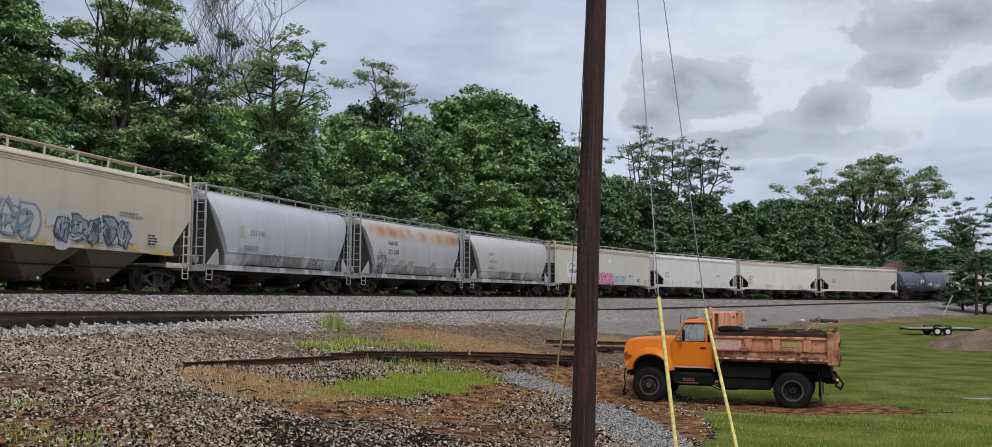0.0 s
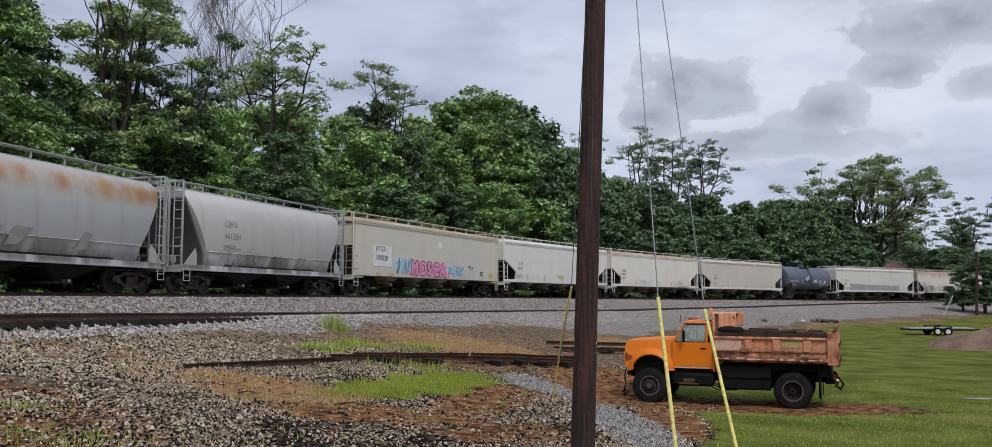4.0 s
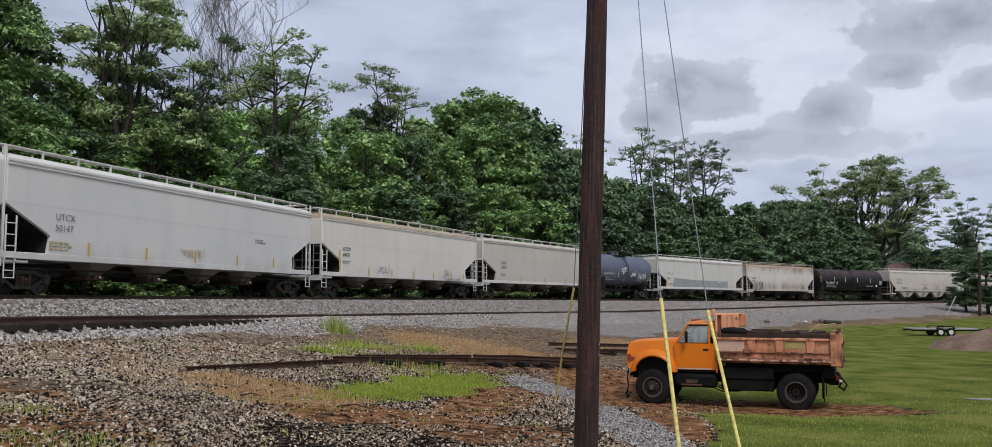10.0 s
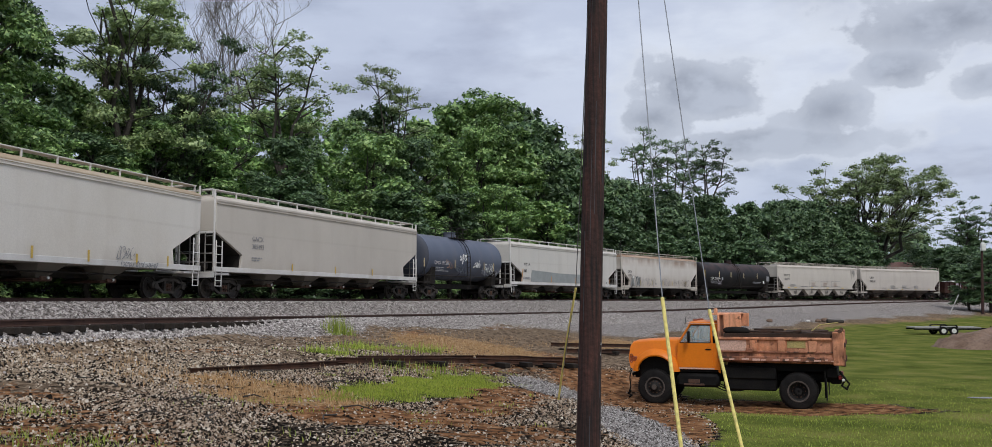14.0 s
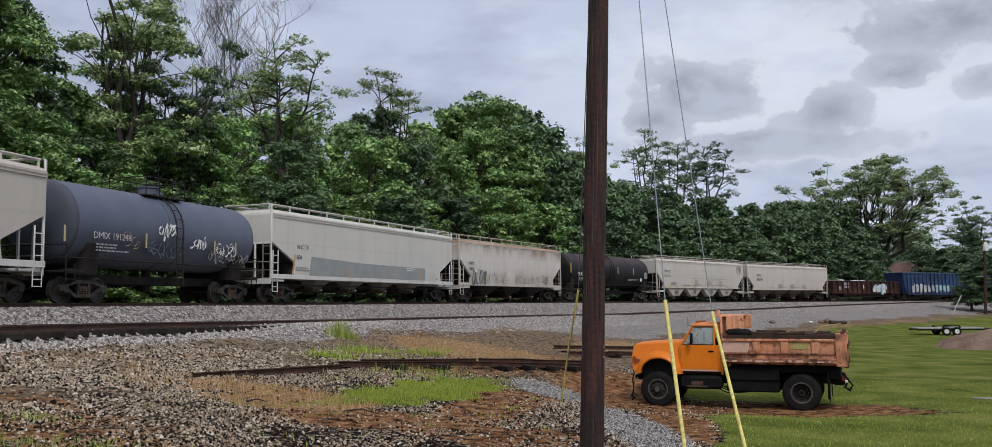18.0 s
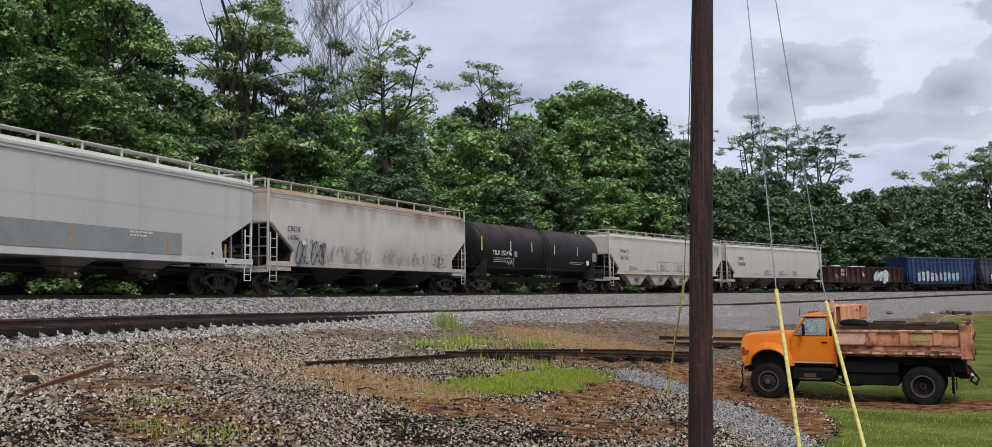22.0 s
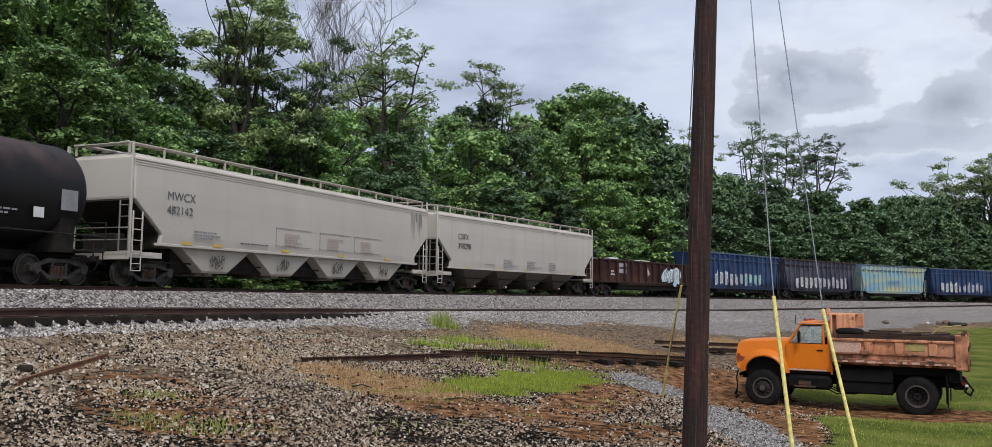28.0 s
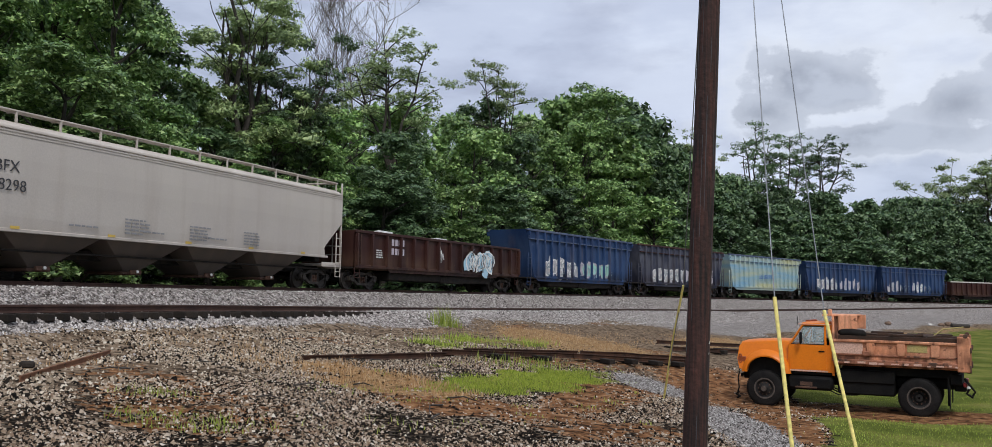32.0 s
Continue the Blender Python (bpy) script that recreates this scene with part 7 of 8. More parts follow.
# dump bed
bed = part("dump_bed", Geo().box(0.52, 0, 1.36, 3.25, 2.15, 0.12, 0.02), FADED, truck, "faded salmon-orange rusty dump bed")
for sy in (-1, 1):
    part("side_panel", Geo().box(0.55, sy * 1.08, 1.69, 3.24, 0.05, 0.64, 0.01), FADED, bed)
    part("top_rail", Geo().box(0.55, sy * 1.11, 2.00, 3.26, 0.12, 0.08, 0.02), FADED, bed)
    part("bottom_rail", Geo().box(0.55, sy * 1.12, 1.42, 3.26, 0.14, 0.14, 0.02), FADED_RUST, bed, "rust-eaten lower rail")
    part("middle_ledge", Geo().box(0.55, sy * 1.10, 1.62, 3.24, 0.08, 0.05, 0.01), FADED_RUST, bed)
    for x in (-0.42, 0.42, 1.20):
        part("stake", Geo().box(x, sy * 1.115, 1.80, 0.22, 0.08, 0.36, 0.02), FADED, bed)
    part("front_panel", Geo().box(1.78, sy * 1.108, 1.81, 0.75, 0.03, 0.34, 0.01), PALE_CHIP, bed, "pale primer-patched front panel")
    part("pocket", Geo().box(1.32, sy * 1.14, 1.66, 0.20, 0.07, 0.14, 0.02), FADED_RUST, bed)
    part("patch_plate", Geo().box(0.02, sy * 1.108, 1.84, 0.50, 0.02, 0.20, 0.005), OLD_YELLOW, bed, "dull yellow patch plate")
    rg = random.Random(3 + sy)
    x = -0.95
    while x < 2.1:
        w = rg.uniform(0.06, 0.22)
        part("paint_chip", Geo().box(0, 0, 0, w, 0.006, rg.uniform(0.03, 0.07)), PALE_CHIP, bed, smooth=None, at=pose(x, sy * 1.192, 1.39 + rg.uniform(-0.02, 0.03)))
        x += w + rg.uniform(0.05, 0.2)
    part("side_board", Geo().box(0.5, sy * 1.07, 2.09, 3.1, 0.05, 0.12, 0.01), ROT_WOOD, bed, "weathered sideboard plank")
part("tailgate", Geo().box(-1.09, 0, 1.72, 0.08, 2.2, 0.80, 0.02), FADED, bed)
for y in (-1.0, -0.35, 0.35, 1.0):
    part("gate_rib", Geo().box(-1.16, y, 1.72, 0.09, 0.12, 0.76, 0.02), STEEL_RUST, bed)
for sy in (-1, 1):
    part("rear_post", Geo().box(-1.10, sy * 1.13, 1.74, 0.30, 0.14, 0.94, 0.02), FADED, bed)
    part("hinge", Geo().cyl((-1.15, sy * 1.0, 2.22), (-1.15, sy * 1.2, 2.22), 0.06, 8), STEEL_RUST, bed)
    part("latch", Geo().box(-1.22, sy * 1.13, 1.35, 0.14, 0.10, 0.20, 0.02), STEEL_RUST, bed)
    part("latch", Geo().box(-1.24, sy * 1.13, 1.85, 0.12, 0.10, 0.14, 0.02), STEEL_RUST, bed)
    part("tail_lamp", Geo().box(-1.12, sy * 0.85, 0.92, 0.10, 0.22, 0.12, 0.02), TAIL_RED, truck, "dull red tail lamp")
    part("mud_flap", Geo().box(-0.75, sy * 0.9, 0.58, 0.02, 0.5, 0.62, 0.01), RUBBER, truck)
part("hitch", Geo().box(-1.0, 0, 0.85, 0.3, 1.5, 0.25, 0.03).tube([(-1.1, 0.95, 1.1), (-1.25, 0.98, 0.9), (-1.15, 0.95, 0.7), (-1.3, 0.92, 0.6)], 0.035, 6).tube([(-0.72, 1.0, 1.1), (-0.72, 1.0, 0.35)], 0.025, 6).tube([(-1.2, 0.5, 0.9), (-1.35, 0.5, 0.72), (-1.25, 0.5, 0.55)], 0.03, 6), BLACK_PAINT, truck, "black tow hitch with hanging hoses")
part("marker_light", Geo().box(-1.2, 0.98, 0.86, 0.09, 0.07, 0.07, 0.015), WHITE_MARK, truck, "small white rear light")
part("headboard", Geo().box(2.20, 0, 2.05, 0.06, 2.1, 1.30, 0.02), FADED, bed)
part("cab_shield", Geo().box(2.10, 0.0, 2.70, 0.80, 2.0, 0.05, 0.01).box(1.80, 1.0, 2.50, 0.5, 0.05, 0.42, 0.01).box(1.80, -1.0, 2.50, 0.5, 0.05, 0.42, 0.01).box(2.28, 0.95, 2.78, 0.10, 0.12, 0.18, 0.02), FADED, bed, "faded cab protector plate")
part("rolled_tarp", Geo().tube([(2.05, 0.92, 2.22), (1.98, 0.98, 2.23), (1.7, 1.0, 2.23), (1.40, 1.0, 2.21), (1.32, 0.98, 2.19)], [0.05, 0.10, 0.115, 0.10, 0.04], 12), RUBBER, bed, "black rolled tarpaulin")
part("rubbish_load", Geo().box(0.4, 0, 1.97, 3.0, 1.9, 0.2, 0.08), ROT_WOOD, bed, "brown debris filling the bed")
rg = random.Random(7)
for k in range(44):
    part("broken_board", Geo().box(0, 0, 0, rg.uniform(0.3, 1.3), rg.uniform(0.04, 0.14), rg.uniform(0.03, 0.08)), ROT_WOOD, bed, smooth=None, at=pose(rg.uniform(-0.7, 1.5), rg.uniform(-0.9, 0.95), 2.08 + rg.uniform(0, 0.13), rg.uniform(-10, 10), rg.uniform(-5, 5), rg.uniform(-25, 25)))
part("bent_rod", Geo().tube([(-0.3, 0.4, 2.15), (-0.6, 0.35, 2.38), (-1.1, 0.3, 2.45)], 0.02, 6), OLD_YELLOW, bed)

# ---------------------------------------------------------------- trees
RNG = np.random.default_rng(11)


def leaf_cloud(centres, radii, count, size, rng, flat=0.6, spread=0.35, spray=7):
    """Sprays of leaves on the outer shells of clumps, most of them facing up and out."""
    ns = max(1, count // spray)
    k = rng.choice(len(centres), ns, p=radii ** 2 / (radii ** 2).sum())
    d = rng.normal(size=(ns, 3))
    d[:, 2] = np.where(d[:, 2] < -0.25, -d[:, 2], d[:, 2]) + 0.15
    d /= np.linalg.norm(d, axis=1)[:, None]
    r = radii[k] * (1 - spread * rng.random(ns) ** 1.5)
    p0 = centres[k] + d * r[:, None] * np.array([1, 1, flat])
    n0 = d + np.array([0, 0, 0.8]) + rng.normal(size=(ns, 3)) * 0.30
    p = np.repeat(p0, spray, 0) + rng.normal(size=(ns * spray, 3)) * size * np.array([1.3, 1.3, 0.75])
    nrm = np.repeat(n0, spray, 0) + rng.normal(size=(ns * spray, 3)) * 0.45
    nrm /= np.linalg.norm(nrm, axis=1)[:, None]
    c = ns * spray
    a = np.cross(nrm, rng.normal(size=(c, 3)))
    a /= np.linalg.norm(a, axis=1)[:, None] + 1e-9
    a[:, 2] -= 0.25
    b = np.cross(nrm, a)
    s = size * rng.uniform(0.6, 1.35, c)[:, None]
    leaf = np.stack([p - a * s, p + a * s * 0.6 + b * s * 0.75 - nrm * s * 0.2, p + a * s * 0.6 - b * s * 0.75 - nrm * s * 0.2], 1)
    return leaf.reshape(-1, 3)


def quick_mesh(name, v, n=3):
    me = bpy.data.meshes.new(name)
    c = len(v) // n
    me.vertices.add(len(v))
    me.vertices.foreach_set("co", np.asarray(v, np.float32).ravel())
    me.loops.add(len(v))
    me.loops.foreach_set("vertex_index", np.arange(len(v), dtype=np.int32))
    me.polygons.add(c)
    me.polygons.foreach_set("loop_start", np.arange(0, len(v), n, dtype=np.int32))
    me.update(calc_edges=True)
    return me


def limb(g, a, b, r0, r1, rng, sag=0.0, k=4, sides=6):
    a, b = Vector(a), Vector(b)
    L = (b - a).length
    pts = [a.lerp(b, i / k) + Vector((rng.normal() * L * 0.03, rng.normal() * L * 0.03, sag * L * math.sin(math.pi * i / k))) * (0 < i < k) for i in range(k + 1)]
    g.tube(pts, [r0 + (r1 - r0) * i / k for i in range(k + 1)], sides)
    return pts


def make_tree(seed, kind, leaf_n, leaf_s):
    """A tree 10 m high: trunk with limbs, and a crown of clumps at the limbs' ends."""
    rng = np.random.default_rng(seed)
    g = Geo()
    cs, rs = [], []
    if kind == "broad":
        g.tube([(0, 0, -0.4), (0.1, 0, 2.5), (0.0, 0.1, 5.5), (0.1, 0, 8.6)], [0.20, 0.15, 0.10, 0.03], 7)
        for i in range(105):
            z = rng.uniform(1.3, 9.4)
            w = 2.45 * min(1.0, math.sin(math.pi * min(1, (z + 3.2) / 13.3)) ** 0.55)
            a, r = rng.uniform(0, 2 * math.pi), w * rng.uniform(0.35, 1.08)
            p = (r * math.cos(a), r * math.sin(a), z + rng.normal() * 0.2)
            cs.append(p)
            rs.append(rng.uniform(0.24, 0.64))
            if i % 6 == 0:
                limb(g, (0, 0, max(0.8, z - 1.2)), p, 0.06, 0.015, rng)
        cs += [(0.1, 0, 9.3), (0.5, 0.3, 9.0), (-0.4, -0.3, 8.9)]
        rs += [0.5, 0.5, 0.55]
    elif kind == "airy":
        fork = Vector((rng.normal() * 0.15, rng.normal() * 0.15, rng.uniform(3.0, 4.0)))
        limb(g, (0, 0, -0.4), fork, 0.17, 0.10, rng, k=3)
        for i in range(4):
            a = 2 * math.pi * i / 4 + rng.uniform(-0.5, 0.5)
            out = rng.uniform(0.4, 1.5)
            tip = Vector((out * math.cos(a), out * math.sin(a), rng.uniform(8.2, 9.7) - 0.5 * out))
            limb(g, fork, tip, 0.075, 0.015, rng, 0.02, 5)
            for j in range(9):
                f = rng.uniform(0.34, 1.0)
                base = fork.lerp(tip, f)
                b = rng.uniform(0, 2 * math.pi)
                L = rng.uniform(0.8, 2.0) * (1.2 - 0.55 * f)
                end = base + Vector((L * math.cos(b), L * math.sin(b), rng.uniform(0.15, 0.6)))
                limb(g, base, end, 0.028, 0.008, rng, 0.05, 3)
                for k in range(4):
                    q = base.lerp(end, rng.uniform(0.5, 1.12)) + Vector(rng.normal(size=3) * (0.22, 0.22, 0.08))
                    cs.append(tuple(q))
                    rs.append(rng.uniform(0.22, 0.50))
    elif kind == "upright":
        for i in range(6):
            a = 2 * math.pi * i / 6 + rng.uniform(-0.4, 0.4)
            tip = Vector((rng.uniform(0.5, 2.0) * math.cos(a), rng.uniform(0.5, 2.0) * math.sin(a), rng.uniform(7.6, 9.8)))
            base = Vector((0.12 * math.cos(a), 0.12 * math.sin(a), rng.uniform(1.5, 3.5)))
            limb(g, base, tip, 0.11, 0.02, rng, 0.03, 5)
            for k in range(19):
                f = rng.uniform(0.15, 1.05)
                q = base.lerp(tip, f) + Vector(rng.normal(size=3) * (0.8, 0.8, 0.4))
                cs.append(tuple(q))
                rs.append(rng.uniform(0.28, 0.62))
                limb(g, base.lerp(tip, f * 0.8), q, 0.016, 0.006, rng, 0.08, k=3)
        g.tube([(0, 0, -0.4), (0, 0, 2.0), (0.05, 0, 3.6)], [0.24, 0.2, 0.15], 8)
    elif kind == "spreading":
        g.tube([(0, 0, -0.4), (0, 0, 0.8), (0, 0.05, 1.7)], [0.50, 0.42, 0.36], 10)
        for i in range(9):
            a = 2 * math.pi * i / 9 + rng.uniform(-0.25, 0.25)
            R = (1.2, 3.3, 2.3, 4.0, 1.7, 3.6, 2.6, 4.2, 3.0)[i]
            tip = Vector((R * math.cos(a), R * math.sin(a), 9.0 - 0.17 * R * R + rng.uniform(-0.7, 0.4)))
            base = Vector((0.18 * math.cos(a), 0.18 * math.sin(a), rng.uniform(1.2, 2.0)))
            limb(g, base, tip, 0.15, 0.02, rng, -0.05, 6)
            for k in range(15):
                # each limb ends in a lobe of its own, with sky between the lobes
                q = tip + Vector(rng.normal(size=3) * (0.78, 0.78, 0.85)) - Vector((0, 0, 0.3))
                cs.append(tuple(q))
                rs.append(rng.uniform(0.36, 0.72))
                limb(g, base.lerp(tip, rng.uniform(0.65, 0.95)), q, 0.03, 0.008, rng, k=2)
            for k in range(17):
                q = base.lerp(tip, rng.uniform(0.45, 0.98)) + Vector(rng.normal(size=3) * (0.85, 0.85, 0.7))
                cs.append(tuple(q))
                rs.append(rng.uniform(0.25, 0.52))
                limb(g, base.lerp(tip, 0.5), q, 0.03, 0.008, rng, k=2)
    elif kind == "bare":
        for i in range(7):
            a = rng.uniform(0, 2 * math.pi)
            tip = Vector((rng.uniform(0.6, 2.4) * math.cos(a), rng.uniform(0.6, 2.4) * math.sin(a), rng.uniform(7.5, 10)))
            base = Vector((0, 0, rng.uniform(2, 5)))
            limb(g, base, tip, 0.038, 0.006, rng, 0.04, 5)
            for k in range(20):
                f = rng.uniform(0.3, 1)
                m = base.lerp(tip, f)
                q = m + Vector((rng.normal() * 0.6, rng.normal() * 0.6, rng.uniform(0.4, 1.5)))
                limb(g, m, q, 0.011, 0.004, rng, k=2)
                for j in range(9):
                    h = m.lerp(q, rng.uniform(0.3, 1))
                    limb(g, h, h + Vector((rng.normal() * 0.3, rng.normal() * 0.3, rng.uniform(0.25, 0.8))), 0.005, 0.0025, rng, k=1, sides=3)
        g.tube([(0, 0, -0.4), (0, 0, 3), (0, 0, 5.5)], [0.10, 0.08, 0.045], 8)
    lean = 10.0 / max(c[2] + 0.4 * r for c, r in zip(cs, rs)) if cs else 1.0
    g.v = [(x, y, z * lean) for x, y, z in g.v]
    cs = [(x, y, z * lean) for x, y, z in cs]
    wood = g.mesh("trunk", 50)
    leaves = None
    if cs:
        flat = {"broad": 0.85, "airy": 0.50, "upright": 0.65, "spreading": 0.80}[kind]
        leaves = quick_mesh("crown", leaf_cloud(np.array(cs), np.array(rs), leaf_n, leaf_s, rng, flat, 0.45 if kind == "broad" else 0.9))
    return wood, leaves


BROAD = [make_tree(20 + i, "broad", 29000, 0.073) for i in range(4)]
BROAD_MID = [make_tree(25 + i, "broad", 14500, 0.100) for i in range(3)]
BROAD_FAR = [make_tree(30 + i, "broad", 8500, 0.160) for i in range(3)]
AIRY = [make_tree(40 + i, "airy", 13000, 0.043) for i in range(2)]
UPRIGHT = [make_tree(50, "upright", 40000, 0.048), make_tree(51, "upright", 36000, 0.050)]
SPREAD = make_tree(60, "spreading", 64000, 0.058)
BARE = make_tree(70, "bare", 0, 0)
ROADSIDE = make_tree(35, "broad", 22000, 0.115)


def tree(kind, x, y, top, leaf, label, wide=1.0, wood=None, group="trees behind the line", turn=None, base=None):
    z = gz(x, y) if base is None else base
    k = (top - z) / 10
    ob = thing("tree", label, "tree", group=group)
    a = RNG.uniform(0, 360) if turn is None else turn
    ob.matrix_basis = pose(x, y, z, 0, 0, a) @ Matrix.Diagonal((k * wide, k * wide, k, 1))
    part("trunk", kind[0], wood or BARK, ob)
    if kind[1]:
        # one material per crown object, so alike meshes may differ in tone
        c = part("crown", kind[1], None, ob)
        if not c.data.materials:
            c.data.materials.append(leaf)
        c.material_slots[0].link = "OBJECT"
        c.material_slots[0].material = leaf
    return ob


def canopy(x, y):
    """Height of the skyline of the woods over this place, by its bearing from the yard."""
    b = math.degrees(math.atan2(x, y))
    e = np.interp(b, [-34.0, -31.2, -30.0, -29.0, -28.2, -25.5, -17.8, -14.5, -11.4, -5.8, -3.4, -2.0, 0, 1.9, 3.3, 4.1, 6.7, 8.7, 12.6, 14.5, 17.8, 21.7, 24.7, 29.0],
                  [0.400, 0.390, 0.350, 0.290, 0.240, 0.212, 0.216, 0.214, 0.210, 0.210, 0.207, 0.216, 0.228, 0.213, 0.190, 0.167, 0.145, 0.131, 0.113, 0.107, 0.114, 0.091, 0.054, 0.050])
    return 3 + float(e) * math.hypot(x, y)


s = 2.0
while s < 222:
    for row, (off, low) in enumerate(((-8.5, 0.60), (-12.5, 0.86), (-18.0, 1.0), (-24.0, 0.97))):
        ss = s + RNG.uniform(-1.2, 1.2) + row * 1.5
        x, y, _ = along(ss, off + RNG.uniform(-1.3, 1.3))
        top = 3 + (canopy(x, y) - 3) * low * RNG.uniform(0.90, 1.04)
        if 22.7 < math.degrees(math.atan2(x, y)) < 25.2 and math.hypot(x, y) < 212:
            continue  # the gap in the woods before the farm building
        tall = top - gz(x, y)
        pick = int(RNG.integers(0, 12))
        kind = BROAD_FAR[pick % 3] if ss > 88 or row == 3 else BROAD_MID[pick % 3] if row == 2 or ss > 58 else BROAD[pick % 4]
        # far crowns take the dark leaves: their shading is put into the colour
        leaf = (LEAF, LEAF, LEAF_DARK, LEAF)[int(RNG.integers(0, 4))] if ss < 95 else LEAF_DARK
        lab = ("bushy green broadleaf tree at the edge of the woods", "dense green broadleaf tree behind the railway", "tall leafy tree in the woods behind the railway", "tall leafy tree deep in the woods")[row]
        tree(kind, x, y, top, leaf, lab, wide=min(1.9, max(0.9, RNG.uniform(6.2, 7.6) / (0.49 * tall))))
    s += 4.2 + s * 0.010
for kind, x, y, top, leaf, lab, wide, wood in (
        (UPRIGHT[0], -24.0, 56.1, 26.0, LEAF_PALE, "tall dark tree with upright bare-stemmed limbs", 1.0, None),
        (UPRIGHT[1], -21.5, 58.0, 21.5, LEAF_DARK, "tall dark tree with upright bare-stemmed limbs", 0.9, None),
        (BARE, -22.0, 75.0, 32.0, None, "bare dead tree with fine grey twigs", 0.85, DEAD_BARK),
        (BROAD[2], -30.2, 44.9, 23.5, LEAF, "tall leafy tree at the edge of the woods", 0.68, None),
        (AIRY[0], -17.5, 70.1, 24.2, LEAF_PALE, "airy locust tree with open layered branches", 1.05, None),
        (AIRY[1], -10.3, 86.9, 26.6, LEAF_PALE, "airy locust tree rising above the woods", 0.8, None),
        (BROAD[1], -0.6, 97.9, 26.4, LEAF, "large round-topped green tree", 1.15, None),
        (AIRY[0], 11.5, 121.4, 26.5, LEAF_PALE, "thin airy locust tree above the woods", 0.8, None),
        (AIRY[1], 22.5, 138.3, 29.6, LEAF_DARK, "tall airy locust tree standing above the woods", 0.95, None),
        (AIRY[0], 27.5, 141.0, 28.6, LEAF_DARK, "tall airy locust tree standing above the woods", 0.9, None),
        (AIRY[0], 34.5, 146.8, 29.2, LEAF_DARK, "tall airy locust tree standing above the woods", 1.0, None),
        (SPREAD, 69.2, 166.0, 29.8, LEAF_PALE, "big spreading tree with many thick limbs", 1.24, None),
        (UPRIGHT[1], 100.4, 190.0, 25.0, LEAF_DARK, "open-crowned tree on the horizon", 1.25, None),
        (AIRY[0], 97.0, 186.0, 19.0, LEAF_DARK, "open-crowned tree on the horizon", 1.3, None),
        (ROADSIDE, 68.2, 124.5, 9.6, LEAF_DARK, "bushy roadside tree on the lawn", 1.5, None),
        (ROADSIDE, 71.5, 123.0, 8.8, LEAF_DARK, "bushy roadside tree on the lawn", 1.4, None),
        (ROADSIDE, 66.2, 126.5, 7.8, LEAF_DARK, "bushy roadside tree on the lawn", 1.6, None)):
    tree(kind, x, y, top, leaf, lab, wide, wood, group="")

# low bushes along the foot of the woods
bush_c, bush_r = [], []
for s in np.arange(0, 222, 1.1):
    for off in (-9.0, -10.4):
        x, y, _ = along(s + RNG.uniform(-0.5, 0.5), off + RNG.uniform(-0.6, 0.6))
        h = RNG.uniform(0.1, 1.8) if off < -9.7 else RNG.uniform(0.0, 0.5)
        bush_c.append((x, y, gz(x, y) + h))
        bush_r.append(RNG.uniform(0.6, 1.2))
ub = new("undergrowth", quick_mesh("undergrowth", leaf_cloud(np.array(bush_c), np.array(bush_r), 14000, 0.115, np.random.default_rng(4), 0.8, 0.6)))
# dark leaf colour in place of the shade cast by train and trees
ub.data.materials.append(LEAF_DARK)
tagged(ub, "green bushes and weeds along the foot of the woods", "bushes", kind="stuff")

# far wooded ridge that closes the view
ridge_c, ridge_r = [], []
for i in range(460):
    a = radians(RNG.uniform(4, 48))
    d = RNG.uniform(205, 330)
    x, y = d * math.sin(a), d * math.cos(a)
    ss, oo = track_coords(np.array([x]), np.array([y]))
    if oo[0] > -26:
        continue
    r = RNG.uniform(3, 6)
    ridge_c.append((x, y, min(gz(x, y) + RNG.uniform(0, 9), 3 + (0.072 if a < 0.445 else 0.048) * d - 0.8 * r)))
    ridge_r.append(r)
rd = new("far_woods", quick_mesh("far_woods", leaf_cloud(np.array(ridge_c), np.array(ridge_r), 105000, 0.46, np.random.default_rng(6), 0.8, 0.5)))
rd.data.materials.append(LEAF_DARK)
tagged(rd, "hazy green woods in the distance", "woods", kind="stuff")

# ---------------------------------------------------------------- stones, grass and weeds


def stone_mat(name, stops):
    m = bpy.data.materials.new(name)
    m.use_nodes = True
    n, l = m.node_tree.nodes, m.node_tree.links
    b = n["Principled BSDF"]
    b.inputs["Roughness"].default_value = 0.95
    b.inputs["Specular IOR Level"].default_value = 0.08
    geo = n.new("ShaderNodeNewGeometry")
    r = n.new("ShaderNodeValToRGB")
    el = r.color_ramp.elements
    while len(el) < len(stops):
        el.new(0.5)
    for e, (p, c) in zip(el, stops):
        e.position, e.color = p, (*c, 1)
    l.new(geo.outputs["Random Per Island"], r.inputs[0])
    l.new(r.outputs[0], b.inputs["Base Color"])
    return m


# the near-black third also paints shaded gaps among the dark stones
YARD_STONE = stone_mat("mixed_yard_stones", [(0.0, (0.005, 0.0045, 0.004)), (0.34, (0.016, 0.012, 0.009)), (0.40, (0.18, 0.122, 0.080)), (0.66, (0.27, 0.200, 0.142)), (0.90, (0.41, 0.335, 0.260)), (1.0, (0.62, 0.56, 0.48))])
TAN_STONE = stone_mat("dusty_tan_stones", [(0.0, (0.008, 0.007, 0.006)), (0.26, (0.022, 0.017, 0.013)), (0.32, (0.175, 0.130, 0.090)), (0.75, (0.365, 0.292, 0.215)), (1.0, (0.60, 0.53, 0.43))])
GRAVEL_STONE = stone_mat("grey_gravel_stones", [(0.0, (0.03, 0.027, 0.025)), (0.35, (0.15, 0.136, 0.128)), (0.8, (0.32, 0.298, 0.285)), (1.0, (0.52, 0.50, 0.48))])
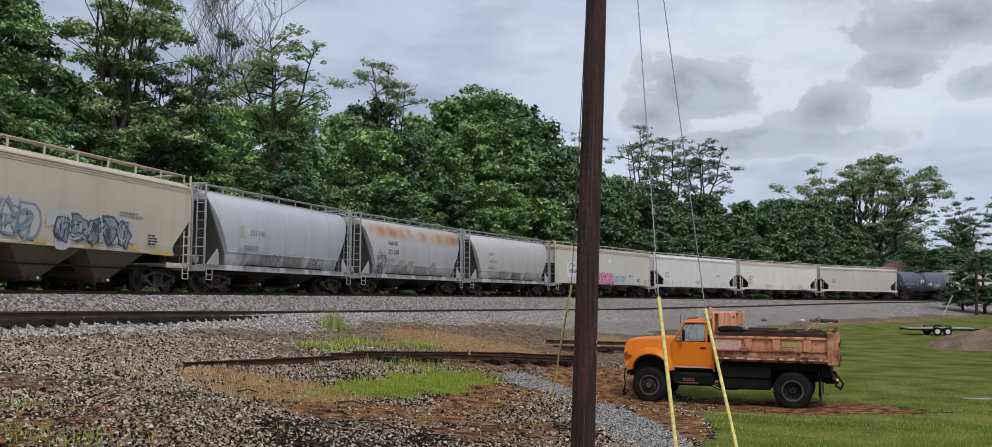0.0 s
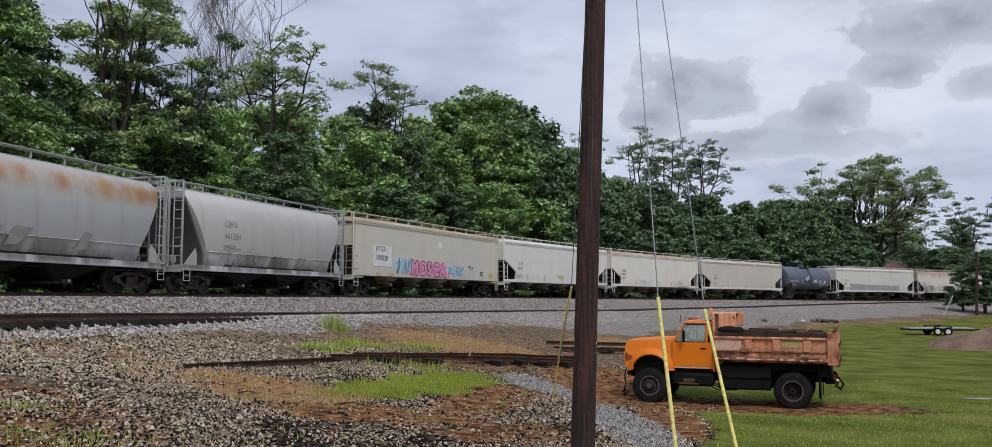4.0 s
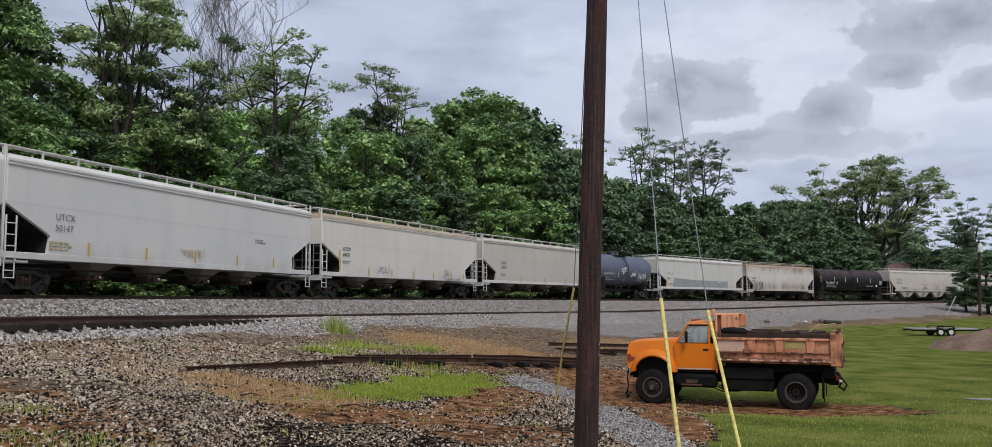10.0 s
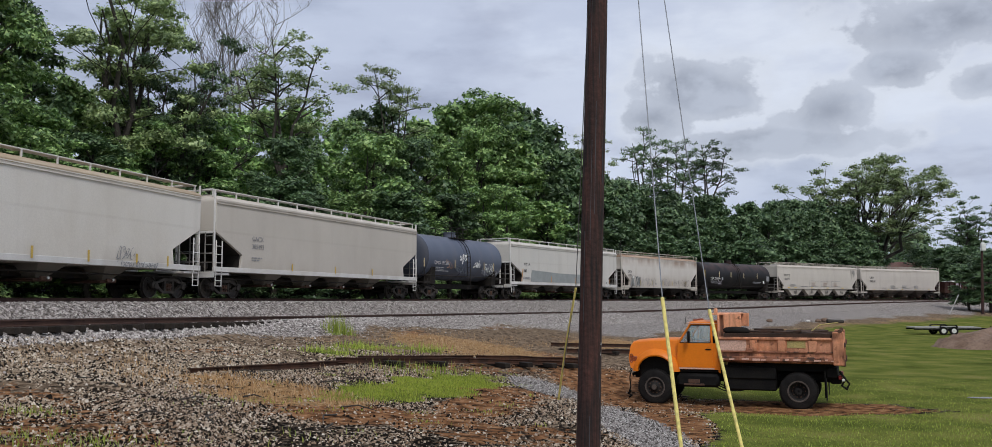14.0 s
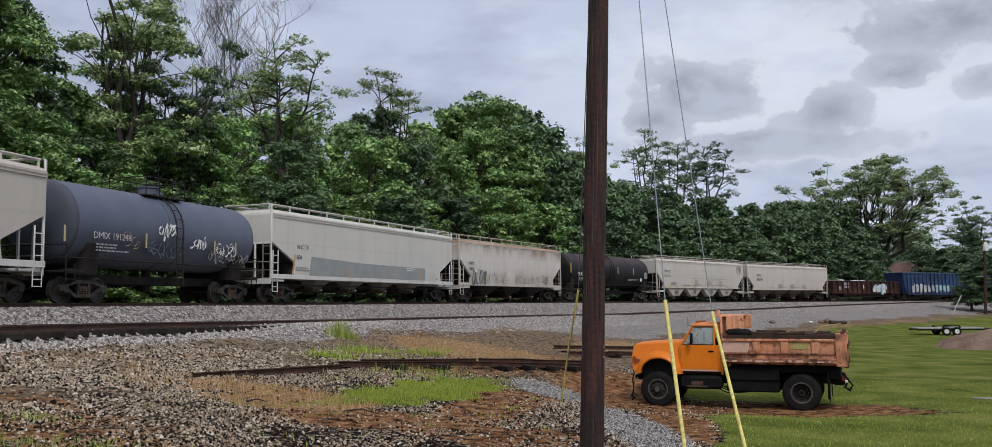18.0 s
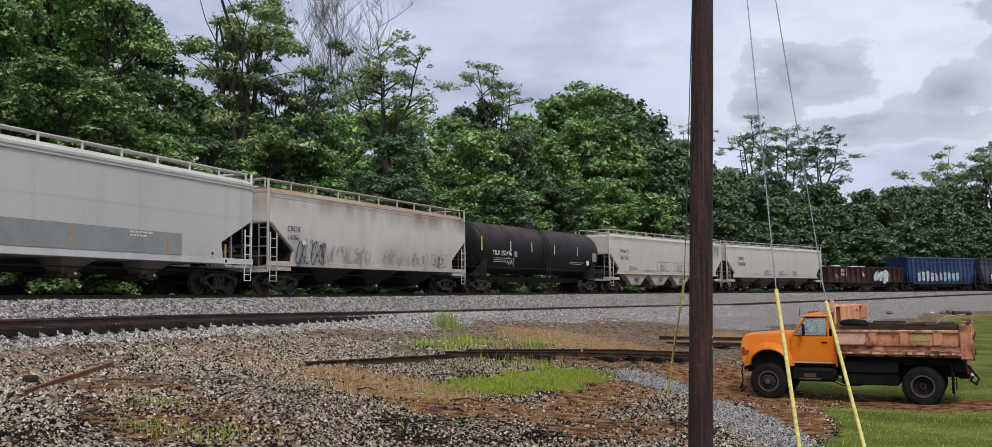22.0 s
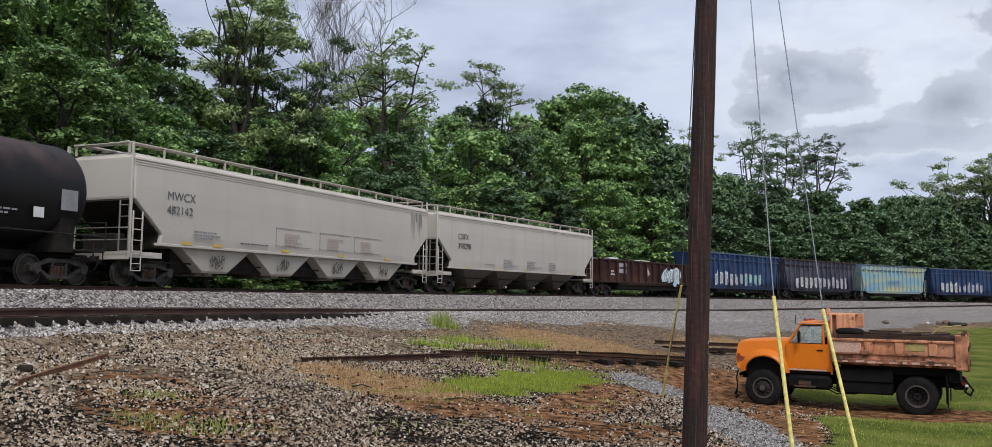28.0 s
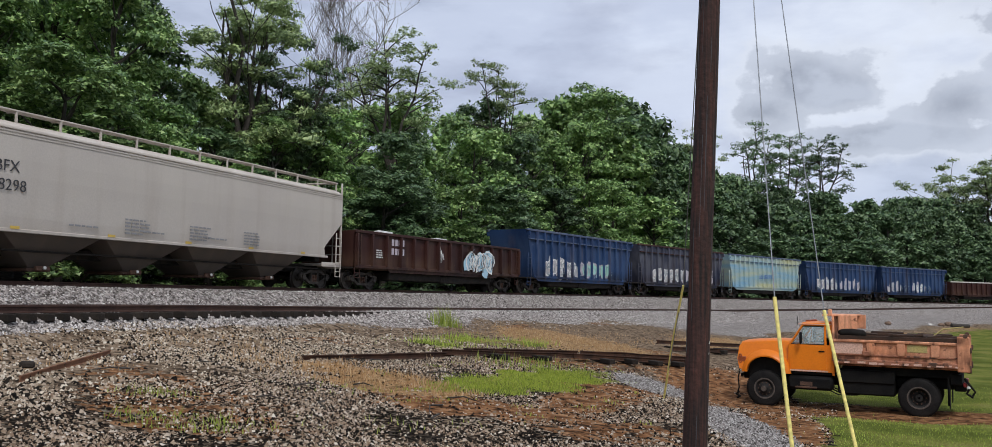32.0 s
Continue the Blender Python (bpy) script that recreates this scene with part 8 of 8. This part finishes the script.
BALLAST_STONE = stone_mat("grey_ballast_stones", [(0.0, (0.055, 0.048, 0.044)), (0.3, (0.24, 0.212, 0.196)), (0.7, (0.42, 0.382, 0.356)), (0.93, (0.57, 0.53, 0.50)), (1.0, (0.70, 0.68, 0.65))])


def stones(name, x, y, z, r, rng, material, label, sink=0.25):
    """Broken stones half sunk in the ground, each an uneven lump with a ridge on top."""
    c = len(x)
    base = np.array([(1, 0, -sink), (0, 1, -sink), (-1, 0, -sink), (0, -1, -sink), (0.3, 0, 0.8), (-0.4, 0.1, 0.7)], float)
    v = base[None] * rng.uniform(0.7, 1.25, (c, 6, 1)) + rng.normal(size=(c, 6, 3)) * np.array([0.2, 0.2, 0.12])
    v *= np.stack([r * rng.uniform(0.8, 1.4, c), r * rng.uniform(0.7, 1.2, c), r * rng.uniform(0.75, 1.25, c)], -1)[:, None]
    a = rng.uniform(0, 2 * np.pi, c)
    ca, sa = np.cos(a)[:, None], np.sin(a)[:, None]
    v = np.stack([v[..., 0] * ca - v[..., 1] * sa, v[..., 0] * sa + v[..., 1] * ca, v[..., 2]], -1) + np.stack([x, y, z], -1)[:, None]
    f = (np.array([(0, 1, 4), (1, 5, 4), (1, 2, 5), (2, 3, 5), (3, 4, 5), (3, 0, 4)])[None] + 6 * np.arange(c)[:, None, None]).reshape(-1)
    me = bpy.data.meshes.new(name)
    me.vertices.add(c * 6)
    me.vertices.foreach_set("co", v.astype(np.float32).ravel())
    me.loops.add(len(f))
    me.loops.foreach_set("vertex_index", f.astype(np.int32))
    me.polygons.add(c * 6)
    me.polygons.foreach_set("loop_start", np.arange(0, len(f), 3, dtype=np.int32))
    me.update(calc_edges=True)
    me.materials.append(material)
    return tagged(new(name, me), label, "stones", kind="stuff")


rng = np.random.default_rng(21)
n = 300000
ang, dist = rng.uniform(radians(-40), radians(14), n), np.sqrt(rng.uniform(11.0 ** 2, 36.0 ** 2, n))
dist = 11.0 + (dist - 11.0) * rng.uniform(0.5, 1.0, n)
x, y = dist * np.sin(ang), dist * np.cos(ang)
ba, la, di, st = ground_masks(x, y)
s_, o_ = track_coords(x, y)
thick = 0.52 + 0.55 * ripple(x, y, 0.8) + 0.42 * ripple(x + 2, y, 2.1) - 0.3 * blob(x, y, 0.3, 17.5, 2.4, 2.8) + 0.3 * blob(x, y, -6.5, 14.5, 3.0, 2.2) - 0.08 * (1 - smooth(9.5, 11.5, o_))
keep = (rng.random(n) < np.clip(thick, 0.08, 1) * (1 - 0.95 * di) * (1 - 0.45 * st)) & (la < 0.4) & (ba < 0.6) & (o_ > 5.6)
x, y, o_ = x[keep], y[keep], o_[keep]
size = rng.uniform(0.013, 0.034, len(x)) * rng.choice([0.7, 1.0, 1.35], len(x), p=[0.35, 0.45, 0.2])
size *= 1 + 0.35 * (o_ < 11.3)
tan = o_ + rng.normal(size=len(x)) * 0.9 < 11.3
stones("yard_stones", x[~tan], y[~tan], ground_z(x[~tan], y[~tan]) + 0.003, size[~tan], rng, YARD_STONE, "loose pale and dark stones strewn over the yard")
stones("slope_stones", x[tan], y[tan], ground_z(x[tan], y[tan]) + 0.002, size[tan], rng, TAN_STONE, "dusty tan gravel along the foot of the ballast")
n = 52000
s_, o_ = 6 + 74 * rng.random(n) ** 1.3, rng.uniform(-2.2, 9.0, n)
pts = np.array([along(a, b)[:2] for a, b in zip(s_, o_)])
x, y = pts[:, 0], pts[:, 1]
onrail = np.zeros(n, bool)
for off in (0.0, 4.4):
    for k in (-0.755, 0.755):
        onrail |= abs(o_ - off - k) < 0.09
bk = ground_masks(x, y)[0]
keep = ~onrail & (rng.random(n) < bk + 0.05)
# ties stand clear of the stones on the siding's near side
tie_phase = ((s_ + 4 + 0.26) % 0.52) - 0.26
keep &= ~((abs(tie_phase) < 0.13) & (o_ > 3.0) & (o_ < 5.75))
x, y = x[keep], y[keep]
stones("ballast_stones", x, y, ground_z(x, y) + 0.008, rng.uniform(0.022, 0.050, len(x)), rng, BALLAST_STONE, "grey crushed-stone ballast between and beside the rails")
n = 9000
s_ = rng.uniform(2, 44, n)
o_ = siding_off(s_) + rng.uniform(1.0, 1.75, n)
phase = ((s_ + 4 + 0.26) % 0.52) - 0.26
keep = (abs(phase) > 0.12) | (o_ > siding_off(s_) + 1.36)
s_, o_ = s_[keep], o_[keep]
pts = np.array([along(a, b)[:2] for a, b in zip(s_, o_)])
lift = np.where(o_ < siding_off(s_) + 1.3, rng.uniform(-0.01, 0.035, len(s_)), 0.01)
stones("tie_stones", pts[:, 0], pts[:, 1], ground_z(pts[:, 0], pts[:, 1]) + lift, rng.uniform(0.022, 0.048, len(s_)), rng, BALLAST_STONE, "pale stones heaped between the tie ends")
n = 34000
x = np.concatenate([rng.normal(1.5, 0.8, n // 2), rng.normal(2.9, 0.6, n // 2)])
y = np.concatenate([rng.uniform(24.5, 29.8, n // 2), rng.uniform(14.6, 24.2, n // 2)])
keep = rng.random(n) < ground_masks(x, y)[0] ** 1.5
x, y = x[keep], y[keep]
stones("gravel_patch", x, y, ground_z(x, y) + 0.004, rng.uniform(0.014, 0.032, len(x)), rng, GRAVEL_STONE, "patch of pale grey gravel by the pole")


def blades(name, x, y, h, w, rng, material, label, lean=0.35, z=None):
    """Single grass blades, each a bent pair of triangles."""
    c = len(x)
    z = ground_z(x, y) - 0.01 if z is None else z
    a, b = rng.uniform(0, 2 * np.pi, c), rng.uniform(0, 2 * np.pi, c)
    side = np.stack([np.cos(a), np.sin(a), np.zeros(c)], -1) * w[:, None]
    tilt = np.stack([np.cos(b), np.sin(b), np.zeros(c)], -1) * (lean * h * rng.random(c))[:, None]
    p = np.stack([x, y, z], -1)
    upv = np.array([0, 0, 1.0])
    mid = p + tilt * 0.35 + upv * (h * 0.55)[:, None]
    tip = p + tilt + upv * h[:, None]
    ob = new(name, quick_mesh(name, np.stack([p - side, mid - side * 0.6, tip, mid + side * 0.6, p + side], 1).reshape(-1, 3), 5))
    ob.data.materials.append(material)
    return tagged(ob, label, "grass", kind="stuff")


def scatter(n, box, test, seed):
    r = np.random.default_rng(seed)
    x, y = r.uniform(box[0], box[1], n), r.uniform(box[2], box[3], n)
    k = r.random(n) < test(x, y)
    return x[k], y[k], r


x, y, r = scatter(60000, (-5.5, 1.0, 17.5, 30), lambda x, y: np.clip(ground_masks(x, y)[1] * 1.8 - 0.2 + 0.4 * ripple(x, y, 2.2), 0, 1), 31)
blades("grass_patch", x, y, r.uniform(0.02, 0.09, len(x)), r.uniform(0.006, 0.014, len(x)), r, LIME_GRASS, "bright green grass growing through the gravel")
x, y, r = scatter(900, (-4.5, 0.5, 24.5, 30), lambda x, y: blob(x, y, -2.2, 27.0, 2.2, 1.3, 0.9), 32)
blades("tall_weeds", x, y, r.uniform(0.10, 0.38, len(x)), r.uniform(0.008, 0.016, len(x)), r, GRASS, "tall green weeds along the old rails", 0.5)
x, y, r = scatter(16000, (-9, 0, 26, 42), lambda x, y: np.maximum(0.7 * blob(x, y, -5.0, 31.5, 1.5, 3.6, -0.6), blob(x, y, -4.1, 33.2, 2.9, 1.2, 0.55)) * np.clip(0.5 + ripple(x, y, 1.7), 0, 1), 33)
blades("weed_patch", x, y, r.uniform(0.05, 0.32, len(x)), r.uniform(0.007, 0.014, len(x)), r, GRASS, "rough green weeds on the slope", 0.6)
x, y, r = scatter(900, (-7.6, -5.4, 36.0, 38.0), lambda x, y: blob(x, y, -6.6, 37.0, 0.75, 0.7), 34)
blades("tall_weed", x, y, r.uniform(0.25, 1.05, len(x)) * (1.15 - np.clip(np.hypot(x + 6.6, y - 37.0), 0, 0.8)), r.uniform(0.008, 0.020, len(x)), r, GRASS, "tall clump of green grass on the slope", 0.55)
x, y, r = scatter(40000, (3, 22, 15.5, 34), lambda x, y: ground_masks(x, y)[1] * np.clip(1.3 - np.hypot(x - 8, y - 19) / 16, 0.15, 1), 35)
blades("lawn_grass", x, y, r.uniform(0.025, 0.075, len(x)), r.uniform(0.004, 0.009, len(x)), r, GRASS, "short mown green lawn grass", 0.7)
x, y, r = scatter(100000, (-13, 9, 16, 52), lambda x, y: ground_masks(x, y)[3] * np.clip(0.55 + 0.8 * ripple(x, y, 2.6), 0, 1), 36)
x2, y2, _ = scatter(11000, (-9.6, -2.0, 17.6, 22.6), lambda x, y: ground_masks(x, y)[3] * np.clip(0.4 + 0.9 * ripple(x, y, 2.9), 0, 1), 40)
x, y = np.concatenate([x, x2]), np.concatenate([y, y2])
blades("dry_grass", x, y, r.uniform(0.03, 0.17, len(x)), r.uniform(0.006, 0.013, len(x)), r, STRAW, "dry tan grass among the stones", 0.9)
x, y, r = scatter(2600, (-9, -4.5, 11.8, 15.8), lambda x, y: np.maximum(blob(x, y, -6.3, 12.9, 1.3, 0.7), 0.6 * blob(x, y, -7.7, 14.7, 0.8, 0.6)), 39)
blades("weed_tuft", x, y, r.uniform(0.03, 0.20, len(x)), r.uniform(0.005, 0.010, len(x)), r, GRASS, "pale green weeds sprouting between the stones", 0.9)
x, y, r = scatter(2400, (-10, 1, 12, 19), lambda x, y: 0.5 * smooth(0.45, 0.9, ripple(x + 5, y + 2, 0.75)), 37)
blades("sparse_weeds", x, y, r.uniform(0.03, 0.16, len(x)), r.uniform(0.006, 0.012, len(x)), r, GRASS, "sparse small weeds in the gravel", 0.8)

# ---------------------------------------------------------------- old rails lying in the yard


OLD_RAIL = mat("old_rusty_rail", (0.034, 0.020, 0.015), (0.075, 0.036, 0.022), 3, 40, 0.85, 0.1, spec=0.2)
ORANGE_RUST = mat("orange_rusty_steel", (0.23, 0.105, 0.050), (0.15, 0.066, 0.034), 4, 40, 0.9, 0.0, spots=(0.07, 0.035, 0.022))


def lay_rail(a, b, parent, lift=0.17, k=1.0, n=8, steel=None):
    """A loose rail that follows the ground from a to b."""
    rings = []
    d = Vector((b[0] - a[0], b[1] - a[1], 0)).normalized()
    sx, sy = d.y, -d.x
    za, zb = gz(*a), gz(*b)
    for i in range(n + 1):
        f = i / n
        x, y = a[0] + (b[0] - a[0]) * f, a[1] + (b[1] - a[1]) * f
        z = max(za + (zb - za) * f, gz(x, y) - 0.02) + lift
        rings.append([(x + sx * p * k, y + sy * p * k, z + q * k) for p, q in RAIL_PROFILE])
    return part("rail", Geo().loft(rings), steel or OLD_RAIL, parent, smooth=30)


def panel(label, rails, ties):
    ob = thing("old_track_panel", label, "track panel")
    for a, b, lift in rails:
        lay_rail(a, b, ob, lift)
    for x, y, turn in ties:
        part("tie", Geo().box(0, 0, 0, 0.22, 2.0, 0.16, 0.02), TIE_WOOD, ob, at=pose(x, y, gz(x, y) + 0.06, 0, 0, turn))
    return ob


panel("old rusty track panel lying in weeds", (((-7.3, 21.3), (-4.5, 27.0), 0.13), ((-4.8, 26.5), (-0.5, 30.8), 0.24), ((-4.3, 27.5), (-0.9, 31.2), 0.25), ((-1.0, 30.2), (3.3, 32.8), 0.26), ((-0.8, 31.2), (3.2, 33.9), 0.27)),
      ((-3.6, 27.9, 45), (-2.4, 29.2, 45), (-0.2, 31.0, 30), (0.6, 31.6, 28), (1.4, 32.1, 33), (2.2, 32.6, 30), (3.0, 33.1, 31)))
panel("old rusty rails on ties beside the truck", (((2.3, 39.6), (6.6, 44.2), 0.30), ((2.9, 38.6), (6.6, 41.4), 0.22)), ((3.4, 39.6, 45), (4.6, 40.8, 45), (5.8, 42.0, 45)))
lone = thing("loose_rail", "short rusty bar of rail lying on the stones", "rail")
lay_rail((-9.9, 14.3), (-10.66, 18.4), lone, 0.11, 0.72, 3, ORANGE_RUST)
tagged(part("timber_chunk", Geo().box(0, 0, 0, 0.26, 0.16, 0.12, 0.03), TIE_WOOD, None, at=pose(-10.6, 15.5, gz(-10.6, 15.5) + 0.06, 4, 3, 30)), "dark broken timber chunk on the stones", "timber")
g = Geo()
for k in range(14):
    x, y = rng.uniform(-10, -3), rng.uniform(14.5, 24)
    a = rng.uniform(0, 6.3)
    L = rng.uniform(0.3, 1.1)
    z = gz(x, y) + 0.03
    g.tube([(x, y, z), (x + L * 0.5 * math.cos(a), y + L * 0.5 * math.sin(a), z + 0.04), (x + L * math.cos(a + 0.3), y + L * math.sin(a + 0.3), gz(x + L * math.cos(a + 0.3), y + L * math.sin(a + 0.3)) + 0.02)], [0.02, 0.016, 0.008], 5)
tagged(part("twigs", g, BARK), "dark dead twigs scattered on the stones", "twigs", kind="stuff")

# ---------------------------------------------------------------- far side of the lawn
tl = thing("flatbed_trailer", "black low flatbed trailer with white wheels on the grass", "trailer", pose(38.3, 77.6, -0.02, 0, 0, -6))
part("deck", Geo().box(0, 0, 0.62, 5.4, 2.12, 0.12, 0.02), PALE_DECK, tl, "pale worn deck boards")
for sy in (-1, 1):
    part("side_rail", Geo().box(0, sy * 1.02, 0.50, 5.5, 0.08, 0.12, 0.02), BLACK_PAINT, tl)
    part("mudguard", Geo().prism([(-0.75, 0.62), (-0.62, 0.86), (0.62, 0.86), (0.75, 0.62), (0.68, 0.62), (0.58, 0.80), (-0.58, 0.80), (-0.68, 0.62)], sy * 1.05, sy * 1.30), BLACK_PAINT, tl)
    for x in (-0.42, 0.42):
        w = part("wheel", ring_wheel(Geo(), [(-0.09, 0.2), (-0.1, 0.33), (-0.06, 0.36), (0.06, 0.36), (0.1, 0.33), (0.09, 0.2)], 18), RUBBER, tl, at=pose(x, sy * 1.16, 0.36))
        part("rim", ring_wheel(Geo(), [(sy * 0.085, 0.21), (sy * 0.06, 0.17), (sy * 0.09, 0.07), (sy * 0.09, 0.01)], 14), WHITE_MARK, w, "white steel rim")
part("axle", Geo().cyl((-0.42, -1.1, 0.36), (-0.42, 1.1, 0.36), 0.05, 8).cyl((0.42, -1.1, 0.36), (0.42, 1.1, 0.36), 0.05, 8).box(0, 0, 0.45, 1.2, 1.6, 0.12), BLACK_PAINT, tl)
part("tongue", Geo().tube([(2.7, 0.8, 0.55), (4.0, 0, 0.5), (4.3, 0, 0.5)], 0.05, 6).tube([(2.7, -0.8, 0.55), (4.0, 0, 0.5)], 0.05, 6).cyl((3.9, 0, 0.0), (3.9, 0, 0.75), 0.04, 8), BLACK_PAINT, tl)
part("ramp", Geo().box(-3.1, 0, 0.36, 0.9, 1.8, 0.06, 0, pose(0, 0, 0, 0, -18, 0) @ pose(0.0, 0, -0.75)), BLACK_PAINT, tl)

nx, ny = 34, 26
pv = []
rr = np.random.default_rng(5)
for j in range(ny):
    for i in range(nx):
        u, v = i / (nx - 1) * 2 - 1, j / (ny - 1) * 2 - 1
        x, y = 33.4 + 6.3 * u, 56.0 + 4.4 * v
        d = math.hypot(u, v * 1.05)
        h = 2.6 * max(0, 1 - d) ** 0.8 * (0.75 + 0.35 * math.sin(5 * u + 2 * v) * math.cos(4 * v)) + rr.normal() * 0.13 * (d < 0.95)
        pv.append((x, y, gz(x, y) - 0.05 + h))
pile = Geo().add(pv, [(j * nx + i, j * nx + i + 1, (j + 1) * nx + i + 1, (j + 1) * nx + i) for j in range(ny - 1) for i in range(nx - 1)])
tagged(part("soil_mound", pile, SOIL, smooth=60), "heap of loose brown soil on the lawn", "soil mound")
WATER = mat("puddle_water", (0.20, 0.19, 0.17), (0.26, 0.24, 0.21), 2, 20, 0.22, bump=0.02)
g = Geo()
ring = [(14.9 + 0.55 * (1 + 0.2 * math.sin(3 * a)) * math.cos(a), 27.6 + 0.24 * (1 + 0.25 * math.cos(2 * a)) * math.sin(a), 0.0) for a in [2 * math.pi * k / 24 for k in range(24)]]
zp = sum(gz(x, y) for x, y, _ in ring) / 24 + 0.012
g.loft([[(x, y, zp - 0.02) for x, y, _ in ring], [(x, y, zp) for x, y, _ in ring]])
tagged(part("puddle", g, WATER, smooth=None), "shallow muddy puddle in the grass", "puddle", kind="structure")

lp = thing("light_pole", "dark timber light pole with a white lamp box", "light pole", pose(64.9, 120.6, gz(64.9, 120.6)))
part("shaft", Geo().cyl((0, 0, -0.3), (0.35, 0, 9.6), 0.20, 10, 0.14), POLE_WOOD, lp)
part("lamp_box", Geo().box(0.38, -0.25, 9.0, 0.6, 0.4, 1.0, 0.05).box(0.38, -0.2, 9.6, 0.3, 0.3, 0.25, 0.04), WHITE_MARK, lp, "white lamp box")
part("post_cap", Geo().cyl((0.35, 0, 9.55), (0.36, 0, 10.3), 0.10, 8, 0.06), POLE_WOOD, lp)
dg = thing("leaning_post", "pale leaning guy post at the foot of the ballast", "post", pose(58.3, 116.5, gz(58.3, 116.5)))
part("shaft", Geo().cyl((0, 0, -0.1), (1.6, 0.4, 2.6), 0.07, 8), CONCRETE, dg)
bl = thing("farm_building", "low building with a faded pink tin roof", "building", pose(84.9, 197.7, gz(84.9, 197.7) - 2.2, 0, 0, -25))
part("wall", Geo().box(0, 0, 1.7, 16, 9, 3.4), CONCRETE, bl)
part("roof", Geo().prism([(-8.6, 3.3), (8.6, 3.3), (7.0, 5.6), (-7.0, 5.6)], -5.2, 5.2), ROOFING, bl, "faded pink tin roof")
for x in (-5, 0, 5):
    part("window", Geo().box(x, -4.52, 1.9, 1.4, 0.08, 1.3), BLACK_PAINT, bl)
for x, y, r in ((33.0, 93.0, 0.32), (34.2, 94.5, 0.4), (35.0, 94.0, 0.28), (31.6, 92.0, 0.22), (26.5, 88.0, 0.3)):
    v = Geo()
    rr = np.random.default_rng(int(x * 10))
    me = bmesh.new()
    bmesh.ops.create_icosphere(me, subdivisions=2, radius=r)
    for q in me.verts:
        q.co *= 1 + 0.22 * noise.noise(q.co * (2.2 / r) + Vector((x, y, 0)))
        q.co.z *= 0.65
    m_ = bpy.data.meshes.new("boulder")
    me.to_mesh(m_)
    me.free()
    tagged(part("boulder", m_, BALLAST_STONE if r < 0.3 else SOIL, at=pose(x, y, gz(x, y) + r * 0.4)), "rough boulder at the edge of the ballast", "boulder", group="boulders at the lawn's edge")
tagged(part("log", Geo().tube([(33.8, 92.6, gz(33.8, 92.6) + 0.2), (35.6, 93.0, gz(35.6, 93) + 0.24)], [0.2, 0.17], 9), BARK), "short dark log beside the boulders", "log")


# ---------------------------------------------------------------- everything that moves


def motions():
    for i, car in enumerate(CARS):
        walk(car, [(t, car_pose(i, t)) for t in range(0, 33)])
    for w in WHEELS:
        x = w.matrix_basis.translation.x
        rows = []
        for k in range(0, 481):
            t = k / 15
            go = SPEED * t + EASE * t * t
            rows.append((t, pose(x, 0, 0.457) @ Matrix.Rotation(go / 0.457 % (2 * math.pi), 4, "Y").inverted()))
        walk(w, rows)


motions()
